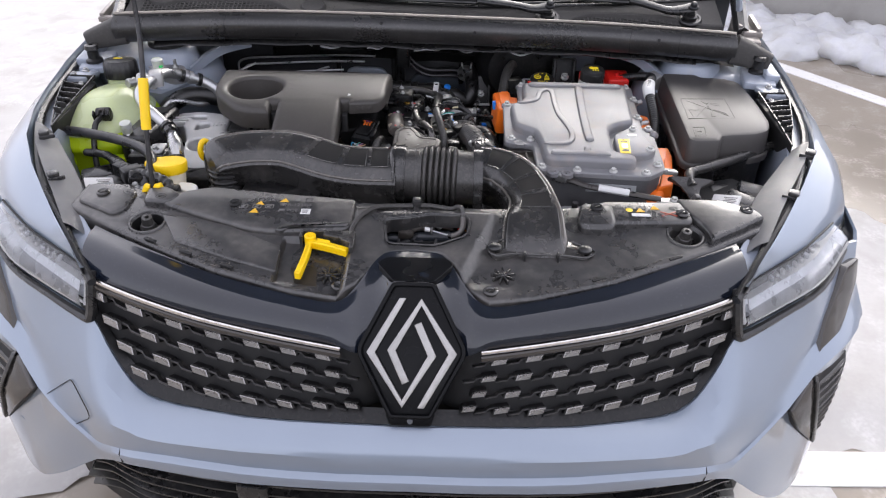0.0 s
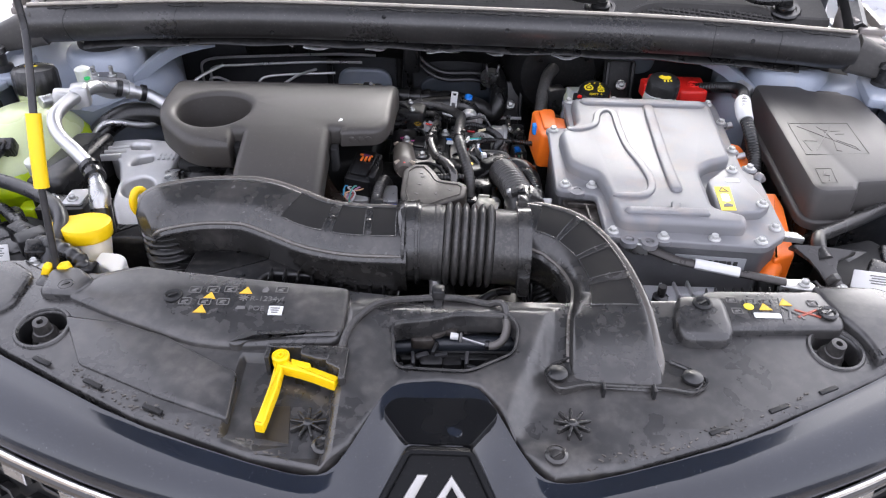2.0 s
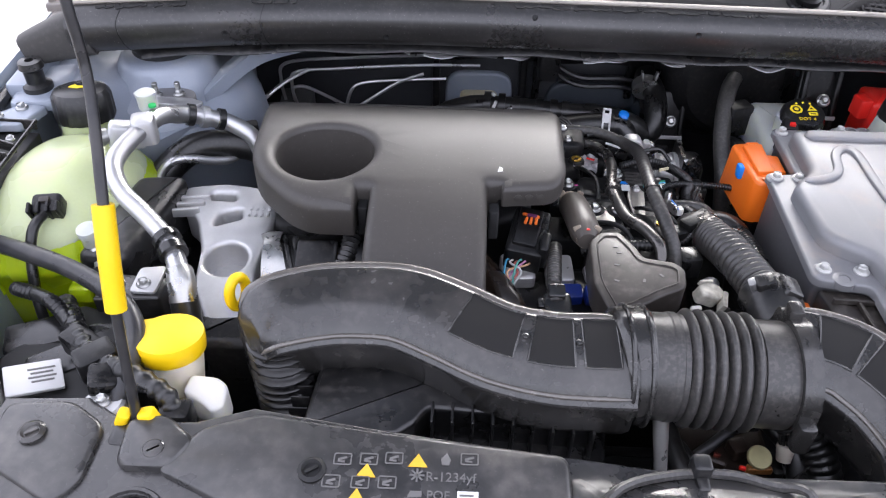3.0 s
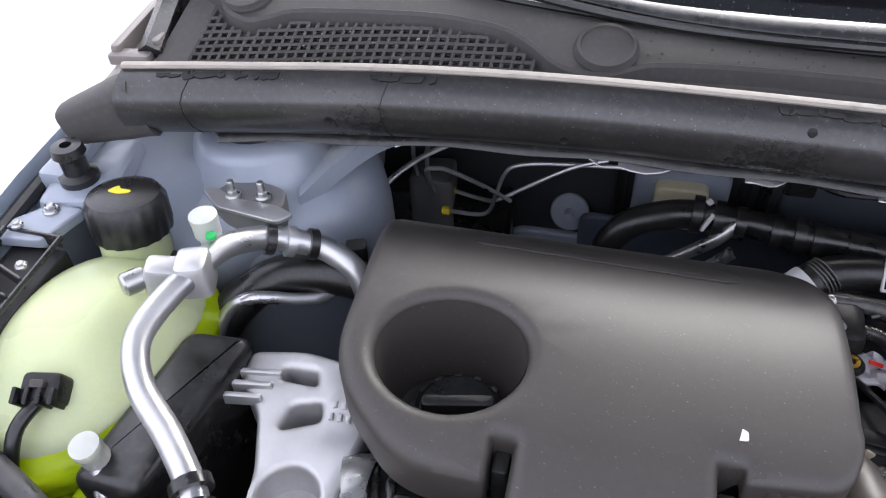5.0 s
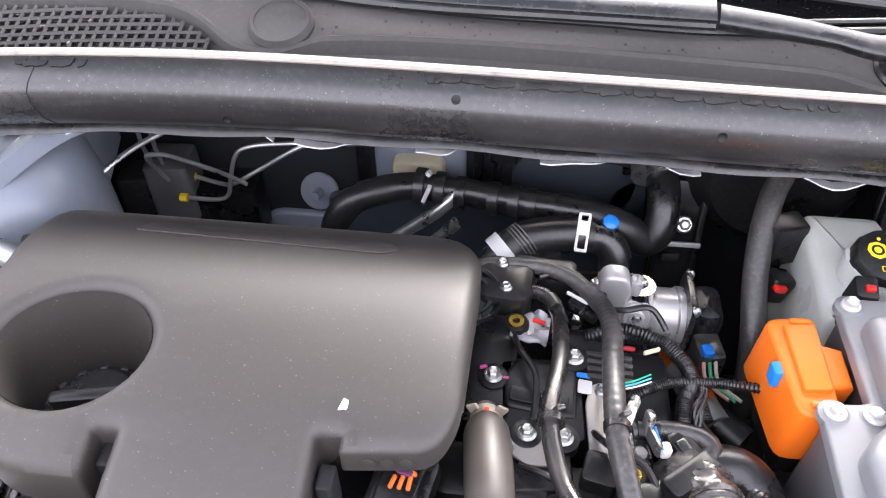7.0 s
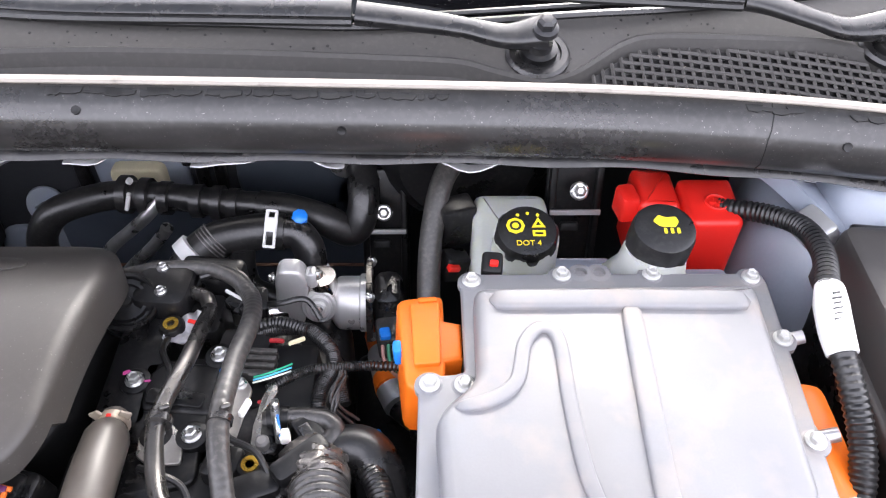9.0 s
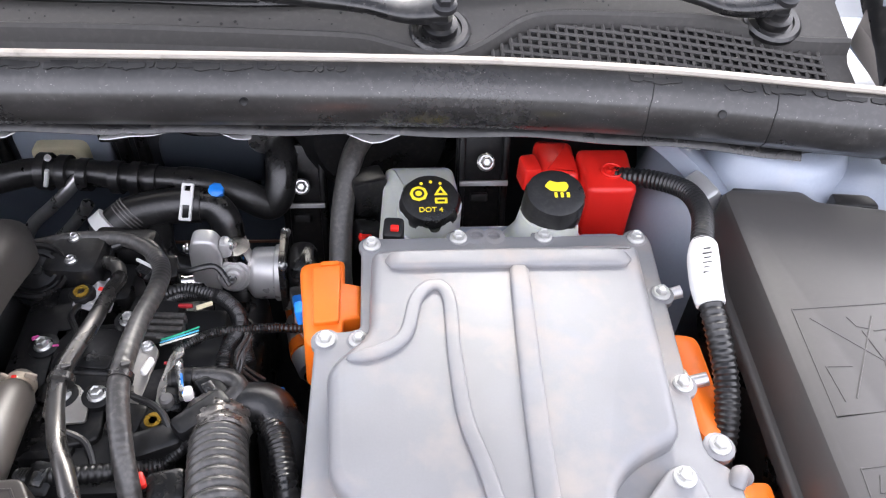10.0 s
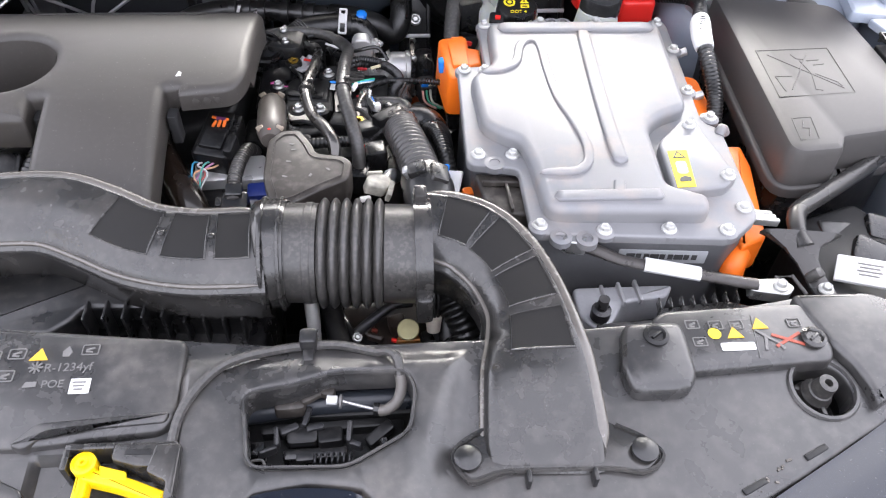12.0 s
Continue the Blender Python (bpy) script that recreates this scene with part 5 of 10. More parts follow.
for k in range(3):
    flat_print(rect(0.012 - 0.002 * k, 0.0016, 0.0002), -0.198, 1.1905 - 0.0035 * k, LH + 0.0005, PRINT, "label_bar")
RH = 0.0125
for x, y in ((0.382, 1.228), (0.405, 1.226), (0.426, 1.226), (0.384, 1.207), (0.485, 1.226)):
    frame_icon(x, y, RH, 0.014, 0.011)
flat_print(circle(0.0065, 16), 0.401, 1.216, RH, YPRINT, "warning_dot")
flat_print(TRI, 0.421, 1.216, RH, TRI_ORANGE, "warning_triangle")
flat_print(TRI, 0.449, 1.226, RH, TRI_ORANGE, "warning_triangle")
flat_print(rect(0.034, 0.009, 0.002), 0.42, 1.2, RH, LABEL, "small_label")
b = B()
slab(b, ribbon([(-0.012, 0.012), (-0.004, 0.004), (-0.008, -0.012)], 0.003), 0, 0.0008, 0.0002, steps=1)
slab(b, ribbon([(-0.004, 0.004), (0.006, -0.004), (0.01, -0.012)], 0.003), 0, 0.0008, 0.0002, steps=1)
bend(b, lambda u, v, q: (0.455 + u, 1.207 + v, slam_z(1.207 + v) + RH + q))
part("pictogram", b, PRINT, slam)
flat_print(rect(0.0008, 0.05, 0.0002), 0.441, 1.212, RH, PRINT, "print_line", -8)
REDP = material("red_print", (0.3, 0.06, 0.035), 0.5, 0, 0.1, 10, 300, 0)
for a in (28, -24):
    flat_print([(-0.016, -0.0016), (0.016, -0.0016), (0.016, 0.0016), (-0.016, 0.0016)], 0.472, 1.206, RH, REDP, "red_cross_bar", a)

# bonnet lock seen through the window
lock = thing("bonnet_lock", (0.02, 1.14, 0.80), "black and steel bonnet lock with a release cable", "lock")
b = B()
box(b, (0.02, 1.145, 0.83), (0.15, 0.1, 0.02), r=0.004)
part("lock_base", b, DARK, lock)
for name, c, sz, tn, r, mt in (("lock_body", (0.0, 1.151, 0.855), (0.03, 0.016, 0.014), (8, 0, 2), 0.004, GREASY), ("lock_body", (0.026, 1.15, 0.853), (0.024, 0.018, 0.016), (-6, 0, 4), 0.003, GREASY), ("lock_body", (0.012, 1.137, 0.846), (0.06, 0.012, 0.014), (0, 0, 1), 0.003, PLASTIC), ("lock_pawl", (0.012, 1.157, 0.863), (0.016, 0.006, 0.004), (0, 0, 12), 0.001, BLACK_STEEL), ("lock_pawl", (-0.012, 1.157, 0.862), (0.018, 0.008, 0.004), (0, 0, 24), 0.002, BLACK_STEEL),
                               ("lock_arm", (-0.023, 1.149, 0.862), (0.005, 0.018, 0.012), (12, 0, 6), 0.002, BLACK_STEEL), ("lock_arm", (-0.031, 1.137, 0.858), (0.018, 0.005, 0.01), (0, 8, 24), 0.002, BLACK_STEEL), ("lock_arm", (0.044, 1.151, 0.862), (0.005, 0.02, 0.012), (12, 0, -4), 0.002, BLACK_STEEL), ("lock_arm", (0.05, 1.139, 0.86), (0.014, 0.006, 0.008), (0, -14, -30), 0.002, BLACK_STEEL), ("lock_arm", (0.072, 1.155, 0.85), (0.03, 0.012, 0.008), (0, -14, 34), 0.002, GREASY),
                               ("lock_tab", (0.004, 1.128, 0.86), (0.016, 0.008, 0.006), (0, 0, 3), 0.001, PLASTIC), ("lock_plate", (-0.041, 1.14, 0.85), (0.014, 0.014, 0.02), (0, 0, 0), 0.002, PLASTIC), ("lock_plate", (0.02, 1.165, 0.84), (0.12, 0.01, 0.024), (0, 0, 2), 0.002, DARK), ("lock_hinge", (-0.012, 1.178, 0.866), (0.03, 0.014, 0.014), (0, 0, 3), 0.004, BROWN_FLAP), ("lock_link", (0.01, 1.183, 0.874), (0.024, 0.006, 0.005), (0, -6, 24), 0.002, BROWN_FLAP), ("lock_link", (0.024, 1.187, 0.876), (0.014, 0.012, 0.007), (0, 0, -10), 0.003, BROWN_FLAP), ("lock_link", (0.004, 1.168, 0.864), (0.005, 0.02, 0.005), (0, 0, -14), 0.001, BLACK_STEEL)):
    b = B()
    box(b, c, sz, tn, r)
    part(name, b, mt, lock)
b = B()
sweep(b, [(-0.06, 1.184, 0.848), (-0.02, 1.187, 0.85), (0.03, 1.19, 0.852), (0.11, 1.192, 0.85)], 0.012, 14, 3)
part("cross_tube", b, material("dark_blue_tube", (0.03, 0.034, 0.042), 0.35, 0.1, 0.2, 20), lock, "dark blue-grey cross tube")
b = B()
spin(b, [(0.0028, 0), (0.0028, 0.012), (0.002, 0.014), (0, 0.014)], aim((-0.052, 1.134, 0.855), (0, 0.9, 0.3)), 12)
part("lock_pin", b, PRINT, lock)
b = B()
sweep(b, [(-0.05, 1.126, 0.86), (-0.036, 1.127, 0.862), (-0.032, 1.122, 0.862), (-0.034, 1.116, 0.86)], 0.0014, 6, 4)
part("lock_wire", b, PRINT, lock)
b = B()
spin(b, [(0.004, 0), (0.004, 0.012), (0.003, 0.014)], pose(0.076, 1.137, 0.856), 12)
part("lock_stop", b, PLASTIC_DUSTY, lock)
b = B()
sweep(b, [Vector((p.x, p.y, slam_z(p.y) + 0.0015 + slam_d(p.x, p.y))) for p in window + window[:1]], 0.0016, 6, 1)
part("window_rim", b, CARRIER, slam)
b = B()
spin(b, [(0.0052, 0), (0.0052, 0.011), (0.004, 0.012)], aim((0.023, 1.1785, 0.876), (1, -0.1, -0.05)) @ Matrix.Scale(0.85, 4), 14)
part("cable_end", b, LABEL, lock, "white cable end sleeve")
b = B()
spin(b, [(0.003, 0), (0.0068, 0.001), (0.0068, 0.003), (0.003, 0.004)], aim((0.034, 1.177, 0.875), (1, -0.1, -0.05)), 14)
part("cable_collar", b, PRINT, lock)
b = B()
sweep(b, [(0.036, 1.177, 0.875), (0.05, 1.174, 0.872), (0.066, 1.170, 0.87)], 0.0016, 8, 4)
part("cable", b, ALU, lock)
b = B()
spin(b, [(0.003, 0), (0.006, 0.001), (0.006, 0.006), (0.003, 0.007)], aim((0.066, 1.170, 0.87), (1, -0.1, 0)), 14)
part("cable_nut", b, PLASTIC, lock)
b = B()
sweep(b, [(0.072, 1.168, 0.87), (0.08, 1.168, 0.872), (0.089, 1.173, 0.877), (0.0935, 1.182, 0.887), (0.0925, 1.19, 0.897)], 0.0054, 12, 6)
part("cable_guide", b, material("pale_dusty_plastic", (0.13, 0.12, 0.11), 0.45, 0, 0.3, 40), lock, "pale dusty cable guide")
for k in range(7):
    b = B()
    x = 0.012 + 0.0052 * k
    sweep(b, [(x, 1.120, 0.858), (x + 0.001, 1.121, 0.864), (x + 0.002, 1.129, 0.864), (x + 0.003, 1.131, 0.858)], 0.0011, 6, 4)
    part("spring_coil", b, BLACK_STEEL, lock)
cable = thing("release_cable", (0.0, 1.2, 0.885), "dusty black bonnet release cable looped round the lock", "cable")
b = B()
sweep(b, [(-0.108, 1.12, slam_z(1.12) + slam_d(-0.108, 1.12) + 0.0045), (-0.1, 1.16, slam_z(1.16) + slam_d(-0.1, 1.16) + 0.0045), (-0.07, 1.2, slam_z(1.2) + slam_d(-0.07, 1.2) + 0.0045), (-0.02, 1.222, slam_z(1.222) + slam_d(-0.02, 1.222) + 0.0045), (0.03, 1.225, slam_z(1.225) + slam_d(0.03, 1.225) + 0.0045), (0.068, 1.215, slam_z(1.215) + slam_d(0.068, 1.215) + 0.0045), (0.082, 1.209, 0.907), (0.09, 1.2, 0.910), (0.0925, 1.189, 0.898)], 0.0045, 8, 6)
part("sheath", b, RUBBER_OLD, cable)
b = B()
box(b, (0.006, 1.229, 0.902), (0.017, 0.018, 0.018), (0, 0, 0), 0.003)
box(b, (0.006, 1.216, 0.896), (0.011, 0.018, 0.008), (0, 0, 0), 0.002)
part("cable_clip", b, PLASTIC, cable)

# yellow bonnet catch
catch = thing("bonnet_catch", (-0.175, 1.112, 0.875), "yellow plastic bonnet release lever in a black bracket", "lever")
b = B()
slab(b, rounded(ribbon([(-0.1765, 1.108), (-0.1765, 1.07), (-0.1815, 1.03), (-0.1835, 1.018)], 0.0105), 0.002), 0.882, 0.896, 0.003)
bend(b, lambda x, y, z: (x, y, z - max(0.0, 1.07 - y) * 0.12))
slab(b, rounded(ribbon([(-0.176, 1.1045), (-0.15, 1.097), (-0.134, 1.0915), (-0.106, 1.0795)], 0.0115), 0.002), 0.883, 0.897, 0.0025)
part("lever", b, YELLOW, catch)
b = B()
slab(b, rounded([(-0.164, 1.1105), (-0.14, 1.1035), (-0.138, 1.096), (-0.16, 1.0985)], 0.002), 0.896, 0.8975, 0.0006, steps=1)
part("lever_web", b, YELLOW, catch)
b = B()
spin(b, [(0.0105, 0), (0.0105, 0.013), (0.0085, 0.0145), (0.0075, 0.0125), (0.0045, 0.0125), (0.004, 0.015), (0.002, 0.015), (0.0015, 0.012)], pose(-0.176, 1.1115, 0.888), 20)
part("lever_boss", b, YELLOW, catch)
b = B()
slab(b, rounded([(-0.194, 1.1225), (-0.152, 1.1225), (-0.152, 1.1285), (-0.194, 1.1285)], 0.002), 0.868, 0.904, 0.002)
slab(b, rounded([(-0.194, 1.105), (-0.1885, 1.105), (-0.1885, 1.1235), (-0.194, 1.1235)], 0.001), 0.868, 0.9035, 0.001)
slab(b, rounded([(-0.153, 1.1125), (-0.13, 1.105), (-0.118, 1.105), (-0.104, 1.112), (-0.099, 1.1275), (-0.153, 1.1275)], 0.003), 0.868, 0.9037, 0.002)
slab(b, rounded([(-0.122, 1.1), (-0.104, 1.0905), (-0.104, 1.0745), (-0.0965, 1.076), (-0.0965, 1.125), (-0.118, 1.125)], 0.003), 0.868, 0.9042, 0.002)
part("bracket", b, PLASTIC_DUSTY, catch)
for c, sz, tn in (((-0.183, 1.1245, 0.9042), (0.010, 0.003, 0.001), (0, 0, 0)), ((-0.131, 1.118, 0.904), (0.022, 0.005, 0.001), (0, 0, -3))):
    b = B()
    box(b, c, sz, tn, 0.0004)
    part("bracket_slot", b, DARK, catch)

# prop rod with its yellow sleeve
rod = thing("bonnet_prop_rod", (-0.504, 1.258, 0.9), "thin black steel prop rod with a yellow grip sleeve", "prop rod")
RODP = [(-0.504, 1.258, 0.895), (-0.503, 1.286, 1.01), (-0.504, 1.324, 1.096), (-0.513, 1.364, 1.142), (-0.521, 1.392, 1.174), (-0.5235, 1.4, 1.2), (-0.527, 1.41, 1.25), (-0.535, 1.45, 1.38), (-0.55, 1.585, 1.78)]
b = B()
sweep(b, RODP, 0.0048, 10, 6)
part("rod", b, BLACK_STEEL, rod)
b = B()
sweep(b, [(-0.5035, 1.288, 1.01), (-0.5035, 1.305, 1.055), (-0.5045, 1.3245, 1.096)], 0.0092, 12, 4)
part("sleeve", b, YELLOW, rod, "yellow plastic sleeve")
b = B()
box(b, (-0.516, 1.258, 0.9), (0.012, 0.014, 0.016), (0, 25, 0), 0.003)
box(b, (-0.492, 1.258, 0.903), (0.016, 0.014, 0.014), (0, -15, 0), 0.003)
part("rod_clip", b, YELLOW, rod, "yellow plastic clip")
b = B()
box(b, (-0.50, 1.245, 0.886), (0.05, 0.03, 0.02), (0, 0, 0), 0.005)
part("rod_seat", b, PLASTIC, rod)

# ---- air intake: horn, bellows, elbow ----
duct = thing("air_intake_duct", (0.0, 1.34, 0.82), "dusty black plastic air intake duct with rubber bellows", "air duct")
DOME = knots((-1.1, -0.036), (-1, -0.030), (-0.85, -0.020), (-0.5, -0.0105), (0, -0.004), (0.5, 0.0), (0.68, 0.0012), (0.78, 0.0007), (0.87, -0.001), (0.95, -0.0045), (1.02, -0.012), (1.08, -0.03))


DOME_BOX = knots((-1.1, -0.036), (-1.03, -0.026), (-0.97, -0.013), (-0.9, -0.005), (-0.8, -0.0015), (-0.5, 0), (0, 0.0005), (0.5, 0), (0.8, -0.001), (0.9, -0.004), (0.97, -0.012), (1.03, -0.024), (1.08, -0.03))


def on_duct(line, f, u, h=None):
    """A point of a duct's upper shell: f along it, u across it from the front seam (-1) to the rear crest (1), boxy where it nears the foot; h a height in place of the shell's."""
    k = f * (len(line) - 1)
    i = min(int(k), len(line) - 2)
    p = [line[i][j] + (line[i + 1][j] - line[i][j]) * (k - i) for j in range(4)]
    i0, i1 = max(i - 1, 0), min(i + 2, len(line) - 1)
    d = Vector((line[i1][0] - line[i0][0], line[i1][1] - line[i0][1], 0)).normalized()
    side = Vector((-d.y, d.x, 0))
    v, boxy = max(-1.1, min(1.08, u)), max(0.0, min(1.0, (1.23 - p[1]) / 0.05))
    return Vector((p[0], p[1], p[2])) + side * (u * p[3]) + Vector((0, 0, DOME(v) * (1 - boxy) + DOME_BOX(v) * boxy if h is None else h))


def duct_line(rows, n=8):
    xyz = smooth_line([r[:3] for r in rows], n)
    w = smooth_line([(r[3], 0, 0) for r in rows], n)
    return [(a.x, a.y, a.z, c.x) for a, c in zip(xyz, w)]


def duct_shell(line, name, parent):
    m = len(line)
    rings = []
    for i in range(m):
        f = i / (m - 1)
        ring = [on_duct(line, f, u) for u in (-1.1, -1.06, -1, -0.93, -0.85, -0.7, -0.5, -0.25, 0, 0.25, 0.5, 0.68, 0.78, 0.86, 0.93, 0.98, 1.03, 1.06, 1.08)]
        for u, h in ((1.16, -0.034), (1.16, -0.037), (1.05, -0.038), (0.98, -0.08), (0.6, -0.105), (-0.6, -0.105), (-0.95, -0.08), (-1.04, -0.039), (-1.18, -0.038), (-1.18, -0.035)):
            ring.append(on_duct(line, f, u, h))
        rings.append(ring)
    b = B()
    loft(b, rings)
    return part(name, b, PLASTIC_DUSTY, parent, sharp=42)


def duct_beads(line, f0, f1, parent):
    """The worn moulded edges along a duct, their pale colour also painting the ridge highlight: a thick one on the rear
    crest, thin ones on the front.
    """
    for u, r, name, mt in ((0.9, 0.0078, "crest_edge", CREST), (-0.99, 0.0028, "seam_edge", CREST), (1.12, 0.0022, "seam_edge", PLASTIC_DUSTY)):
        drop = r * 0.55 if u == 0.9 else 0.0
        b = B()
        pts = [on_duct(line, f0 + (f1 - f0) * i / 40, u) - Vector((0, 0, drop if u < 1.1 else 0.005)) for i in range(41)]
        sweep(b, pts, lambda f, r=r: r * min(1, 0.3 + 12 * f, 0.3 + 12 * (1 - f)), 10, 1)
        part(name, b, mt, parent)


def duct_panel(line, f0, f1, u0, u1, parent):
    """A dark mesh panel in its thin raised rim."""
    b = B()
    grid = [[on_duct(line, f0 + (f1 - f0) * i / 6, u0 + (u1 - u0) * j / 6) + Vector((0, 0, 0.0006)) for j in range(7)] for i in range(7)]
    loft(b, grid, closed=False, cap=False)
    panel = part("mesh_panel", b, VANE, parent)
    rim = [g[0] for g in grid] + grid[-1][1:] + [g[-1] for g in grid[::-1]][1:] + grid[0][::-1][1:]
    b = B()
    sweep(b, rim, 0.0012, 6, 1)
    part("panel_rim", b, PLASTIC_DUSTY, panel)


HORN = duct_line([(-0.431, 1.369, 0.905, 0.02), (-0.42, 1.376, 0.924, 0.032), (-0.40, 1.385, 0.933, 0.038), (-0.36, 1.396, 0.937, 0.04), (-0.32, 1.40, 0.939, 0.04), (-0.268, 1.397, 0.94, 0.041), (-0.22, 1.375, 0.94, 0.041), (-0.17, 1.347, 0.94, 0.04), (-0.12, 1.335, 0.94, 0.041), (-0.075, 1.334, 0.94, 0.042), (-0.042, 1.335, 0.94, 0.0425)])
horn = duct_shell(HORN, "horn", duct)
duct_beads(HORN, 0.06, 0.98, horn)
b = B()
sweep(b, [(-0.398, 1.378, 0.885), (-0.397, 1.373, 0.84), (-0.395, 1.367, 0.80), (-0.394, 1.362, 0.72)], lambda f: 0.032 + 0.0035 * math.sin(f * 2 * math.pi * 11), 18, 40)
part("lower_bellows", b, RUBBER, duct)
b = B()
sweep(b, [(-0.056, 1.349, 0.893), (-0.05, 1.35, 0.893), (-0.044, 1.351, 0.893), (-0.03, 1.352, 0.893), (-0.022, 1.352, 0.893)], [0.05, 0.056, 0.0585, 0.0585, 0.056], 28, 5, wide=1.03)
collar = part("horn_collar", b, PLASTIC_DUSTY, duct)
for x, r in ((-0.045, 0.0026), (-0.027, 0.0022)):
    b = B()
    sweep(b, [(x, 1.3515 + 0.0605 * math.cos(a), 0.893 + 0.0585 * math.sin(a)) for a in [2 * math.pi * k / 40 for k in range(41)]], r, 8, 1, up=(1, 0, 0))
    part("collar_ring", b, PLASTIC_DUSTY, collar)


def bellows_radius(f):
    """Two plain cuffs with six narrow, blunt ridges between them."""
    x = -0.024 + 0.138 * f
    if 0.0102 < x < 0.080:
        return 0.0495 + 0.0105 * max(0.0, math.sin((x - 0.0102) / 0.0698 * math.pi * 12 - math.pi / 2) * 0.5 + 0.5) ** 0.32
    return 0.054 if abs(x - 0.0) > 0.004 else 0.0552


b = B()
sweep(b, [(-0.024 + i * 0.0138, 1.353 - 0.0004 * i, 0.892 - 0.0003 * i) for i in range(11)], bellows_radius, 30, 16)
part("bellows", b, RUBBER_OLD, duct, "grey-black rubber bellows", sharp=60)
b = B()
sweep(b, [(0.112, 1.35, 0.89), (0.13, 1.35, 0.89)], 0.06, 24, 2)
box(b, (0.121, 1.287, 0.874), (0.018, 0.016, 0.034), (0, 0, 0), 0.004)
box(b, (0.12, 1.382, 0.945), (0.014, 0.02, 0.016), (0, 0, 0), 0.003)
part("clamp", b, PLASTIC_DUSTY, duct)
ELB = duct_line([(0.11, 1.366, 0.937, 0.038), (0.139, 1.362, 0.935, 0.039), (0.174, 1.348, 0.932, 0.041), (0.2, 1.318, 0.928, 0.039), (0.214, 1.285, 0.926, 0.038), (0.221, 1.255, 0.925, 0.039), (0.2225, 1.22, 0.923, 0.045), (0.222, 1.19, 0.918, 0.0515), (0.221, 1.155, 0.911, 0.0545), (0.2205, 1.125, 0.902, 0.0565), (0.22, 1.102, 0.892, 0.0575), (0.2195, 1.090, 0.882, 0.0575), (0.219, 1.084, 0.866, 0.056)])
elbow = duct_shell(ELB, "elbow", duct)
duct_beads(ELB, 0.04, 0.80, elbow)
b = B()
slab(b, rounded([(0.135, 1.105), (0.15, 1.083), (0.18, 1.092), (0.275, 1.09), (0.305, 1.083), (0.325, 1.1), (0.31, 1.12), (0.285, 1.135), (0.27, 1.15), (0.185, 1.15), (0.17, 1.135), (0.145, 1.122)], 0.008), 0.868, 0.888, 0.004)
flange = part("foot_flange", b, PLASTIC_DUSTY, elbow)
for side in ([(0.168, 1.134), (0.145, 1.121), (0.136, 1.106), (0.15, 1.0855), (0.18, 1.092), (0.228, 1.091), (0.275, 1.09), (0.305, 1.0855), (0.3235, 1.10), (0.31, 1.118), (0.287, 1.132)],):
    b = B()
    sweep(b, [(x, y, 0.8885) for x, y in side], 0.0022, 6, 4)
    part("flange_border", b, PLASTIC_DUSTY, flange)
for x in (0.149, 0.307):
    b = B()
    spin(b, [(0.012, 0), (0.012, 0.004), (0.009, 0.006), (0.0, 0.007)], pose(x, 1.104, 0.89), 18)
    part("flange_clip", b, PLASTIC, elbow)
for p in ((0.20, 1.083), (0.258, 1.082)):
    b = B()
    box(b, (p[0], p[1], 0.89), (0.004, 0.012, 0.014), r=0.001)
    part("flange_tab", b, PLASTIC, elbow)


for f0, f1 in ((0.62, 0.735), (0.76, 0.845), (0.865, 0.95)):
    duct_panel(HORN, f0, f1, -0.5, 0.72, horn)
for f0, f1 in ((0.092, 0.176), (0.194, 0.286), (0.304, 0.42), (0.448, 0.56)):
    duct_panel(ELB, f0, f1, -0.5, 0.7, elbow)

for f, u in ((0.7475, 0.1), (0.855, 0.1)):
    b = B()
    spin(b, [(0.0035, -0.001), (0.0035, 0.0015), (0.002, 0.0022), (0.0, 0.0023)], Matrix.Translation(on_duct(HORN, f, u)), 10)
    part("panel_stud", b, PLASTIC_DUSTY, horn)

# air filter box under the horn
filt = thing("air_filter_box", (-0.23, 1.33, 0.7), "black ribbed plastic air filter box", "filter box")
b = B()
slab(b, rounded([(-0.37, 1.26), (-0.06, 1.25), (-0.05, 1.34), (-0.06, 1.45), (-0.36, 1.45)], 0.012), 0.66, 0.812, 0.008)
part("lower_case", b, PLASTIC, filt)
b = B()
slab(b, rounded([(-0.362, 1.283), (-0.268, 1.28), (-0.25, 1.296), (-0.238, 1.314), (-0.07, 1.306), (-0.06, 1.44), (-0.35, 1.44)], 0.006), 0.8, 0.858, 0.006)
part("lid", b, PLASTIC, filt)
for i in range(9):
    b = B()
    x = -0.245 + 0.02 * i
    box(b, (x + 0.012, 1.305 + (0.0 if i < 5 else 0.002), 0.833 - (0.0 if i < 5 else 0.012)), (0.003, 0.026, 0.064), r=0.001)
    part("case_rib", b, PLASTIC, filt)
b = B()
for i in range(6):
    box(b, (-0.372, 1.29 + 0.014 * i, 0.81), (0.02, 0.002, 0.07), r=0.0006)
part("case_fins", b, PLASTIC, filt)

# ---- engine block and deep parts that everything stands on ----
block = thing("engine_block", (-0.1, 1.65, 0.36), "black and grey engine block deep in the bay", "engine")
b = B()
slab(b, rounded([(-0.46, 1.47), (0.09, 1.47), (0.11, 1.6), (0.11, 1.86), (0.0, 1.9), (-0.46, 1.88)], 0.02), 0.36, 0.76, 0.02)
part("block", b, GREASY, block)
b = B()
slab(b, rounded([(-0.47, 1.52), (-0.02, 1.54), (0.05, 1.58), (0.06, 1.82), (-0.47, 1.82)], 0.015), 0.75, 0.80, 0.012)
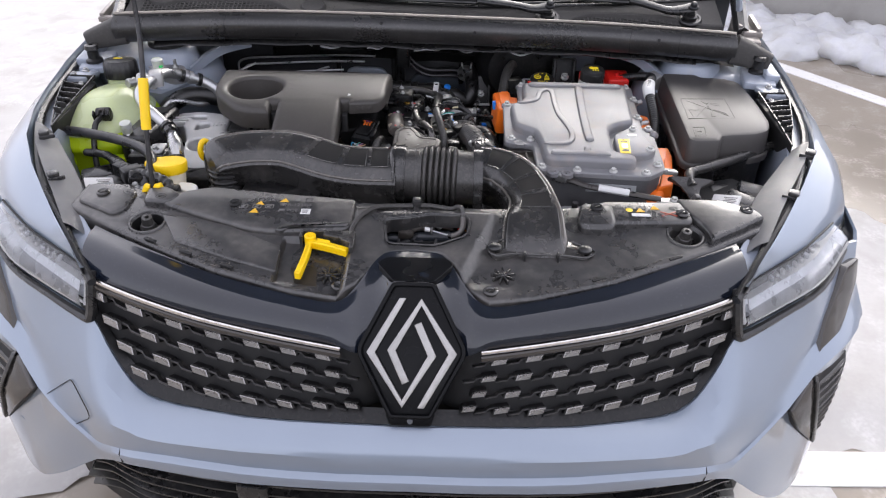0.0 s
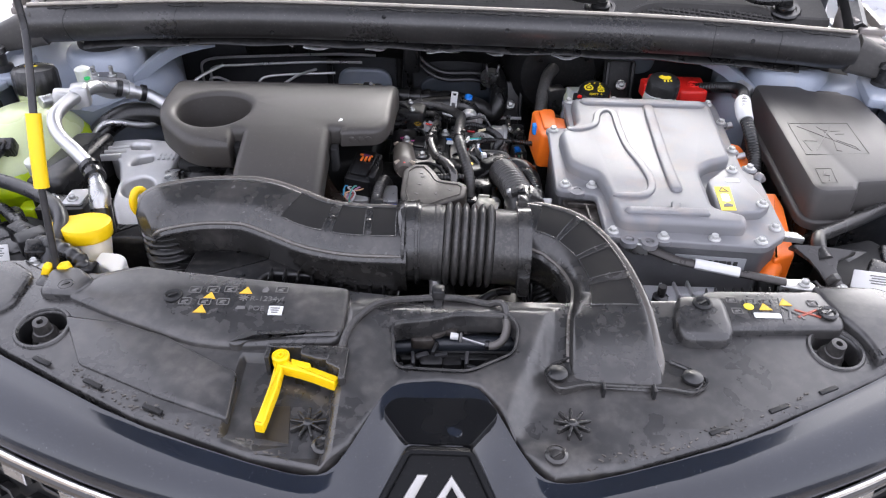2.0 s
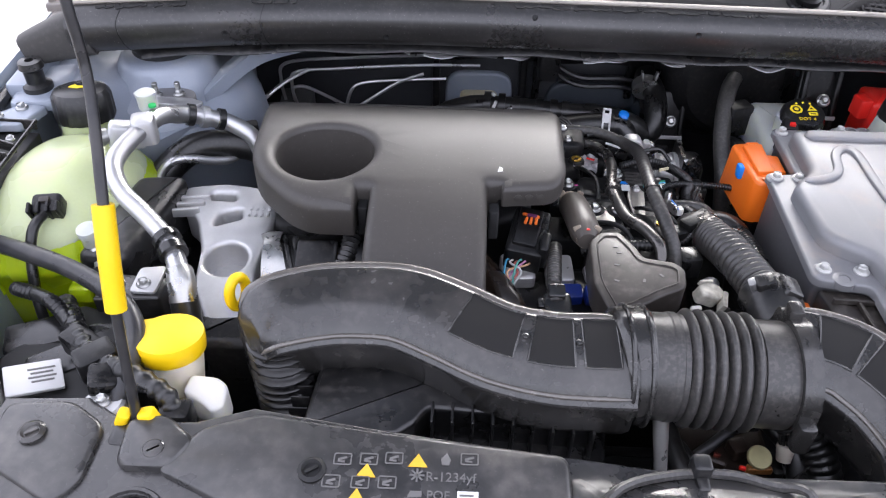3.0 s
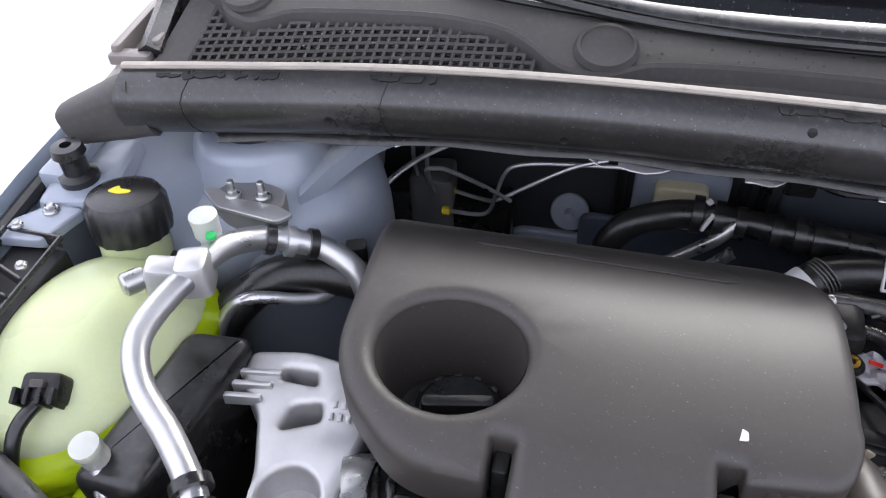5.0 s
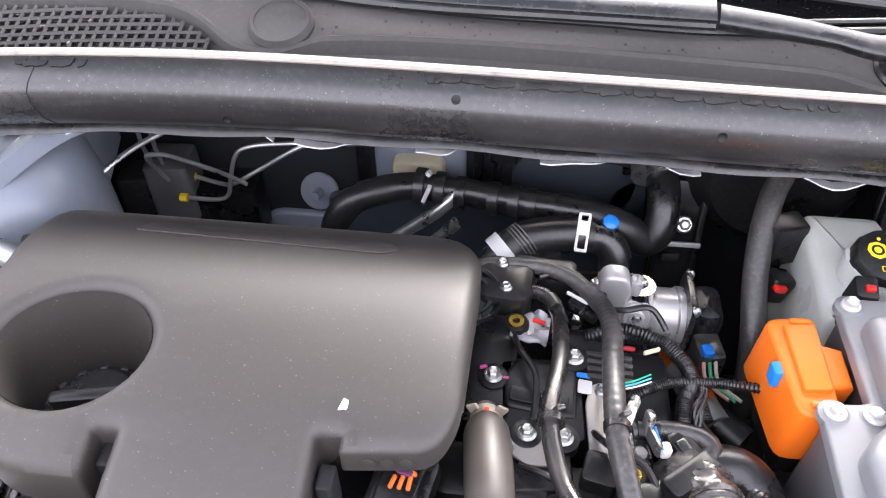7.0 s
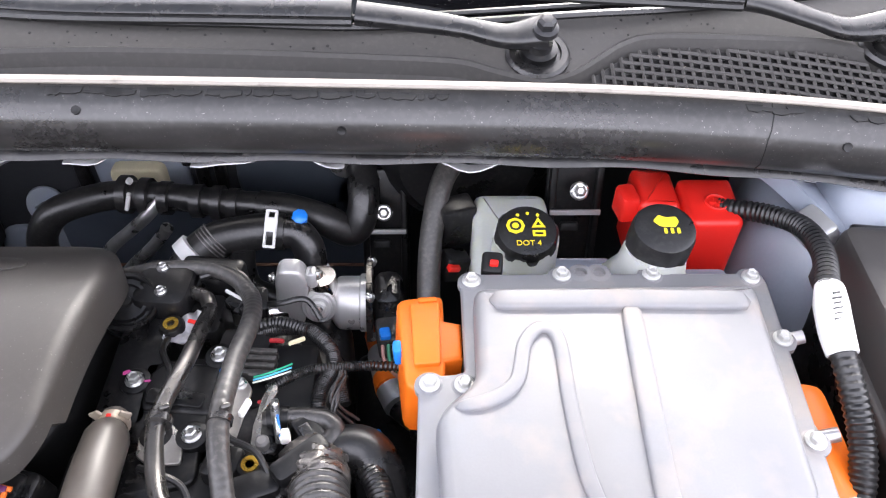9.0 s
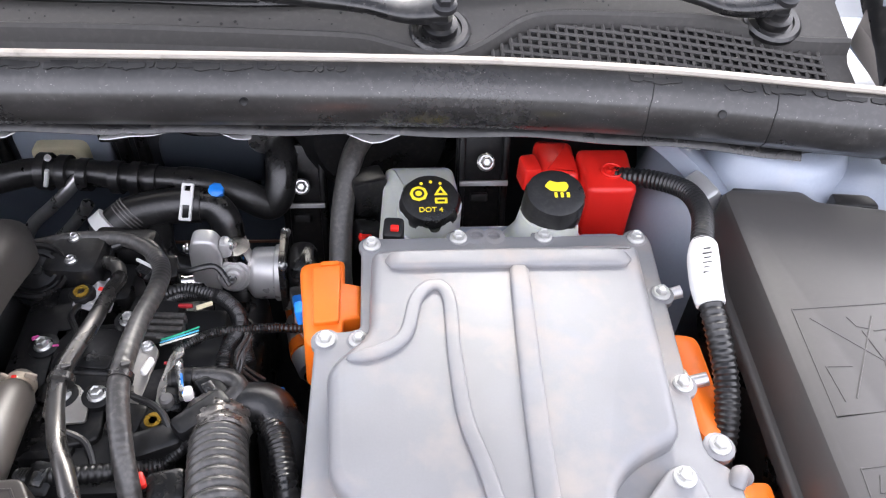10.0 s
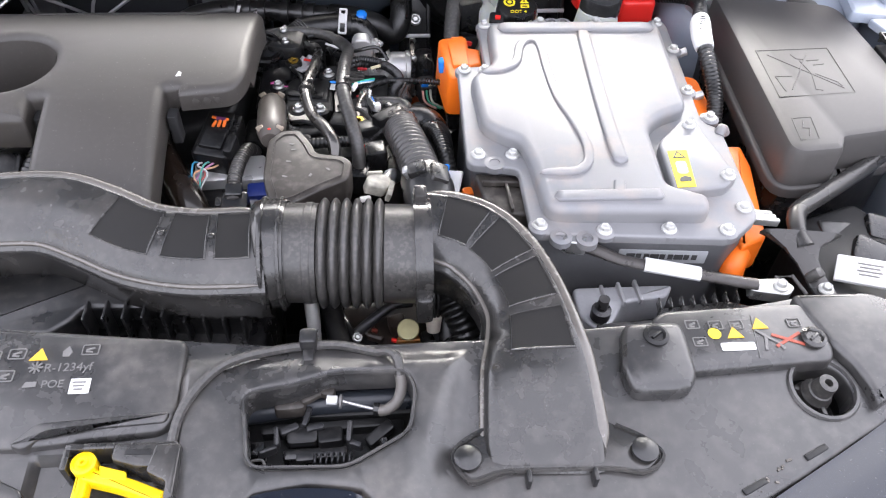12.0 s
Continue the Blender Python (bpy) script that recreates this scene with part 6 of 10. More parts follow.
part("head_cover", b, GREASY, block)
b = B()
slab(b, rounded([(0.1, 1.38), (0.54, 1.38), (0.56, 1.9), (0.1, 1.9)], 0.03), 0.36, 0.655, 0.03)
part("gearbox", b, GREASY, block)
b = B()
slab(b, rounded([(0.53, 1.36), (0.83, 1.36), (0.83, 1.86), (0.53, 1.86)], 0.03), 0.36, 0.60, 0.03)
part("battery_tray", b, DARK, block)
b = B()
slab(b, rounded([(-0.80, 1.3), (-0.42, 1.3), (-0.46, 1.88), (-0.80, 1.88)], 0.03), 0.36, 0.66, 0.03)
part("side_case", b, DARK, block)
b = B()
slab(b, rounded([(-0.44, 1.22), (0.5, 1.22), (0.5, 1.46), (-0.44, 1.46)], 0.03), 0.36, 0.62, 0.03)
part("fan_case", b, DARK, block)
BROWN_CAST = material("dark_brown_casting", (0.022, 0.014, 0.01), 0.4, 0, 0.5, 30, 300, 0.4)
for c, sz, tn, mt in (((0.08, 1.34, 0.71), (0.10, 0.08, 0.14), (8, 0, 6), BROWN_CAST), ((-0.01, 1.29, 0.755), (0.05, 0.04, 0.03), (0, 10, 20), GREASY), ((0.05, 1.3, 0.765), (0.04, 0.05, 0.03), (10, 0, -15), GREASY), ((0.075, 1.293, 0.775), (0.06, 0.012, 0.02), (20, 0, 2), BLACK_STEEL)):
    b = B()
    box(b, c, sz, tn, 0.006)
    part("compressor_casing", b, mt, block)
for pts, r in (([(-0.06, 1.30, 0.74), (0.0, 1.285, 0.775), (0.06, 1.29, 0.77), (0.13, 1.32, 0.74)], 0.007), ([(0.02, 1.36, 0.78), (0.04, 1.32, 0.785), (0.05, 1.28, 0.76), (0.05, 1.25, 0.7)], 0.005), ([(0.13, 1.36, 0.8), (0.15, 1.32, 0.79), (0.15, 1.28, 0.75), (0.14, 1.25, 0.68)], 0.012)):
    b = B()
    sweep(b, pts, r, 10, 6)
    part("compressor_hose", b, RUBBER, block)
b = B()
sweep(b, [(0.002, 1.285, 0.79), (0.0, 1.305, 0.82), (-0.002, 1.325, 0.85), (-0.003, 1.335, 0.87)], [0.0062, 0.0075, 0.0085, 0.009], 14, 5)
part("steel_stub", b, SATIN, block, "bright steel pipe stub")
b = B()
sweep(b, [(0.01, 1.37, 0.82), (0.016, 1.349, 0.80), (0.022, 1.322, 0.79), (0.03, 1.297, 0.785), (0.034, 1.285, 0.78), (0.035, 1.27, 0.74)], 0.0125, 16, 6)
hose = part("thick_hose", b, RUBBER, block)
b = B()
sweep(b, [(0.0335, 1.289, 0.7825), (0.0345, 1.28, 0.772)], 0.0135, 16, 1)
part("pale_cuff", b, PRINT, hose)
shared("bolt", BOLT_SMALL, block, aim((0.046, 1.308, 0.795), (0.2, -0.4, 0.9)))
b = B()
sweep(b, [(0.045, 1.318, 0.79), (0.06, 1.325, 0.80), (0.085, 1.34, 0.81), (0.11, 1.345, 0.81)], 0.006, 10, 5)
part("thin_pipe", b, BLACK_STEEL, block)
for c, sz, tn in (((0.058, 1.325, 0.785), (0.016, 0.014, 0.014), (20, 0, 30)), ((0.066, 1.313, 0.787), (0.02, 0.008, 0.012), (10, 5, -20)), ((0.092, 1.33, 0.79), (0.02, 0.02, 0.014), (0, 0, 15)), ((0.05, 1.297, 0.782), (0.018, 0.008, 0.012), (15, 0, 6)), ((0.127, 1.31, 0.775), (0.014, 0.02, 0.03), (0, 0, 12))):
    b = B()
    box(b, c, sz, tn, 0.003)
    part("casting_lug", b, BROWN_CAST if c[0] < 0.12 and c[1] > 1.3 else GREASY, block)
for c, mt in (((0.066, 1.317, 0.795), material("rust_red", (0.12, 0.02, 0.012), 0.5)), ((0.088, 1.301, 0.797), RED)):
    b = B()
    box(b, c, (0.007, 0.004, 0.004), (0, 0, -20), 0.001)
    part("red_seal", b, mt, block)
b = B()
spin(b, [(0.0125, 0), (0.0125, 0.003), (0.0115, 0.004), (0.0, 0.004)], aim((0.104, 1.308, 0.806), (0, -0.42, 0.9)), 26)
plug = part("sight_plug", b, material("yellow_zinc", (0.33, 0.3, 0.15), 0.42, 0.3, 0.15, 60), block, "yellowish round metal plug")
b = B()
slab(b, rounded([(0.09, 1.296), (0.118, 1.297), (0.116, 1.305), (0.092, 1.304)], 0.002), 0.793, 0.801, 0.002)
part("plug_clip", b, material("copper_clip", (0.3, 0.13, 0.04), 0.4, 0.5, 0.2, 40), plug)
b = B()
spin(b, [(0.0075, -0.012), (0.0085, -0.004), (0.0095, 0.004), (0.009, 0.006), (0.0, 0.006)], aim((0.1335, 1.318, 0.807), (0.02, 0.45, 0.9)), 18)
part("white_cap", b, material("cream_cap", (0.55, 0.5, 0.42), 0.5), block, "cream plastic cap on a wire bundle")
for k in range(9):
    b = B()
    a = k * 0.7
    sweep(b, [(0.1335 + 0.006 * math.cos(a), 1.322 + 0.004 * math.sin(a), 0.812), (0.133 + 0.008 * math.cos(a), 1.332 + 0.005 * math.sin(a), 0.828), (0.132 + 0.009 * math.cos(a), 1.345, 0.85)], 0.0018, 6, 3)
    part("bundle_wire", b, RUBBER, block)
rail = thing("cable_rail", (0.15, 1.295, 0.72), "thin black plastic rail with upright posts", "bracket")
b = B()
sweep(b, [(0.124, 1.28, 0.80), (0.155, 1.302, 0.80), (0.184, 1.323, 0.80)], 0.0016, 6, 1)
part("top_bar", b, PLASTIC_DUSTY, rail)
for x in (0.14, 0.154, 0.168, 0.178):
    b = B()
    y = 1.28 + (x - 0.124) * 0.72
    sweep(b, [(x, y, 0.80), (x, y - 0.002, 0.72)], 0.0012, 6, 1)
    part("post", b, PLASTIC_DUSTY, rail)

# ---- engine cover ----
cover = thing("engine_cover", (-0.28, 1.65, 0.83), "matt black plastic engine cover with a round recess", "engine cover")
cov_z = knots((1.42, 0.895), (1.45, 0.912), (1.5, 0.93), (1.56, 0.946), (1.62, 0.953), (1.68, 0.954), (1.74, 0.945), (1.79, 0.925), (1.83, 0.898), (1.87, 0.86))
poly = rounded([(-0.405, 1.535), (-0.338, 1.535), (-0.338, 1.568), (-0.322, 1.568), (-0.322, 1.425), (-0.182, 1.425), (-0.182, 1.58), (-0.165, 1.58), (-0.165, 1.568), (-0.1, 1.575), (-0.086, 1.605), (-0.082, 1.78), (-0.11, 1.84), (-0.17, 1.868), (-0.36, 1.868), (-0.505, 1.85), (-0.482, 1.72), (-0.476, 1.6)],
               [0.07, 0.004, 0.002, 0.004, 0.008, 0.008, 0.004, 0.002, 0.004, 0.025, 0.03, 0.04, 0.03, 0.04, 0.05, 0.03, 0.06, 0.07], 6)
hole = [Vector((-0.385 + 0.0605 * math.cos(a), 1.634 + 0.055 * math.sin(a))) for a in [2 * math.pi * k / 40 for k in range(40)]]
b = B()
slab(b, poly, -0.045, 0.0, 0.012, holes=[hole], steps=4)
cuts(b, "y", [1.44 + 0.024 * i for i in range(18)])
bend(b, lambda x, y, z: (x, y, cov_z(y) + z * (0.6 if x > -0.17 and y < 1.62 else 1)))
shell = part("shell", b, COVER, cover, sharp=35)
b = B()
rings = []
for f, q in ((0.0, 1.0), (0.3, 0.97), (0.7, 0.88), (1.0, 0.80)):
    rings.append([Vector((-0.385 + 0.0605 * q * math.cos(a), 1.634 - 0.006 * f + 0.055 * q * math.sin(a), (cov_z(1.634 + 0.055 * math.sin(a)) - 0.008) * (1 - f) + 0.865 * f)) for a in [2 * math.pi * k / 40 for k in range(40)]])
loft(b, rings, True, False)
part("recess_wall", b, COVER, cover)
b = B()
spin(b, [(0.06, -0.01), (0.06, 0.0), (0.0, 0.001)], pose(-0.383, 1.622, 0.858), 28)
part("recess_floor", b, DARK, cover)
b = B()
spin(b, [(0.038, 0), (0.038, 0.03), (0.032, 0.036), (0.0, 0.037)], pose(-0.376, 1.615, 0.862), 24)
box(b, (-0.376, 1.615, 0.904), (0.06, 0.012, 0.014), (0, 0, 12), 0.003)
oil = part("oil_filler_cap", b, GREASY, cover, "black oil filler cap")
for k in range(14):
    b = B()
    a = k * 2 * math.pi / 14
    box(b, (-0.376 + 0.0385 * math.cos(a), 1.615 + 0.0385 * math.sin(a), 0.879), (0.004, 0.007, 0.028), (0, 0, math.degrees(a)), 0.001)
    part("grip_ridge", b, RUBBER, oil)
b = B()
slab(b, rounded([(-0.40, 1.775), (-0.17, 1.765), (-0.155, 1.775), (-0.165, 1.79), (-0.2, 1.795), (-0.39, 1.80)], 0.008), 0.0, 0.0012, 0.0006, steps=1)
cuts(b, "y", [1.77, 1.78, 1.79])
bend(b, lambda x, y, z: (x, y, cov_z(y) + z))
part("moulded_patch", b, COVER, cover)
b = B()
slab(b, rounded([(-0.008, -0.006), (0.002, -0.008), (0.006, 0.002), (0.001, 0.008), (-0.003, 0.001)], 0.002), 0, 0.0006, 0.0002, m=pose(-0.167, 1.602, 0.9515, 2, 0, 20) @ Matrix.Scale(0.65, 4), steps=1)
part("bird_dropping", b, LABEL, cover, "small white spot of bird dirt")
for s in (-0.33, -0.1735):
    b = B()
    box(b, (s, 1.56, 0.905), (0.012, 0.02, 0.04), (0, 0, 0), 0.002)
    part("latch_slot", b, DARK, cover)
for k in range(3):
    b = B()
    spin(b, [(0.005, 0), (0.005, 0.001), (0.003, 0.0015)], aim((-0.145 + 0.013 * k, 1.5695 + 0.0014 * k, 0.933), (0, -1, 0.1)), 12)
    part("moulded_dot", b, COVER, cover)
b = B()
slab(b, rounded([(-0.46, 1.59), (-0.17, 1.61), (-0.12, 1.64), (-0.11, 1.84), (-0.46, 1.84)], 0.02), 0.80, 0.862, 0.01)
part("cover_base", b, DARK, cover)
# hose from the cover's left, ribbed black
th = thing("intake_hose", (-0.40, 1.53, 0.82), "black intake hose with a bright steel band", "hose")
b = B()
sweep(b, [(-0.445, 1.535, 0.82), (-0.41, 1.545, 0.822), (-0.36, 1.55, 0.825), (-0.31, 1.55, 0.825)], [0.052, 0.049, 0.049, 0.045], 28, 6)
part("hose", b, GREASY, th)
for x, w, r, mt in ((-0.442, 0.022, 0.0575, STEEL), (-0.424, 0.006, 0.0562, RUBBER), (-0.412, 0.008, 0.054, PLASTIC), (-0.398, 0.006, 0.0525, RUBBER)):
    b = B()
    sweep(b, [(x - w / 2, 1.537, 0.82), (x - w / 2 + 0.0015, 1.5375, 0.82), (x + w / 2 - 0.0015, 1.5385, 0.82), (x + w / 2, 1.539, 0.82)], [r - 0.0015, r, r, r - 0.0015], 36, 1)
    part("band", b, mt, th)
b = B()
box(b, (-0.385, 1.52, 0.868), (0.05, 0.05, 0.012), (25, 0, 0), 0.004)
part("top_pad", b, GREASY, th)
shared("bolt", BOLT, th, aim((-0.443, 1.475, 0.835), (-0.3, -0.8, 0.5)))
b = B()
sweep(b, [(-0.345, 1.575, 0.87), (-0.35, 1.53, 0.865), (-0.365, 1.49, 0.85)], lambda f: 0.012 + 0.0012 * math.sin(f * 90), 12, 22)
part("breather", b, RUBBER, th)
b = B()
spin(b, [(0.006, 0), (0.007, 0.03), (0.006, 0.031)], aim((-0.36, 1.475, 0.862), (1, 0.1, 0.1)), 12)
part("white_joint", b, WHITE, th)

# ---- engine mount, cast aluminium ----
mount = thing("engine_mount", (-0.50, 1.56, 0.78), "cast aluminium engine mount with triangular openings", "engine mount")
b = B()
m_out = rounded([(-0.585, 1.655), (-0.53, 1.665), (-0.49, 1.66), (-0.455, 1.648), (-0.452, 1.60), (-0.462, 1.52), (-0.448, 1.44), (-0.50, 1.43), (-0.53, 1.49), (-0.535, 1.545), (-0.555, 1.6), (-0.58, 1.62)], 0.012)
holes = [rounded([(-0.545, 1.632), (-0.51, 1.632), (-0.515, 1.646), (-0.545, 1.645)], 0.005), rounded([(-0.53, 1.585), (-0.495, 1.6), (-0.5, 1.618), (-0.525, 1.61)], 0.006), circle(0.026, 20, (-0.5, 1.53))]
slab(b, m_out, -0.05, 0, 0.006, holes=holes)
cuts(b, "y", [1.46, 1.5, 1.54, 1.58, 1.62])
bend(b, lambda x, y, z: (x, y, 0.856 + (y - 1.53) * 0.12 + z))
part("bracket", b, CAST, mount)
b = B()
spin(b, [(0.026, -0.035), (0.0, -0.03)], pose(-0.5, 1.53, 0.856), 20)
part("bore_floor", b, CAST, mount)
for k in range(3):
    b = B()
    box(b, (-0.575 + 0.004 * k, 1.605 + 0.014 * k, 0.866), (0.045, 0.006, 0.012), (0, 0, 8), 0.002)
    part("rib", b, CAST, mount)
for k in range(8):
    b = B()
    box(b, (-0.487 + 0.008 * (k % 4), 1.605 + 0.012 * (k // 4), 0.8665), (0.004, 0.007, 0.002), (6, 0, 10), 0.0005)
    part("cast_mark", b, CAST, mount)
shared("bolt", BOLT, mount, pose(-0.46, 1.655, 0.865, 0, 0, 15))
b = B()
slab(b, rounded([(-0.665, 1.49), (-0.605, 1.49), (-0.592, 1.56), (-0.578, 1.66), (-0.645, 1.655)], 0.016), 0.64, 0.888, 0.012)
part("mount_case", b, PLASTIC, mount, "black plastic casing")
b = B()
slab(b, rounded([(-0.52, 1.40), (-0.44, 1.40), (-0.43, 1.47), (-0.50, 1.48)], 0.01), 0.62, 0.845, 0.01)
part("lower_arm", b, GREASY, mount)

# ---- coolant expansion tank ----
tank = thing("coolant_tank", (-0.72, 1.62, 0.70), "milky plastic coolant tank holding lime green coolant", "coolant tank")
b = B()
TX, TY = -0.722, 1.62


def tank_ring(z, q, dy=0.0):
    return [Vector((TX + 0.098 * q * math.copysign(abs(math.cos(a)) ** 0.85, math.cos(a)) + 0.012 * math.sin(a), TY + dy + 0.128 * q * math.copysign(abs(math.sin(a)) ** 0.85, math.sin(a)), z)) for a in [2 * math.pi * k / 36 for k in range(36)]]


loft(b, [tank_ring(z, q, d) for z, q, d in ((0.878, 0.955, 0), (0.88, 0.945, 0), (0.89, 0.87, 0.002), (0.904, 0.73, 0.006), (0.916, 0.57, 0.011), (0.926, 0.42, 0.016), (0.932, 0.28, 0.02))])
body = part("tank_upper", b, TANK, tank, sharp=60)
b = B()
loft(b, [tank_ring(z, q) for z, q in ((0.70, 0.8), (0.74, 0.93), (0.80, 0.99), (0.842, 1.0), (0.845, 1.04), (0.86, 1.04), (0.866, 0.998), (0.877, 0.96), (0.879, 0.95))])
part("tank_lower", b, COOLANT, tank, "lower half filled with lime green coolant", sharp=60)
b = B()
spin(b, [(0.034, 0.0), (0.034, 0.03), (0.03, 0.032)], pose(-0.721, 1.727, 0.90, -8, 0, 0), 24)
part("neck", b, TANK, tank)
b = B()
CAPM = pose(-0.721, 1.732, 0.926, -8, 0, 0)
rings = []
for r, z in ((0.037, 0.0), (0.0385, 0.006), (0.0375, 0.034), (0.034, 0.041), (0.026, 0.0435), (0.0, 0.044)):
    rings.append([CAPM @ Vector(((r + (0.0012 if k % 4 < 2 and z < 0.036 else 0)) * math.cos(2 * math.pi * k / 72), (r + (0.0012 if k % 4 < 2 and z < 0.036 else 0)) * math.sin(2 * math.pi * k / 72), z)) for k in range(72)])
loft(b, rings)
cap = part("cap", b, RUBBER, tank, "black ribbed screw cap")
b = B()
slab(b, rounded([(-0.014, -0.004), (-0.002, -0.006), (0.008, -0.002), (0.008, 0.003), (-0.004, 0.003), (-0.008, 0.008), (-0.012, 0.003)], 0.002), 0, 0.001, 0.0003, m=CAPM @ pose(0, 0, 0.0437), steps=1)
part("cap_mark", b, YPRINT, cap, "yellow printed hand mark")
b = B()
box(b, (-0.697, 1.548, 0.914), (0.034, 0.026, 0.02), (24, 0, 10), 0.004)
for k in range(4):
    box(b, (-0.713 + 0.0105 * k, 1.536 + 0.002 * k, 0.914), (0.004, 0.014, 0.022), (24, 0, 10), 0.001)
part("level_plug", b, GREASY, tank)
b = B()
box(b, (-0.697, 1.545, 0.9255), (0.012, 0.007, 0.006), (24, 0, 10), 0.001)
part("plug_lock", b, BROWN_FLAP, tank)
b = B()
sweep(b, [(-0.697, 1.538, 0.912), (-0.702, 1.508, 0.905), (-0.702, 1.478, 0.86), (-0.69, 1.45, 0.80), (-0.66, 1.44, 0.7)], 0.0062, 10, 6)
part("cable", b, RUBBER, tank)
for s in (-0.775, -0.66):
    b = B()
    box(b, (s, 1.50, 0.825), (0.03, 0.03, 0.02), (0, 0, 0), 0.005)
    part("tank_foot", b, COOLANT, tank)

tank.location.x -= 0.013

# ---- washer filler ----
wash = thing("washer_filler", (-0.50, 1.36, 0.66), "white washer fluid filler neck with a yellow cap", "filler neck")
b = B()
spin(b, [(0.022, -0.26), (0.023, -0.1), (0.027, -0.05), (0.031, -0.01), (0.031, 0.0), (0.0, 0.0)], pose(-0.505, 1.355, 0.886, -10, 0, 0), 28)
part("neck", b, material("cream_plastic", (0.72, 0.66, 0.52), 0.4, 0, 0.05, 10, 600, 0.03, sss=0.2), wash)
b = B()
slab(b, rounded([(-0.482, 1.335), (-0.452, 1.332), (-0.440, 1.322), (-0.438, 1.296), (-0.448, 1.288), (-0.462, 1.300), (-0.484, 1.312)], 0.006), 0.838, 0.872, 0.004)
part("neck_bracket", b, WHITE, wash, "white moulded bracket on the neck")
b = B()
M = pose(-0.505, 1.355, 0.884, -10, 0, 0)
loft(b, [[M @ Vector((r * math.cos(a) + ((-0.012) if (a > 2.5 and a < 3.6) else 0), r * math.sin(a), z)) for a in [2 * math.pi * k / 32 for k in range(32)]] for r, z in ((0.0335, 0.0), (0.035, 0.002), (0.0355, 0.017), (0.0345, 0.021), (0.03, 0.0225), (0.0001, 0.023))])
part("cap", b, YELLOW, wash, "yellow plastic cap")

# dipstick
dip = thing("dipstick", (-0.456, 1.432, 0.80), "yellow plastic dipstick ring handle", "dipstick")
b = B()
sweep(b, [Vector((-0.455 + 0.006 * math.cos(a), 1.435 + 0.011 * math.cos(a), 0.892 + 0.02 * math.sin(a))) for a in [2 * math.pi * k / 20 for k in range(21)]], 0.006, 10, 1)
part("ring", b, YELLOW, dip)
b = B()
sweep(b, [(-0.452, 1.43, 0.874), (-0.45, 1.425, 0.84), (-0.448, 1.42, 0.78)], 0.005, 8, 3)
part("tube", b, STEEL, dip)

# ---- aluminium refrigerant pipes ----
ac = thing("refrigerant_pipe", (-0.6, 1.6, 0.76), "bare aluminium refrigerant pipe with black sleeves", "pipe")
P1 = [(-0.505, 1.39, 0.76), (-0.512, 1.415, 0.84), (-0.52, 1.445, 0.895), (-0.545, 1.49, 0.91), (-0.58, 1.525, 0.92), (-0.618, 1.555, 0.935), (-0.637, 1.59, 0.948), (-0.633, 1.635, 0.953), (-0.622, 1.675, 0.953)]
b = B()
sweep(b, P1[2:], 0.0115, 14, 7)
part("pipe", b, ALU, ac)
b = B()
sweep(b, [P1[0], P1[1], (-0.518, 1.435, 0.882)], 0.0158, 14, 5)
part("rubber_hose", b, RUBBER, ac)
b = B()
sweep(b, [(-0.517, 1.43, 0.878), (-0.52, 1.444, 0.893), (-0.526, 1.458, 0.90)], [0.0152, 0.0158, 0.0142], 16, 8)
for v in b.verts:
    v.co += Vector((1, 0, 0)) * 0.0008 * math.sin(v.co.y * 900)
part("crimp", b, STEEL, ac)
for p, q in (((-0.535, 1.475, 0.907), (-0.541, 1.484, 0.909)), ((-0.546, 1.492, 0.911), (-0.552, 1.499, 0.9125))):
    b = B()
    sweep(b, [p, q], 0.0165, 14, 1)
    part("sleeve", b, RUBBER, ac)
b = B()
sweep(b, [(-0.625, 1.67, 0.952), (-0.618, 1.705, 0.948), (-0.6, 1.742, 0.93), (-0.57, 1.762, 0.912), (-0.545, 1.768, 0.9), (-0.515, 1.762, 0.88), (-0.5, 1.75, 0.84)], 0.0122, 14, 7)
part("pipe", b, ALU, ac)
for f in (0.0, 0.016, 0.034):
    b = B()
    sweep(b, [(-0.597 + f, 1.744 + f * 0.55, 0.928 - f * 0.5), (-0.59 + f, 1.748 + f * 0.55, 0.9245 - f * 0.5)], 0.0155, 14, 1)
    part("sleeve", b, RUBBER if f != 0.016 else ALU, ac)
b = B()
box(b, (-0.648, 1.665, 0.945), (0.045, 0.025, 0.03), (0, 10, 18), 0.005)
box(b, (-0.625, 1.668, 0.952), (0.03, 0.034, 0.034), (0, 0, 18), 0.006)
part("joint_block", b, CAST, ac)
b = B()
spin(b, [(0.011, 0), (0.011, 0.018), (0.009, 0.02), (0.0, 0.0205)], aim((-0.672, 1.658, 0.945), (-0.6, -0.8, 0.1)), 16)
part("joint_nut", b, STEEL, ac)
b = B()
spin(b, [(0.0095, 0), (0.0095, 0.02), (0.0125, 0.021), (0.0125, 0.036), (0.013, 0.037), (0.013, 0.043), (0.01, 0.045), (0.0, 0.045)], pose(-0.633, 1.712, 0.936), 16)
part("valve_cap", b, FLUID, ac, "grey-white valve cap")
b = B()
spin(b, [(0.005, 0), (0.005, 0.003), (0.0, 0.004)], pose(-0.622, 1.70, 0.965), 10)
part("green_dot", b, material("green_dot_paint", (0.03, 0.5, 0.12), 0.5), ac)
ac2 = thing("refrigerant_line", (-0.57, 1.66, 0.8), "thin bent aluminium line beside the tank", "pipe")
b = B()
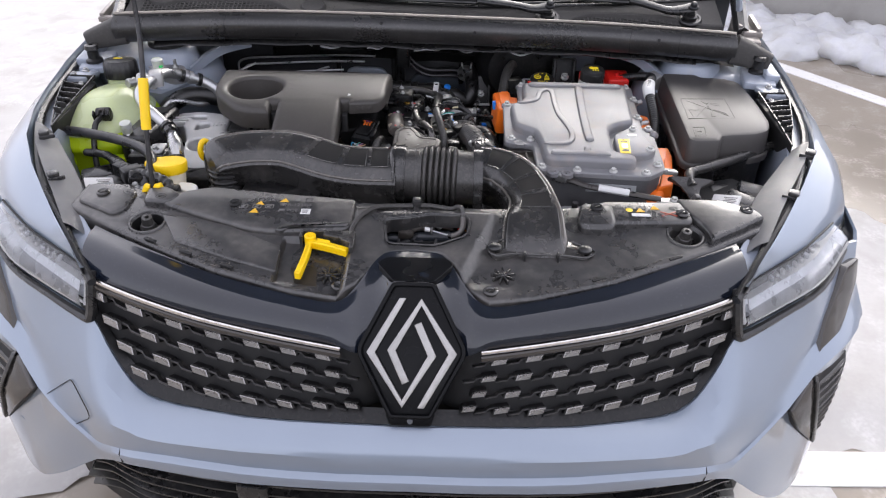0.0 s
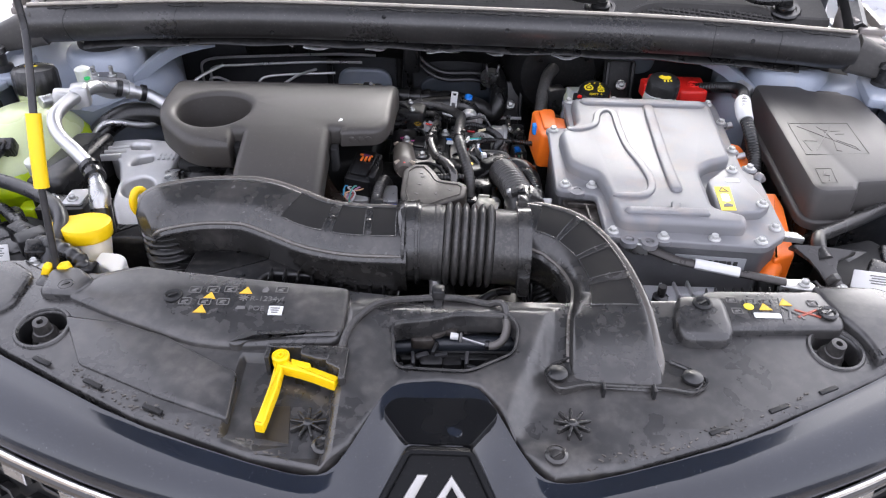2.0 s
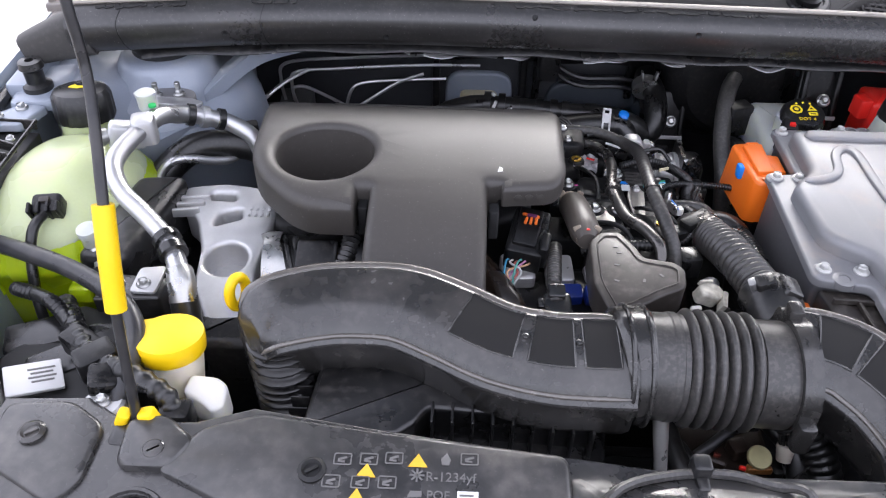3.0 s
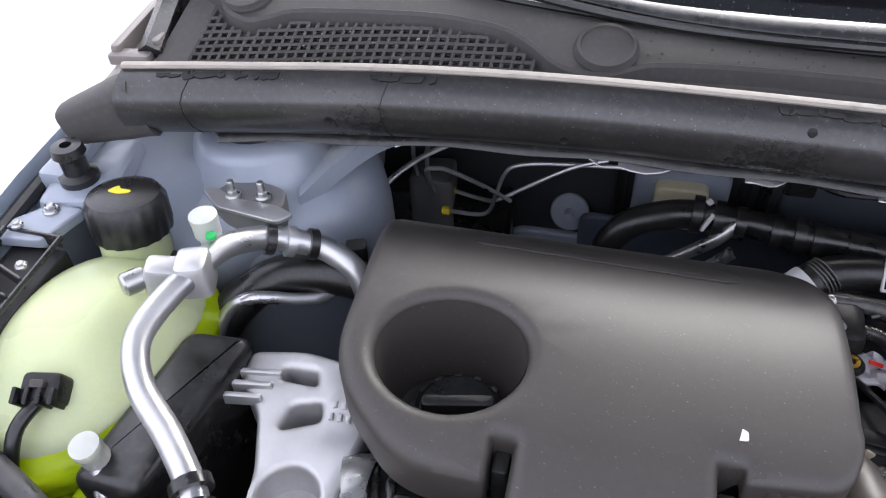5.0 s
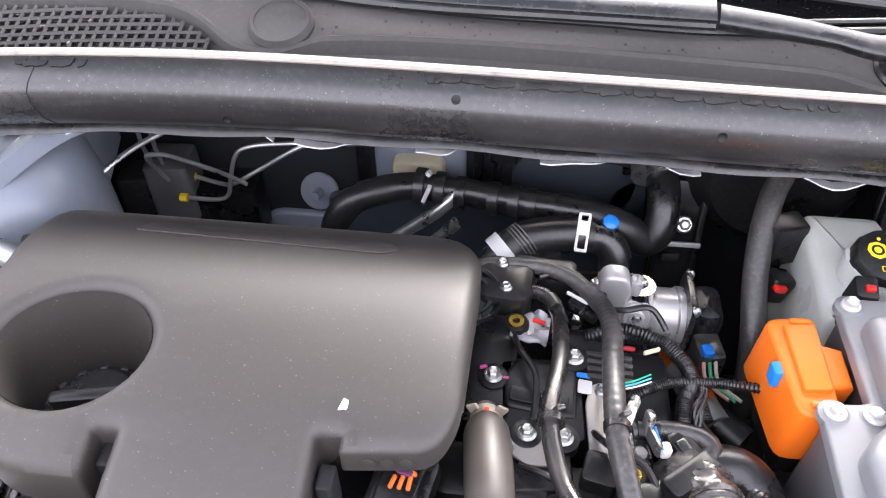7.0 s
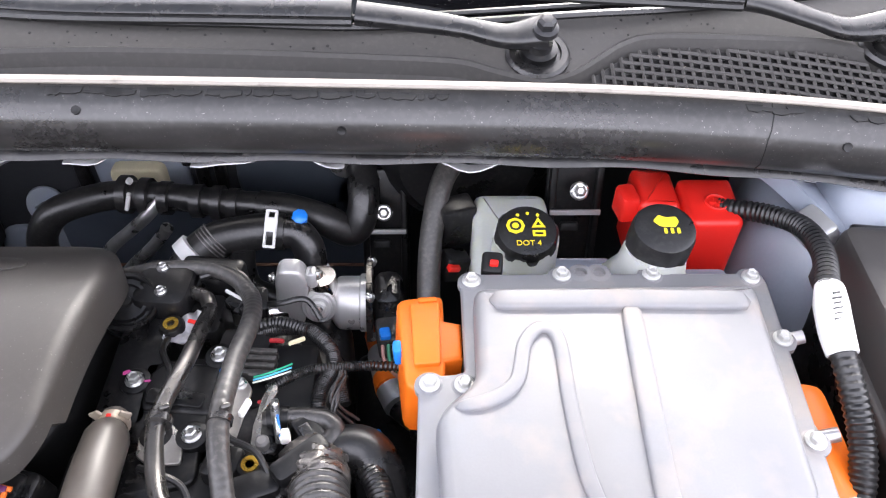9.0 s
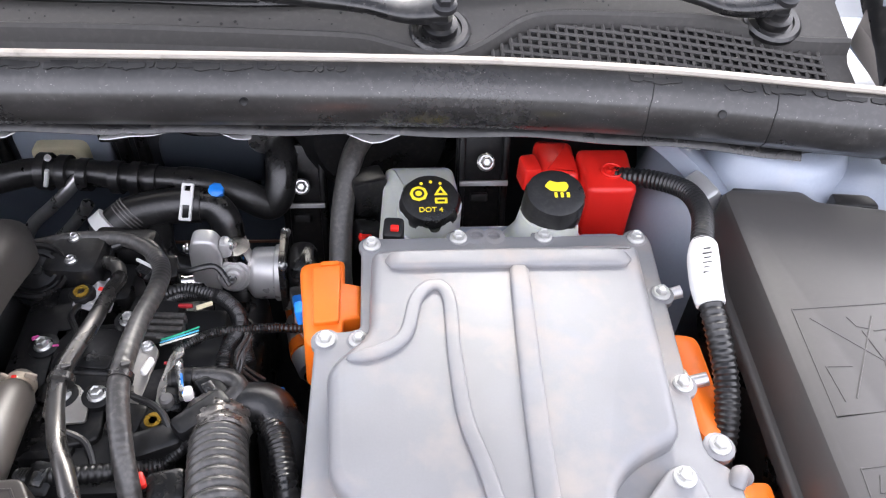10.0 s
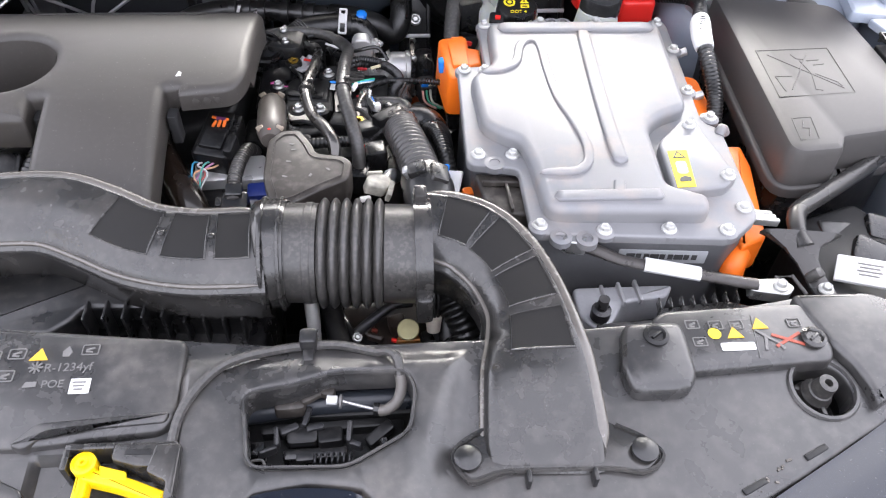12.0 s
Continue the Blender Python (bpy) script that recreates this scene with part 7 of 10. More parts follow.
sweep(b, [(-0.645, 1.67, 0.82), (-0.635, 1.70, 0.858), (-0.61, 1.713, 0.874), (-0.57, 1.735, 0.858), (-0.55, 1.75, 0.852), (-0.535, 1.78, 0.85), (-0.51, 1.80, 0.845)], 0.0065, 10, 7)
part("line", b, ALU, ac2)
ac3 = thing("service_line", (-0.64, 1.49, 0.76), "thin aluminium service line with a white valve cap", "pipe")
b = B()
sweep(b, [(-0.645, 1.505, 0.885), (-0.63, 1.48, 0.86), (-0.605, 1.45, 0.85), (-0.585, 1.40, 0.83), (-0.58, 1.36, 0.76)], 0.0065, 10, 6)
part("line", b, ALU, ac3)
b = B()
spin(b, [(0.008, -0.02), (0.008, 0.0), (0.0115, 0.002), (0.0115, 0.016), (0.0125, 0.018), (0.012, 0.026), (0.0, 0.028)], pose(-0.648, 1.512, 0.888, 8, 0, 0), 16)
part("valve_cap", b, FLUID, ac3, "grey-white valve cap")
b = B()
spin(b, [(0.0105, 0), (0.0105, 0.01), (0.0, 0.011)], aim((-0.637, 1.49, 0.87), (0.3, -0.6, -0.6)), 14)
part("seal", b, RUBBER, ac3)
b = B()
slab(b, rounded([(-0.625, 1.435), (-0.55, 1.44), (-0.548, 1.475), (-0.62, 1.48)], 0.004), 0.70, 0.872, 0.003)
plate = part("bracket", b, PLASTIC, ac3)
shared("bolt", BOLT, ac3, pose(-0.605, 1.463, 0.872))
shared("bolt", BOLT, ac3, pose(-0.572, 1.458, 0.876))
b = B()
slab(b, rounded([(-0.585, 1.445), (-0.555, 1.445), (-0.555, 1.49), (-0.585, 1.485)], 0.006), 0.873, 0.877, 0.001)
part("tab", b, CAST, ac3)
# thick black hose behind the pipes
bh = thing("heater_hose", (-0.56, 1.7, 0.76), "thick black rubber hose curving behind the pipes", "hose")
b = B()
sweep(b, [(-0.67, 1.65, 0.76), (-0.65, 1.70, 0.83), (-0.61, 1.745, 0.865), (-0.56, 1.765, 0.868), (-0.51, 1.775, 0.85), (-0.49, 1.78, 0.8)], 0.021, 16, 7)
part("hose", b, RUBBER, bh)
b = B()
box(b, (-0.53, 1.80, 0.872), (0.022, 0.018, 0.022), (0, 0, 20), 0.003)
part("hose_clip", b, DARK, bh)
# bolted plate on the tower
tp = thing("pipe_bracket", (-0.65, 1.83, 0.82), "small grey steel bracket with two studs on the strut tower", "bracket")
b = B()
slab(b, rounded([(-0.692, 1.805), (-0.672, 1.79), (-0.635, 1.785), (-0.605, 1.80), (-0.612, 1.83), (-0.64, 1.838), (-0.68, 1.832)], 0.012), 0.82, 0.918, 0.003)
part("plate", b, SHEET, tp)
b = B()
slab(b, rounded([(-0.70, 1.81), (-0.672, 1.785), (-0.60, 1.775), (-0.588, 1.79), (-0.61, 1.80), (-0.66, 1.802), (-0.685, 1.815)], 0.005), 0.918, 0.922, 0.001)
part("tab", b, CAST, tp)
for x, y in ((-0.662, 1.806), (-0.63, 1.81)):
    shared("bolt", BOLT, tp, pose(x, y, 0.921))
    b = B()
    spin(b, [(0.004, 0), (0.004, 0.014), (0.003, 0.015)], pose(x, y, 0.926), 10)
    part("stud", b, STEEL, tp)

# ---- inverter ----
inv = thing("inverter", (0.35, 1.56, 0.70), "silver ribbed inverter case with orange high-voltage plugs", "inverter")
FL = rounded([(0.222, 1.785), (0.222, 1.675), (0.184, 1.672), (0.18, 1.472), (0.24, 1.462), (0.241, 1.356), (0.462, 1.339), (0.502, 1.372), (0.508, 1.53), (0.488, 1.545), (0.504, 1.785)], [0.015, 0.006, 0.012, 0.012, 0.008, 0.01, 0.012, 0.015, 0.012, 0.01, 0.015], 5)
b = B()
slab(b, FL, 0.898, 0.909, 0.003)
part("flange", b, SHEET, inv)
b = B()
slab(b, inset(FL, 0.006), 0.68, 0.899, 0.003)
part("case", b, material("dark_grey_cast", (0.13, 0.13, 0.135), 0.5, 0.4, 0.2, 20, 200, 0.2), inv, "dark cast lower case")
TOP = rounded([(0.232, 1.752), (0.481, 1.755), (0.466, 1.552), (0.426, 1.534), (0.405, 1.512), (0.401, 1.41), (0.444, 1.392), (0.439, 1.364), (0.258, 1.372), (0.252, 1.46), (0.244, 1.495), (0.224, 1.506), (0.202, 1.527), (0.197, 1.62), (0.208, 1.636), (0.23, 1.656)], [0.012, 0.012, 0.012, 0.02, 0.02, 0.012, 0.01, 0.02, 0.02, 0.02, 0.015, 0.02, 0.02, 0.015, 0.015, 0.02], 6)
b = B()
slab(b, TOP, 0.905, 0.93, 0.01, steps=4)
lid = part("lid", b, SHEET, inv, "pressed silver lid with raised ribs", sharp=50)


def rib(pts, w, h=0.0045, n=6, name="rib"):
    """A rounded raised rib pressed in the lid."""
    b = B()
    line = smooth_line([(p[0], p[1], 0.929) for p in pts], n) if n > 1 else [Vector((p[0], p[1], 0.929)) for p in pts]
    h *= 1.25
    sweep(b, line, lambda f: h * math.sqrt(max(0.02, 1 - max(0, 1 - 14 * min(f, 1 - f)) ** 2)), 24, 1, wide=w / h / 2, square=4.5)
    return part(name, b, SHEET, lid, sharp=60)


rib([(0.244, 1.734), (0.3, 1.734), (0.355, 1.734), (0.41, 1.733), (0.469, 1.732)], 0.021, 0.005)
rib([(0.364, 1.734), (0.358, 1.61), (0.3555, 1.533), (0.355, 1.478), (0.356, 1.443)], 0.018, 0.005)
rib([(0.212, 1.629), (0.238, 1.634), (0.26, 1.651), (0.27, 1.688), (0.285, 1.704), (0.298, 1.691), (0.299, 1.631), (0.303, 1.571), (0.315, 1.523), (0.3215, 1.48), (0.318, 1.45), (0.306, 1.434), (0.289, 1.43), (0.258, 1.431)], 0.012, 0.004)
rib([(0.268, 1.39), (0.31, 1.39), (0.35, 1.39), (0.392, 1.389)], 0.016, 0.0045)
rib([(0.342, 1.388), (0.343, 1.398), (0.346, 1.412)], 0.013, 0.0045)
b = B()
slab(b, rounded([(0.413, 1.489), (0.452, 1.531), (0.47, 1.531), (0.488, 1.44), (0.492, 1.428), (0.472, 1.408), (0.409, 1.399)], 0.008), 0.905, 0.9235, 0.004)
part("side_plate", b, SHEET, inv)
b = B()
slab(b, rect(0.022, 0.011, 0.004), 0, 0.002, 0.0008, m=pose(0.452, 1.492, 0.9225), steps=1)
part("plate_slot", b, CAST, inv)
b = B()
slab(b, [(0.4185, 1.471), (0.4425, 1.472), (0.4355, 1.408), (0.4135, 1.407)], 0.9238, 0.9245, 0.0002, steps=1)
lab = part("warning_label", b, material("yellow_label", (0.85, 0.62, 0.02), 0.45, 0, 0.03), inv, "yellow warning label")
b = B()
slab(b, [(0.4215, 1.457), (0.4375, 1.457), (0.4295, 1.4705)], 0.9246, 0.925, 0.0001, holes=[[(0.4245, 1.459), (0.4345, 1.459), (0.4295, 1.467)]], steps=1)
part("label_mark", b, INK, lab)
b = B()
slab(b, rounded([(0.419, 1.416), (0.433, 1.417), (0.434, 1.423), (0.427, 1.426), (0.42, 1.422)], 0.001), 0.9246, 0.925, 0.0001, steps=1)
part("label_mark", b, INK, lab)
b = B()
slab(b, rounded([(0.4205, 1.43), (0.433, 1.43), (0.435, 1.451), (0.4225, 1.451)], 0.004), 0.9246, 0.925, 0.0001, steps=1)
part("label_bar", b, LABEL, lab)
for x, y in ((0.232, 1.775), (0.193, 1.664), (0.221, 1.663), (0.195, 1.488), (0.236, 1.486), (0.315, 1.782), (0.398, 1.782), (0.489, 1.778), (0.495, 1.707), (0.487, 1.609), (0.50, 1.552), (0.251, 1.367), (0.321, 1.357), (0.393, 1.356), (0.458, 1.352), (0.488, 1.386), (0.459, 1.52), (0.478, 1.425)):
    b = B()
    spin(b, [(0.0125, -0.003), (0.0125, 0.003), (0.01, 0.0045)], pose(x, y, 0.905), 16)
    part("boss", b, SHEET, inv)
    shared("bolt", BOLT_PALE, inv, pose(x, y, 0.9235 if (x, y) in ((0.459, 1.52), (0.478, 1.425)) else 0.909))
for x, y, r in ((0.333, 1.785, 0.011), (0.35, 1.785, 0.011), (0.272, 1.35, 0.012), (0.3, 1.346, 0.012), (0.213, 1.473, 0.012)):
    b = B()
    spin(b, [(r, -0.004), (r, 0.004), (r * 0.55, 0.005), (r * 0.5, 0.001)], pose(x, y, 0.905), 18)
    part("lug", b, SHEET, inv)
for y, z in ((1.715, 0.895), (1.625, 0.885)):
    b = B()
    spin(b, [(0.012, 0), (0.012, 0.004), (0.006, 0.006), (0.006, 0.02), (0.0, 0.021)], aim((0.50, y, z), (1, 0, 0.4)), 18)
    part("side_stud", b, CAST, inv)
b = B()
sweep(b, [(0.503, 1.52, 0.905), (0.508, 1.528, 0.91), (0.514, 1.528, 0.902)], 0.007, 12, 4)
part("lug", b, SHEET, inv)
b = B()
for k in range(3):
    box(b, (0.51, 1.372 + 0.009 * k, 0.902 - 0.003 * k), (0.034, 0.006, 0.009), (0, 4, -4), 0.002)
part("earth_terminal", b, STEEL, inv)
# orange plugs
b = B()
slab(b, rounded([(0.163, 1.767), (0.206, 1.771), (0.207, 1.742), (0.222, 1.738), (0.222, 1.70), (0.207, 1.697), (0.206, 1.669), (0.174, 1.668)], [0.012, 0.006, 0.0, 0.0, 0.0, 0.0, 0.006, 0.012], 3), 0.832, 0.895, 0.004)
bend(b, lambda x, y, z: (x - (0.897 - z) * 0.05, y, z))
plug = part("high_voltage_plug", b, ORANGE, inv, "orange high-voltage plug")
b = B()
slab(b, rounded([(0.176, 1.757), (0.203, 1.760), (0.203, 1.692), (0.180, 1.690)], 0.003), 0.893, 0.900, 0.002)
part("plug_face", b, ORANGE, plug)
b = B()
slab(b, rounded([(0.172, 1.735), (0.200, 1.735), (0.200, 1.675), (0.176, 1.674)], 0.006), 0.80, 0.833, 0.003)
part("plug_neck", b, PLASTIC, plug)
for y in (1.679, 1.764):
    b = B()
    box(b, (0.192, y, 0.893), (0.018, 0.006, 0.010), (0, 0, 3), 0.002)
    part("plug_rib", b, ORANGE, plug)
b = B()
box(b, (0.166, 1.715, 0.884), (0.008, 0.014, 0.018), (0, -4, 4), 0.002)
part("plug_lock", b, BLUE, plug, "blue locking tab")
b = B()
box(b, (0.508, 1.625, 0.862), (0.035, 0.11, 0.05), (0, 12, 0), 0.008)
part("high_voltage_plug", b, ORANGE, inv, "orange high-voltage plug")
b = B()
slab(b, rounded([(0.49, 1.36), (0.525, 1.375), (0.55, 1.5), (0.55, 1.54), (0.505, 1.542)], 0.006), 0.822, 0.872, 0.005)
big = part("high_voltage_plug", b, ORANGE, inv, "large orange plug housing")
b = B()
slab(b, rounded([(0.495, 1.37), (0.52, 1.38), (0.545, 1.5), (0.545, 1.535), (0.508, 1.538)], 0.006), 0.70, 0.822, 0.004)
part("plug_base", b, PLASTIC, big)
b = B()
sweep(b, [(0.50, 1.375, 0.845), (0.487, 1.357, 0.842), (0.483, 1.348, 0.83), (0.486, 1.335, 0.79), (0.50, 1.32, 0.70)], 0.0125, 14, 5)
lead = part("plug_boot", b, RUBBER, inv, "black cable boot")
b = B()
sweep(b, [(0.496, 1.37, 0.85), (0.4865, 1.358, 0.848), (0.4835, 1.351, 0.838)], 0.0145, 14, 4)
part("orange_sleeve", b, ORANGE, lead)
b = B()
slab(b, rect(0.1, 0.02, 0.001), 0, 0.0008, 0.0002, m=pose(0.392, 1.3484, 0.874, 90, 0, -4.4), steps=1)
il = part("type_label", b, material("greyed_label", (0.36, 0.37, 0.38), 0.5, 0, 0.06), inv)
for k in range(9):
    b = B()
    slab(b, rect(0.006 if k % 3 else 0.01, 0.008, 0.0005), 0.0009, 0.0014, 0.0001, m=pose(0.356 + 0.009 * k, 1.3484 - 0.077 * (0.009 * k - 0.036), 0.874, 90, 0, -4.4), steps=1)
    part("print_bar", b, INK, il)
b = B()
slab(b, rounded([(0.19, 1.475), (0.255, 1.47), (0.25, 1.40), (0.2, 1.41)], 0.006), 0.76, 0.892, 0.004)
box(b, (0.222, 1.45, 0.897), (0.05, 0.004, 0.006), (0, 0, -4), 0.001)
box(b, (0.226, 1.43, 0.896), (0.004, 0.05, 0.006), (0, 0, 3), 0.001)
part("front_tab", b, BROWN_FLAP, inv, "brown-grey metal bracket")
b = B()
slab(b, rounded([(0.292, 1.335), (0.292, 1.295), (0.312, 1.27), (0.33, 1.285), (0.345, 1.31), (0.40, 1.318), (0.41, 1.335)], 0.008), 0.80, 0.84, 0.004)
foot = part("mount_foot", b, material("dull_cast", (0.42, 0.42, 0.43), 0.5, 0.3, 0.2, 20, 260, 0.25), inv, "cast grey mounting foot")
for k in range(3):
    b = B()
    box(b, (0.325 + 0.02 * k, 1.318 + 0.003 * k, 0.842), (0.004, 0.03, 0.008), (0, 0, 4), 0.001)
    part("foot_web", b, CAST, foot)
b = B()
spin(b, [(0.011, 0), (0.011, 0.012), (0.006, 0.014), (0.006, 0.03)], pose(0.313, 1.288, 0.846), 12)
part("foot_stud", b, BLACK_STEEL, inv)

ledge = thing("carrier_ledge", (0.4, 1.27, 0.80), "black ribbed plastic ledge behind the carrier cover", "bracket")
b = B()
slab(b, rounded([(0.30, 1.243), (0.30, 1.262), (0.365, 1.266), (0.372, 1.28), (0.45, 1.287), (0.476, 1.279), (0.48, 1.25)], 0.004), 0.80, 0.868, 0.003)
part("shelf", b, PLASTIC_DUSTY, ledge)
for k in range(8):
    b = B()
    x = 0.372 + 0.0125 * k
    box(b, (x, 1.2815 + 0.0009 * k, 0.870), (0.0022, 0.014, 0.010), (0, 0, -6), 0.0006)
    part("shelf_rib", b, PLASTIC_DUSTY, ledge)
# earth strap to the carrier
strap = thing("earth_strap", (0.42, 1.31, 0.86), "braided earth strap in grey sleeve with a white label", "strap")
SP = [(0.283, 1.356, 0.893), (0.31, 1.345, 0.892), (0.34, 1.33, 0.889), (0.39, 1.316, 0.888), (0.44, 1.303, 0.886), (0.48, 1.294, 0.884)]
b = B()
sweep(b, SP, [0.005, 0.006, 0.0055, 0.0055, 0.0055, 0.006], 12, 6, wide=1.3)
part("sleeve", b, material("grey_braid", (0.06, 0.055, 0.052), 0.35, 0.4, 0.3, 80, 900, 0.4), strap)
b = B()
sweep(b, [Vector((0.362, 1.3235, 0.8895)), Vector((0.39, 1.316, 0.889)), Vector((0.42, 1.3085, 0.8877))], 0.0068, 12, 4, wide=1.35)
part("label", b, LABEL, strap, "white wrap label")
b = B()
slab(b, rounded([(0.47, 1.287), (0.51, 1.278), (0.522, 1.29), (0.51, 1.303), (0.475, 1.303)], 0.006), 0.87, 0.884, 0.002)
part("eyelet", b, STEEL, strap)
shared("bolt", BOLT_PALE, strap, pose(0.505, 1.291, 0.884))
b = B()
slab(b, rounded([(0.265, 1.365), (0.275, 1.345), (0.3, 1.34), (0.305, 1.36)], 0.006), 0.888, 0.906, 0.002)
part("eyelet", b, STEEL, strap)

# ---- fuse box ----
fuse = thing("fuse_box", (0.66, 1.63, 0.62), "large black plastic fuse box lid with embossed symbols", "fuse box")
L = rounded([(0.568, 1.456), (0.628, 1.462), (0.64, 1.484), (0.712, 1.496), (0.744, 1.512), (0.762, 1.551), (0.766, 1.65), (0.758, 1.786), (0.674, 1.802), (0.664, 1.818), (0.586, 1.822), (0.577, 1.64)], [0.02, 0.004, 0.004, 0.01, 0.012, 0.02, 0.05, 0.025, 0.006, 0.006, 0.012, 0.02], 5)
b = B()
slab(b, inset(L, -0.004), 0.62, 0.868, 0.006)
part("case", b, PLASTIC, fuse)
b = B()
slab(b, inset(L, -0.013), 0.866, 0.881, 0.004)
part("rim", b, FUSE, fuse)
b = B()
slab(b, inset(L, -0.003), 0.88, 0.934, 0.009, steps=2)
bend(b, lambda x, y, z: (x + (0.934 - z) * (x - 0.665) * 0.5, y + (0.934 - z) * (y - 1.64) * 0.4, z))
lid2 = part("lid", b, FUSE, fuse, sharp=28)
b = B()
sq = [Vector(q) for q in ((0.593, 1.665), (0.696, 1.67), (0.691, 1.568), (0.587, 1.559))]
sweep(b, [(*q, 0.934) for q in sq + sq[:1]], 0.0009, 6, 1)
part("embossed_frame", b, FUSE, lid2)
for line in (((0.605, 1.655), (0.681, 1.577)), ((0.6, 1.572), (0.598, 1.605), (0.62, 1.605)), ((0.638, 1.655), (0.642, 1.645), (0.652, 1.642)), ((0.645, 1.64), (0.65, 1.61), (0.642, 1.575), (0.65, 1.573)), ((0.655, 1.64), (0.672, 1.642)), ((0.66, 1.63), (0.675, 1.632)), ((0.61, 1.575), (0.66, 1.655)), ((0.655, 1.61), (0.678, 1.59), (0.68, 1.582))):
    b = B()
    sweep(b, [(*q, 0.934) for q in line], 0.0008, 6, 1)
    part("embossed_line", b, FUSE, lid2)
b = B()
sq = [Vector(q) for q in ((0.586, 1.516), (0.611, 1.518), (0.605, 1.476), (0.581, 1.474))]
sweep(b, [(*q, 0.934) for q in sq + sq[:1]], 0.0008, 6, 1)
part("embossed_frame", b, FUSE, lid2)
b = B()
sweep(b, [(0.598, 1.51, 0.934), (0.592, 1.497, 0.934), (0.601, 1.496, 0.934), (0.595, 1.482, 0.934)], 0.0008, 6, 1)
part("embossed_line", b, FUSE, lid2)
b = B()
box(b, (0.69, 1.484, 0.874), (0.03, 0.014, 0.016), (0, 0, 8), 0.003)
part("lid_latch", b, PLASTIC, fuse)
for x, w in ((0.63, 0.06), (0.725, 0.045)):
    b = B()
    box(b, (x, 1.825 - (x - 0.63) * 0.1, 0.915), (w, 0.02, 0.014), (0, 0, -6), 0.003)
    part("lid_hinge", b, PLASTIC, fuse)

# ---- reservoirs, terminal cover and brackets behind the inverter ----
def ribbed_cap(name, m, r, h, mat, parent, label, notch=6):
    b = B()
    k = 72
    prof = ((r * 0.98, 0), (r, 0.004), (r * 0.985, h * 0.75), (r * 0.92, h * 0.95), (r * 0.75, h), (0.0001, h * 1.02))
    loft(b, [[m @ Vector((q * (1 + (0.035 if i % notch < notch // 2 and z < h * 0.9 else 0)) * math.cos(2 * math.pi * i / k), q * (1 + (0.035 if i % notch < notch // 2 and z < h * 0.9 else 0)) * math.sin(2 * math.pi * i / k), z)) for i in range(k)] for q, z in prof])
    return part(name, b, mat, parent, label)


def printed(poly, m, parent, mat=YPRINT, holes=(), name="printed_mark"):
    b = B()
    slab(b, poly, 0, 0.0008, 0.0002, holes=holes, m=m, steps=1)
    return part(name, b, mat, parent)


brake = thing("brake_fluid_reservoir", (0.285, 1.88, 0.80), "milky white brake fluid reservoir with a black cap", "reservoir")
b = B()
slab(b, rounded([(0.235, 1.80), (0.32, 1.80), (0.33, 1.90), (0.325, 1.955), (0.245, 1.955)], 0.012), 0.70, 0.86, 0.012)
part("reservoir", b, FLUID, brake)
b = B()
spin(b, [(0.034, 0), (0.034, 0.04), (0.03, 0.042)], pose(0.292, 1.858, 0.845), 24)
part("neck", b, FLUID, brake)
BC = pose(0.292, 1.857, 0.878, 12, 0, 0)
cap = ribbed_cap("cap", BC, 0.0315, 0.022, RUBBER, brake, "black notched cap with yellow symbols", 9)
printed([Vector(p) for p in circle(0.0095, 8, (-0.012, 0.004))], BC @ pose(0, 0, 0.0226), cap)
printed(circle(0.006, 16, (-0.012, 0.004)), BC @ pose(0, 0, 0.0229), cap, RUBBER, [circle(0.0035, 12, (-0.012, 0.004))])
printed([(0.004, 0.002), (0.018, 0.002), (0.011, 0.014)], BC @ pose(0, 0, 0.0226), cap, YPRINT, [[(0.008, 0.0045), (0.014, 0.0045), (0.011, 0.0095)]])
printed(rect(0.013, 0.007, 0.001, (0.011, -0.005)), BC @ pose(0, 0, 0.0226), cap, YPRINT, [rect(0.008, 0.003, 0.0005, (0.011, -0.005))])
for k in (-1, 0, 1):
    printed(circle(0.0018, 8, (0.001 + 0.01 * k, 0.019 - 0.002 * abs(k))), BC @ pose(0, 0, 0.0226), cap)
words("DOT 4", *(BC @ Vector((0.0, -0.0165, 0.0228))), 0.0085, YPRINT, cap, (12, 0, 0))
b = B()
box(b, (0.253, 1.802, 0.895), (0.02, 0.024, 0.03), (10, 0, -6), 0.003)
box(b, (0.252, 1.806, 0.87), (0.014, 0.02, 0.03), (10, 0, -6), 0.003)
sensor = part("level_sensor", b, DARK, brake)
b = B()
box(b, (0.254, 1.796, 0.911), (0.008, 0.006, 0.004), (10, 0, -6), 0.001)
part("sensor_lock", b, RED, sensor)

aux = thing("inverter_coolant_reservoir", (0.41, 1.81, 0.80), "small milky coolant bottle with a black cap", "reservoir")
b = B()
spin(b, [(0.05, -0.14), (0.05, -0.06), (0.034, -0.03), (0.029, 0.0), (0.0, 0.001)], pose(0.408, 1.812, 0.915), 24)
part("bottle", b, FLUID, aux)
AC = pose(0.411, 1.818, 0.908, 10, 0, 0)
cap = ribbed_cap("cap", AC, 0.0305, 0.034, RUBBER, aux, "black screw cap with a yellow hand symbol", 18)
printed(rounded([(-0.012, 0.004), (-0.006, 0.011), (0.0, 0.008), (0.01, 0.009), (0.012, 0.003), (0.008, -0.003), (-0.006, -0.002)], 0.002), AC @ pose(0.001, 0.002, 0.0348), cap)
for k in range(3):
    printed(rect(0.003, 0.006, 0.001, (-0.002 + 0.006 * k, -0.007)), AC @ pose(0.001, 0.002, 0.0348), cap)

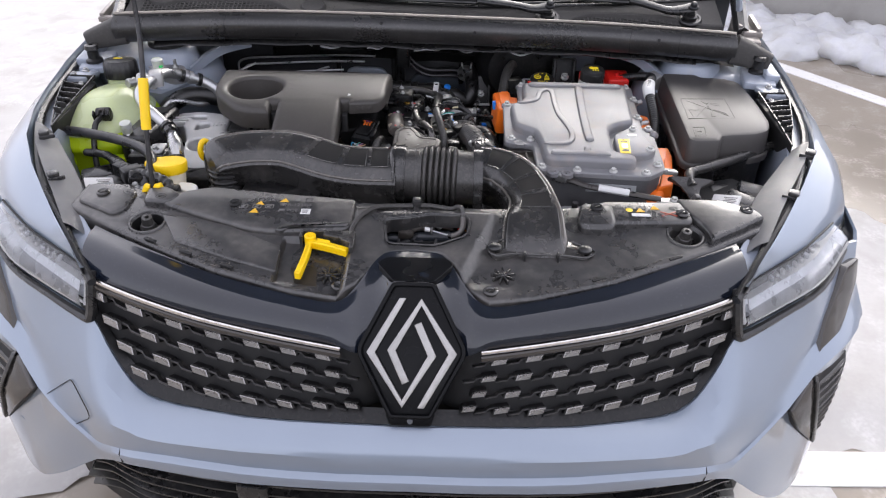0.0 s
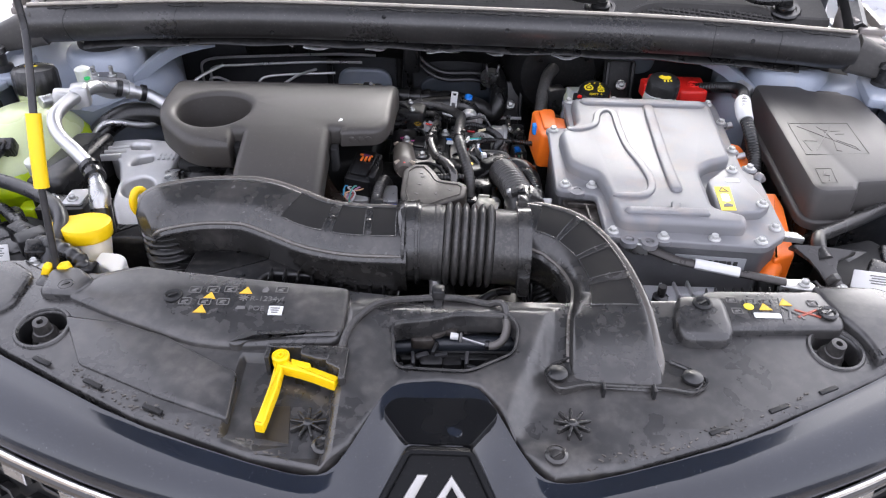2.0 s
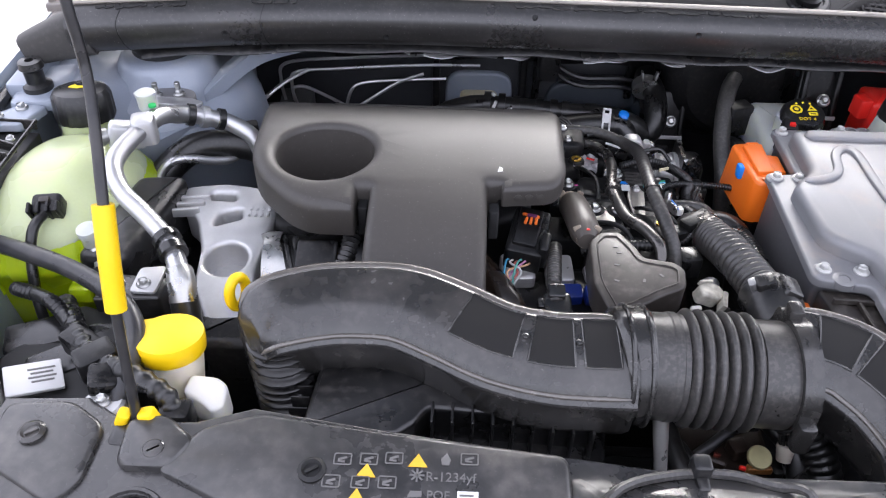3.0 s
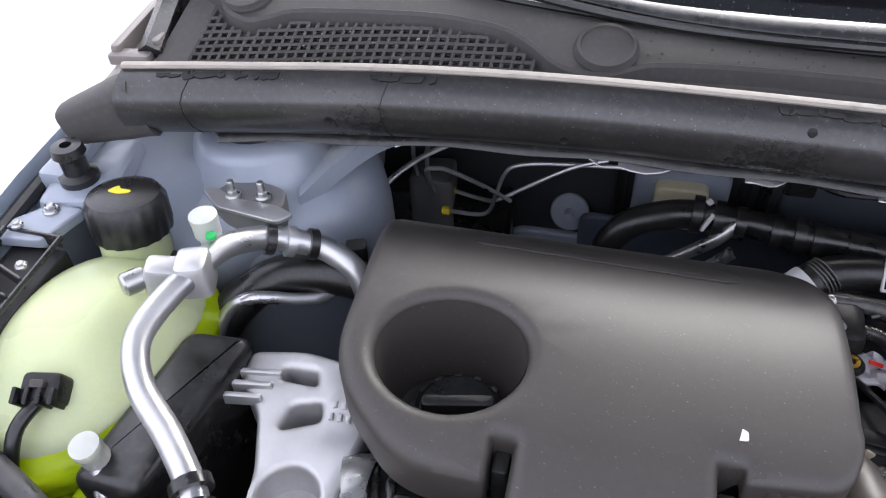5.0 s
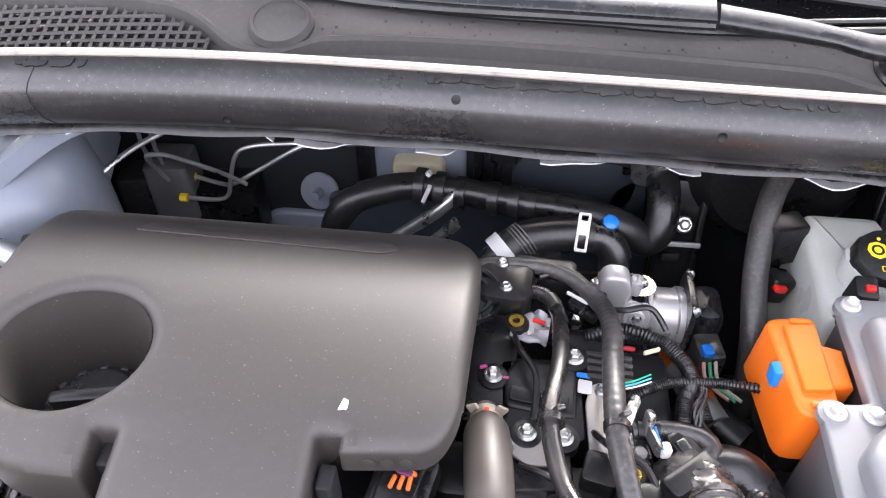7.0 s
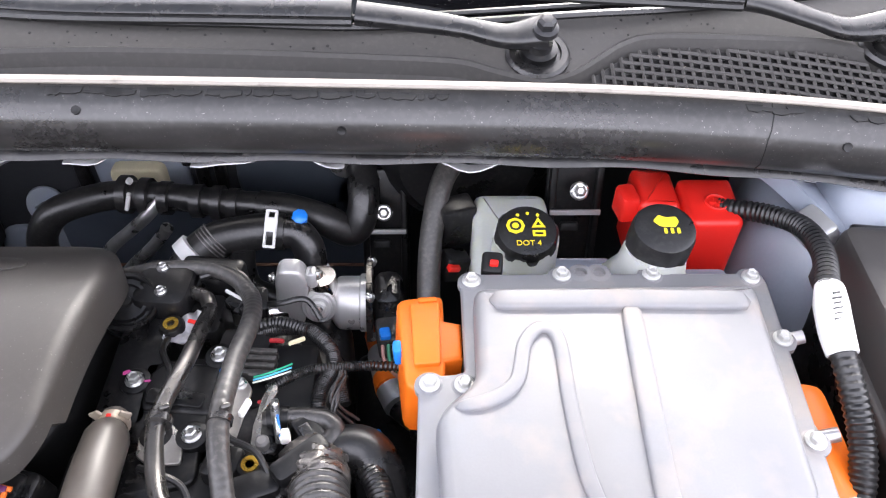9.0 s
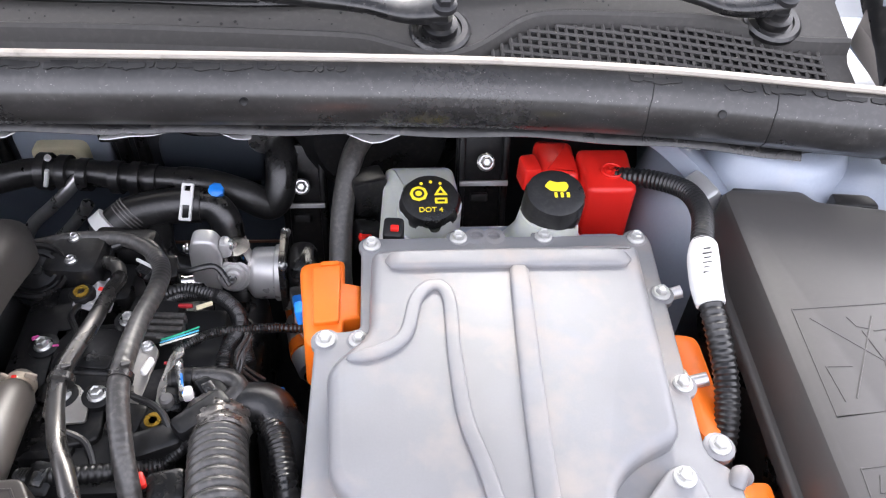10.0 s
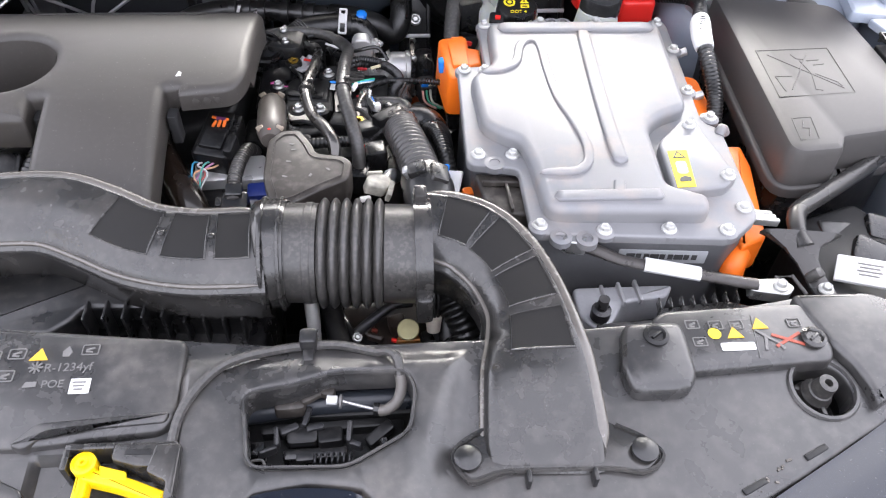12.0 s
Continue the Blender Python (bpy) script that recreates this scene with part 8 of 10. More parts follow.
term = thing("battery_terminal_cover", (0.46, 1.91, 0.80), "bright red plastic positive terminal cover", "terminal cover")
b = B()
slab(b, rounded([(0.418, 1.902), (0.462, 1.898), (0.462, 1.96), (0.418, 1.965)], 0.008), 0.80, 0.888, 0.008)
part("cover", b, RED, term)
b = B()
slab(b, rounded([(0.463, 1.868), (0.518, 1.868), (0.522, 1.94), (0.463, 1.94)], 0.008), 0.80, 0.893, 0.006)
part("raised_lid", b, RED, term)
b = B()
slab(b, circle(0.012, 24, (0.495, 1.898)), 0.893, 0.896, 0.001, holes=[circle(0.0105, 24, (0.495, 1.898))], steps=1)
box(b, (0.495, 1.898, 0.8945), (0.014, 0.0035, 0.003), r=0.0005)
box(b, (0.495, 1.898, 0.8945), (0.0035, 0.014, 0.003), r=0.0005)
part("plus_mark", b, RED, term)
b = B()
box(b, (0.408, 1.92, 0.875), (0.02, 0.03, 0.03), (0, 0, 10), 0.004)
part("side_tab", b, RED, term)

for bx_, by_, bz_, w_, lab_ in ((0.363, 1.955, 0.864, 0.065, "black pressed steel bracket bolted above the reservoir"), (0.141, 2.0, 0.79, 0.06, "tall black steel bracket bolted to the firewall")):
    br = thing("steel_bracket", (bx_, by_, bz_ - 0.12), lab_, "bracket")
    b = B()
    box(b, (bx_, by_ + 0.012, bz_ - 0.06), (w_, 0.012, 0.2), (-14, 0, 0), 0.004)
    box(b, (bx_ - w_ * 0.4, by_ + 0.005, bz_ - 0.06), (0.008, 0.02, 0.2), (-14, 0, 0), 0.002)
    box(b, (bx_ + w_ * 0.4, by_ + 0.005, bz_ - 0.06), (0.008, 0.02, 0.2), (-14, 0, 0), 0.002)
    part("plate", b, GREASY, br)
    b = B()
    box(b, (bx_, by_ - 0.004, bz_ - 0.032), (w_ * 0.9, 0.004, 0.006), (-14, 0, 0), 0.001)
    part("fold", b, CAST, br)
    b = B()
    box(b, (bx_ - 0.004, by_ - 0.002, bz_ - 0.055), (0.022, 0.008, 0.01), (-14, 0, 0), 0.003)
    part("slot", b, DARK, br)
    shared("bolt", BOLT, br, aim((bx_, by_ - 0.004, bz_), (0, -0.75, 0.65)) @ Matrix.Scale(1.25, 4))
b = B()
box(b, (0.355, 1.86, 0.815), (0.07, 0.05, 0.012), (20, 0, 0), 0.003)
spin(b, [(0.01, 0), (0.01, 0.006), (0.007, 0.008)], pose(0.355, 1.85, 0.822), 12)
solo("grey_foot_plate", b, PAINT_IN, "grey painted foot plate with a hole", "bracket")
b = B()
box(b, (0.475, 1.83, 0.83), (0.05, 0.03, 0.05), (10, 0, 0), 0.006)
solo("grey_side_plate", b, PAINT_IN, "grey painted plate below the terminal cover", "bracket")

# brake servo and its hose
servo = thing("brake_servo", (0.25, 2.0, 0.68), "black brake servo drum with a vacuum hose", "brake servo")
b = B()
spin(b, [(0.12, -0.05), (0.12, -0.02), (0.10, 0.02), (0.08, 0.04), (0.0, 0.045)], aim((0.24, 2.05, 0.85), (0, -1, 0.1)), 32)
part("drum", b, GREASY, servo)
b = B()
sweep(b, [(0.225, 1.985, 0.882), (0.21, 1.955, 0.875), (0.2, 1.92, 0.85), (0.195, 1.88, 0.82), (0.195, 1.83, 0.78), (0.2, 1.8, 0.7)], 0.013, 12, 7)
part("vacuum_hose", b, RUBBER_OLD, servo)
b = B()
box(b, (0.225, 1.93, 0.84), (0.04, 0.03, 0.05), (0, 0, 20), 0.004)
box(b, (0.222, 1.895, 0.805), (0.03, 0.025, 0.03), (0, 20, 20), 0.004)
plugc = part("valve_plug", b, GREASY, servo)
b = B()
box(b, (0.222, 1.88, 0.815), (0.014, 0.008, 0.006), (0, 20, 20), 0.001)
part("plug_lock", b, RED, plugc)

# big cable past the inverter, with its label
har = thing("battery_cable", (0.53, 1.7, 0.74), "corrugated black battery cable with a white label", "cable")
HP = [(0.50, 1.90, 0.885), (0.535, 1.875, 0.90), (0.557, 1.84, 0.915), (0.553, 1.79, 0.93), (0.535, 1.74, 0.94), (0.524, 1.70, 0.94), (0.525, 1.65, 0.925), (0.528, 1.61, 0.90), (0.522, 1.575, 0.875), (0.51, 1.545, 0.84)]
b = B()
sweep(b, HP, lambda f: 0.0102 + 0.0007 * math.sin(f * 2 * math.pi * 78), 14, 44)
part("conduit", b, RUBBER, har)
b = B()
sweep(b, [(0.536, 1.738, 0.9395), (0.529, 1.718, 0.941), (0.5235, 1.69, 0.939), (0.5235, 1.672, 0.934)], [0.0112, 0.0132, 0.0128, 0.0115], 14, 6, wide=1.1)
part("label", b, LABEL, har, "crumpled white wrap label")
for k in range(6):
    b = B()
    box(b, (0.529 - 0.003 * k * 0.4, 1.72 - 0.005 * k, 0.9548 - 0.0006 * k), (0.007 + 0.002 * (k % 2), 0.0014, 0.001), (0, 0, 10), 0.0003)
    part("label_bar", b, INK, har)
b = B()
box(b, (0.575, 1.845, 0.905), (0.03, 0.04, 0.03), (0, -30, 20), 0.004)
part("clip", b, CAST, har)

# ---- side braces and lamp tops ----
for s, pts, mt, lab_ in ((1, [(0.553, 1.345, 0.885), (0.551, 1.36, 0.889), (0.554, 1.378, 0.891), (0.566, 1.4, 0.89), (0.61, 1.43, 0.886), (0.69, 1.482, 0.884), (0.77, 1.54, 0.88), (0.83, 1.575, 0.875)], material("grey_brace_steel", (0.06, 0.058, 0.056), 0.27, 0.5, 0.15, 20, 300, 0.05), "bare grey steel brace tube with a flattened end"),
                         (-1, [(-0.545, 1.275, 0.862), (-0.535, 1.30, 0.89), (-0.538, 1.355, 0.905), (-0.57, 1.40, 0.908), (-0.64, 1.448, 0.903), (-0.715, 1.482, 0.898), (-0.79, 1.512, 0.89), (-0.84, 1.535, 0.88)], BLACK_STEEL, "black painted steel brace tube beside the coolant tank")):
    br = thing("brace_tube", (pts[0][0], pts[0][1], 0.86), lab_, "brace")
    b = B()
    sweep(b, pts, [0.011, 0.0095, 0.0105, 0.0108, 0.0108, 0.0108, 0.0108, 0.0108], 14, 7)
    part("tube", b, mt, br)
    b = B()
    if s > 0:
        sweep(b, [(0.553, 1.362, 0.889), (0.551, 1.345, 0.884), (0.552, 1.329, 0.879), (0.555, 1.312, 0.874), (0.558, 1.298, 0.871), (0.561, 1.278, 0.871)], [0.010, 0.0045, 0.0028, 0.0025, 0.0025, 0.0025], 16, 5, wide=4.6, square=3.5)
        part("flattened_end", b, mt, br)
        shared("bolt", BOLT_PALE, br, pose(0.56, 1.292, 0.874))
        b = B()
        box(b, (0.552, 1.308, 0.881), (0.014, 0.012, 0.016), (20, 15, 30), 0.003)
        part("torn_rubber", b, RUBBER_OLD, br)
        b = B()
        sweep(b, [(0.52, 1.296, 0.866), (0.517, 1.319, 0.866), (0.536, 1.32, 0.866), (0.542, 1.293, 0.866)], 0.0022, 8, 1)
        part("wire_bracket", b, PRINT, br)
        continue
    box(b, (pts[0][0] + 0.005, pts[0][1] + 0.002, 0.872), (0.04, 0.035, 0.008), (0, 0, 0), 0.003)
    part("foot", b, mt, br)
    shared("bolt", BOLT, br, pose(pts[0][0] + 0.012, pts[0][1] - 0.005, 0.876))

for s in (-1, 1):
    name = "coolant tank" if s < 0 else "fuse box"
    hb = thing("headlight_bracket", (CX + s * 0.80, 1.56, 0.86), f"black ribbed plastic bracket between wing and {name}", "bracket")
    b = B()
    q = flip([(0.779, 1.69, 0.944), (0.78, 1.633, 0.94), (0.78, 1.551, 0.936), (0.777, 1.449, 0.93)], s)
    sweep(b, q, 0.0032, 6, 1, wide=0.7)
    part("inner_edge", b, PLASTIC_DUSTY, hb)
    b = B()
    q = flip([(0.84, 1.69, 0.946), (0.838, 1.654, 0.944), (0.822, 1.593, 0.94), (0.807, 1.537, 0.936), (0.778, 1.452, 0.93)], s)
    sweep(b, q, 0.003, 6, 1, wide=0.7)
    part("outer_edge", b, PLASTIC_DUSTY, hb)
    for a, c in (((0.781, 1.69), (0.84, 1.692)), ((0.782, 1.633), (0.838, 1.654)), ((0.782, 1.612), (0.83, 1.621)), ((0.781, 1.589), (0.822, 1.597)), ((0.781, 1.559), (0.814, 1.567)), ((0.782, 1.537), (0.807, 1.544)), ((0.782, 1.51), (0.799, 1.515))):
        b = B()
        ends = flip([(*a, 0.937), (*c, 0.939)], s)
        turn = math.degrees(math.atan2(ends[1].y - ends[0].y, ends[1].x - ends[0].x))
        box(b, (ends[0] + ends[1]) / 2, ((ends[1] - ends[0]).length, 0.0026, 0.014), (0, 0, turn), 0.0008)
        part("rib", b, PLASTIC_DUSTY, hb)
    b = B()
    slab(b, rounded([(0.78, 1.69), (0.84, 1.69), (0.838, 1.654), (0.807, 1.537), (0.779, 1.45)], 0.003), 0.88, 0.926, 0.002)
    bend(b, lambda x, y, z: (mid_x(y) + s * x, y, z))
    part("body", b, DARK, hb)
    shared("bolt", BOLT_SMALL, hb, pose(s * 0.796, 1.65, 0.94))
    shared("bolt", BOLT_SMALL, hb, pose(s * 0.83, 1.694, 0.946))
    # grey lamp-top blade running along the gap
    b = B()
    rows = []
    for dx, dz in ((-0.018, -0.03), (-0.02, -0.006), (-0.045, -0.012), (-0.085, -0.035), (-0.09, -0.06)):
        rows.append(flip([(gap_x(y) + dx * (0.5 + 0.5 * math.sin((y - 1.13) / 0.34 * math.pi)), y, gap_z(y) + dz) for y in np.linspace(1.14, 1.46, 9)], s))
    loft(b, rows, closed=False, cap=False)
    LAMP_TOPS = LAMP_TOPS if s > 0 else []
    LAMP_TOPS.append(b)
    GREY_LAMP = material("grey_lamp_housing", (0.16, 0.16, 0.16), 0.55, 0, 0.2, 12, 600, 0.1, dust=((0.25, 0.24, 0.22), 0.5), dust_scale=14)
    clips = []
    for y in (1.27, 1.41):
        cl = B()
        box(cl, (CX + s * (gap_x(y) - 0.022), y, gap_z(y) - 0.004), (0.02, 0.02, 0.014), (0, 0, s * -28), 0.003)
        box(cl, (CX + s * (gap_x(y) - 0.03), y - 0.006, gap_z(y) - 0.008), (0.03, 0.006, 0.008), (0, 0, s * -28), 0.002)
        clips.append(cl)
    b = B()
    slab(b, rounded([(0.555, 1.27), (0.655, 1.24), (0.72, 1.36), (0.66, 1.45), (0.57, 1.42)], 0.01), 0.62, 0.852, 0.008)
    bend(b, lambda x, y, z: (CX + s * x, y, z))
    hs = thing("headlight_housing", (CX + s * 0.62, 1.34, 0.62), "black headlight housing with a white sticker and wiring", "headlight housing", "headlight backs")
    part("housing", b, DARK, hs)
    lt = part("housing_top", LAMP_TOPS[-1], GREY_LAMP, hs, "dusty grey plastic top blade")
    for cl in clips:
        part("edge_clip", cl, PLASTIC, lt)
    b = B()
    c = Vector((CX + s * 0.618 - (0.036 if s < 0 else 0.012), 1.318 + (0.006 if s < 0 else 0.004), 0.866))
    slab(b, rect(0.054, 0.036, 0.002), 0, 0.004, 0.001, m=pose(*c, 12, s * -14, s * -30))
    st = part("sticker", b, LABEL, hs, "white printed sticker")
    for k in range(4):
        b = B()
        slab(b, rect(0.026 - 0.005 * (k % 2), 0.0022, 0.0005), 0.0041, 0.0045, 0.0001, m=pose(*c, 12, s * -14, s * -30) @ pose(0.008, 0.009 - 0.005 * k, 0), steps=1)
        part("print_bar", b, PRINT, st)
    for k, (dx, dy, dz, w) in enumerate(((0.65, 1.36, 0.842, 0.06), (0.69, 1.4, 0.84, 0.07), (0.63, 1.4, 0.836, 0.07))):
        b = B()
        box(b, (CX + s * dx, dy, dz), (w, 0.04, 0.03), (8, s * 6, s * (-30 + 14 * k)), 0.005)
        part("housing_block", b, PLASTIC, hs)

# wiring and bulb plugs behind the lamp by the rod
wl = thing("lamp_wiring", (-0.57, 1.30, 0.84), "corrugated black wiring loom with plugs beside the lamp", "wiring")
for pts, r in (([(-0.66, 1.44, 0.86), (-0.63, 1.40, 0.875), (-0.60, 1.36, 0.885), (-0.565, 1.33, 0.89), (-0.53, 1.31, 0.9), (-0.485, 1.285, 0.895), (-0.475, 1.265, 0.875)], 0.0105),
               ([(-0.72, 1.45, 0.87), (-0.66, 1.42, 0.88), (-0.61, 1.37, 0.875)], 0.008), ([(-0.56, 1.33, 0.885), (-0.555, 1.30, 0.875), (-0.56, 1.28, 0.86)], 0.009)):
    b = B()
    sweep(b, pts, lambda f, r=r: r + 0.001 * math.sin(f * 130), 10, 22)
    part("conduit", b, RUBBER, wl)
for c, sz, tn in (((-0.575, 1.335, 0.888), (0.04, 0.03, 0.026), (0, 0, 40)), ((-0.555, 1.305, 0.89), (0.028, 0.03, 0.03), (10, 10, 20)), ((-0.60, 1.36, 0.88), (0.05, 0.025, 0.025), (0, 0, -30)), ((-0.475, 1.275, 0.88), (0.03, 0.025, 0.03), (0, 0, 0))):
    b = B()
    box(b, c, sz, tn, 0.004)
    part("plug", b, GREASY, wl)
b = B()
spin(b, [(0.02, -0.02), (0.021, 0.0), (0.018, 0.003)], pose(-0.548, 1.282, 0.886), 18)
part("lamp_adjuster", b, CAST, wl)
shared("bolt", BOLT, wl, pose(-0.548, 1.282, 0.889))

# ---- brake hydraulics behind the cover ----
abs_ = thing("brake_hydraulic_block", (-0.52, 2.06, 0.66), "aluminium brake hydraulic block with bent steel lines", "hydraulic block")
b = B()
box(b, (-0.525, 2.075, 0.73), (0.06, 0.06, 0.09), (0, 0, 5), 0.006)
part("block", b, material("dull_block", (0.16, 0.16, 0.16), 0.5, 0.5, 0.2), abs_)
b = B()
box(b, (-0.46, 2.09, 0.68), (0.09, 0.06, 0.09), (0, 0, 5), 0.006)
part("motor_case", b, GREASY, abs_)
b = B()
box(b, (-0.575, 2.07, 0.70), (0.05, 0.05, 0.1), (0, 0, 5), 0.006)
part("control_case", b, PLASTIC, abs_)
for pts, r in (([(-0.561, 1.90, 0.74), (-0.563, 1.906, 0.80), (-0.566, 1.93, 0.816), (-0.556, 1.975, 0.823), (-0.527, 2.013, 0.835), (-0.49, 2.04, 0.846)], 0.0036),
            ([(-0.512, 2.035, 0.765), (-0.515, 2.02, 0.80), (-0.513, 2.006, 0.825), (-0.503, 2.004, 0.832), (-0.485, 2.012, 0.825), (-0.44, 2.035, 0.786), (-0.41, 2.045, 0.76)], 0.003),
            ([(-0.498, 2.035, 0.738), (-0.455, 2.038, 0.735), (-0.438, 2.042, 0.742), (-0.43, 2.045, 0.77), (-0.42, 2.05, 0.80), (-0.405, 2.056, 0.812), (-0.36, 2.065, 0.815), (-0.25, 2.07, 0.82)], 0.003),
            ([(-0.50, 2.075, 0.742), (-0.455, 2.06, 0.745), (-0.43, 2.05, 0.755), (-0.39, 2.055, 0.78), (-0.335, 2.06, 0.815), (-0.29, 2.065, 0.83)], 0.003),
            ([(-0.525, 2.06, 0.76), (-0.525, 2.05, 0.81), (-0.515, 2.05, 0.835), (-0.45, 2.06, 0.838), (-0.3, 2.075, 0.842), (-0.19, 2.08, 0.842)], 0.003),
            ([(-0.54, 2.06, 0.76), (-0.545, 2.055, 0.815), (-0.53, 2.06, 0.848), (-0.42, 2.075, 0.853), (-0.25, 2.09, 0.856), (-0.16, 2.09, 0.855)], 0.003)):
    b = B()
    sweep(b, pts, r, 8, 8)
    part("brake_line", b, ALU, abs_)
for p in ((-0.492, 2.034, 0.738), (-0.494, 2.073, 0.742)):
    b = B()
    spin(b, [(0.006, 0), (0.006, 0.01), (0.004, 0.011)], aim(p, (-1, 0, 0)), 6)
    part("line_nut", b, YPRINT, abs_)
b = B()
spin(b, [(0.026, -0.004), (0.028, 0.0), (0.026, 0.003), (0.0, 0.004)], aim((-0.335, 2.11, 0.70), (0, -0.9, 0.4)), 24)
spin(b, [(0.007, 0), (0.006, 0.03), (0.0, 0.031)], aim((-0.335, 2.11, 0.70), (0, -0.9, 0.4)), 12)
st = part("insulation_stud", b, PAINT_IN, firewall, "grey plastic stud and washer")

# firewall: pale pressed patches, dark insulation, thin pipes
for x, z, w, h, q in ((0.02, 0.745, 0.17, 0.1, 0.46), (-0.19, 0.715, 0.125, 0.19, 0.3), (0.12, 0.70, 0.11, 0.12, 0.45), (0.42, 0.86, 0.1, 0.09, 0.42), (-0.33, 0.60, 0.2, 0.1, 0.4)):
    b = B()
    slab(b, rounded([(-w / 2, -h / 2), (w / 2, -h / 2), (w / 2, h / 2), (-w / 2, h / 2)], min(w, h) * q, 6), 0, 0.012, 0.006, m=pose(x, 2.126, z, 90, 0, 0))
    part("pressed_patch", b, PAINT_IN if z < 0.73 and x < 0 or x > 0.4 else FELT_BLUE, firewall)
b = B()
slab(b, rect(0.07, 0.12, 0.012), 0, 0.02, 0.004, m=pose(-0.19, 2.115, 0.715, 90, 0, 0))
part("foam_block", b, SEALER, firewall, "cream foam sealing block")
FIRE_SHEET = material("blue_grey_firewall_sheet", (0.085, 0.10, 0.125), 0.45, 0.1, 0.12, 8, 300, 0.08)
for x0, x1, z0, z1 in ((-0.32, 0.0, 0.50, 0.71), (0.01, 0.17, 0.50, 0.70)):
    b = B()
    slab(b, rounded([(x0, z0), (x1, z0), (x1, z1), (x0, z1)], 0.02), 0, 0.01, 0.005, m=pose(0, 2.104, 0, 90, 0, 0))
    part("firewall_panel", b, FIRE_SHEET, firewall, "blue-grey painted firewall sheet")
b = B()
sweep(b, [(-0.33, 2.085, 0.605), (-0.1, 2.085, 0.605), (0.16, 2.085, 0.603)], 0.0025, 6, 3)
part("brown_line", b, material("brown_wire", (0.2, 0.1, 0.06), 0.5), firewall)
# folded sheet behind the beam and stiffening ribs down the firewall
for k, (x0, x1, z, d) in enumerate(((-0.45, -0.05, 0.872, 0.0), (-0.06, 0.14, 0.865, 0.006), (0.15, 0.36, 0.868, 0.0), (-0.45, 0.3, 0.905, -0.02))):
    b = B()
    loft(b, [[Vector((x, 2.10 + d + dy, z + dz + 0.003 * math.sin(x * 31 + k))) for x in np.linspace(x0, x1, 14)] for dy, dz in ((0.02, -0.03), (0.0, -0.028), (-0.012, 0.0), (-0.010, 0.003), (0.02, 0.012))], closed=False, cap=False)
    part("firewall_fold", b, GREASY, firewall)
for x, z, h in ((-0.11, 0.80, 0.16), (-0.085, 0.78, 0.2), (0.20, 0.80, 0.18), (0.085, 0.82, 0.1), (-0.27, 0.76, 0.14)):
    b = B()
    box(b, (x, 2.116, z), (0.014, 0.02, h), (0, 0, 0), 0.004)
    part("firewall_rib", b, GREASY, firewall)
b = B()
box(b, (-0.075, 2.03, 0.885), (0.035, 0.05, 0.06), (0, 0, 0), 0.005)
part("hanger", b, GREASY, firewall)
lines = thing("heater_pipes", (0.05, 2.05, 0.80), "pair of thin black steel pipes along the firewall", "pipe")
for dz in (0, 0.016):
    b = B()
    sweep(b, [(-0.07, 2.095, 0.845 + dz), (-0.04, 2.095, 0.815 + dz), (0.0, 2.095, 0.80 + dz), (0.07, 2.095, 0.80 + dz), (0.11, 2.095, 0.775 + dz), (0.12, 2.095, 0.70)], 0.005, 8, 7)
    part("pipe", b, BLACK_STEEL, lines)

# ---- coolant hoses and valve at the back of the engine ----
ch = thing("coolant_hose", (-0.1, 2.0, 0.74), "black coolant hose with joints across the firewall", "hose")
b = B()
sweep(b, [(-0.285, 1.99, 0.68), (-0.28, 1.985, 0.75), (-0.255, 1.995, 0.79), (-0.21, 2.015, 0.797), (-0.17, 2.025, 0.795)], 0.018, 16, 7)
part("hose", b, RUBBER, ch)
b = B()
sweep(b, [(-0.18, 2.025, 0.795), (-0.12, 2.02, 0.795), (-0.05, 2.008, 0.795), (0.0, 2.0, 0.797)], 0.017, 16, 5)
part("joint_pipe", b, PLASTIC, ch)
for x, r in ((-0.175, 0.024), (-0.15, 0.023), (-0.125, 0.021), (-0.085, 0.021), (-0.06, 0.022), (-0.04, 0.0205)):
    b = B()
    y = 2.025 - (x + 0.175) * 0.14
    sweep(b, [(x - 0.006, y, 0.795), (x + 0.006, y - 0.001, 0.795)], r, 18, 1)
    part("collar", b, PLASTIC, ch)
b = B()
sweep(b, [(-0.008, 2.0, 0.797), (0.03, 1.993, 0.797), (0.07, 1.985, 0.788), (0.1, 1.985, 0.77), (0.115, 1.995, 0.79), (0.115, 2.03, 0.82), (0.105, 2.09, 0.83)], 0.0195, 16, 7)
part("hose", b, RUBBER, ch)
b = B()
sweep(b, [(0.098, 2.035, 0.828), (0.098, 2.05, 0.832)], 0.0225, 16, 1)
for a in (-0.012, 0.012):
    box(b, (0.1 + a, 2.035, 0.856), (0.004, 0.012, 0.014), (0, a * 900, 0), 0.001)
part("spring_clip", b, STEEL, ch)
b = B()
sweep(b, [(-0.166, 2.02, 0.818), (-0.163, 2.02, 0.822)], 0.004, 8, 1)
box(b, (-0.165, 2.0, 0.805), (0.005, 0.006, 0.026), (0, 20, 0), 0.001)
part("clip_tail", b, LABEL, ch)
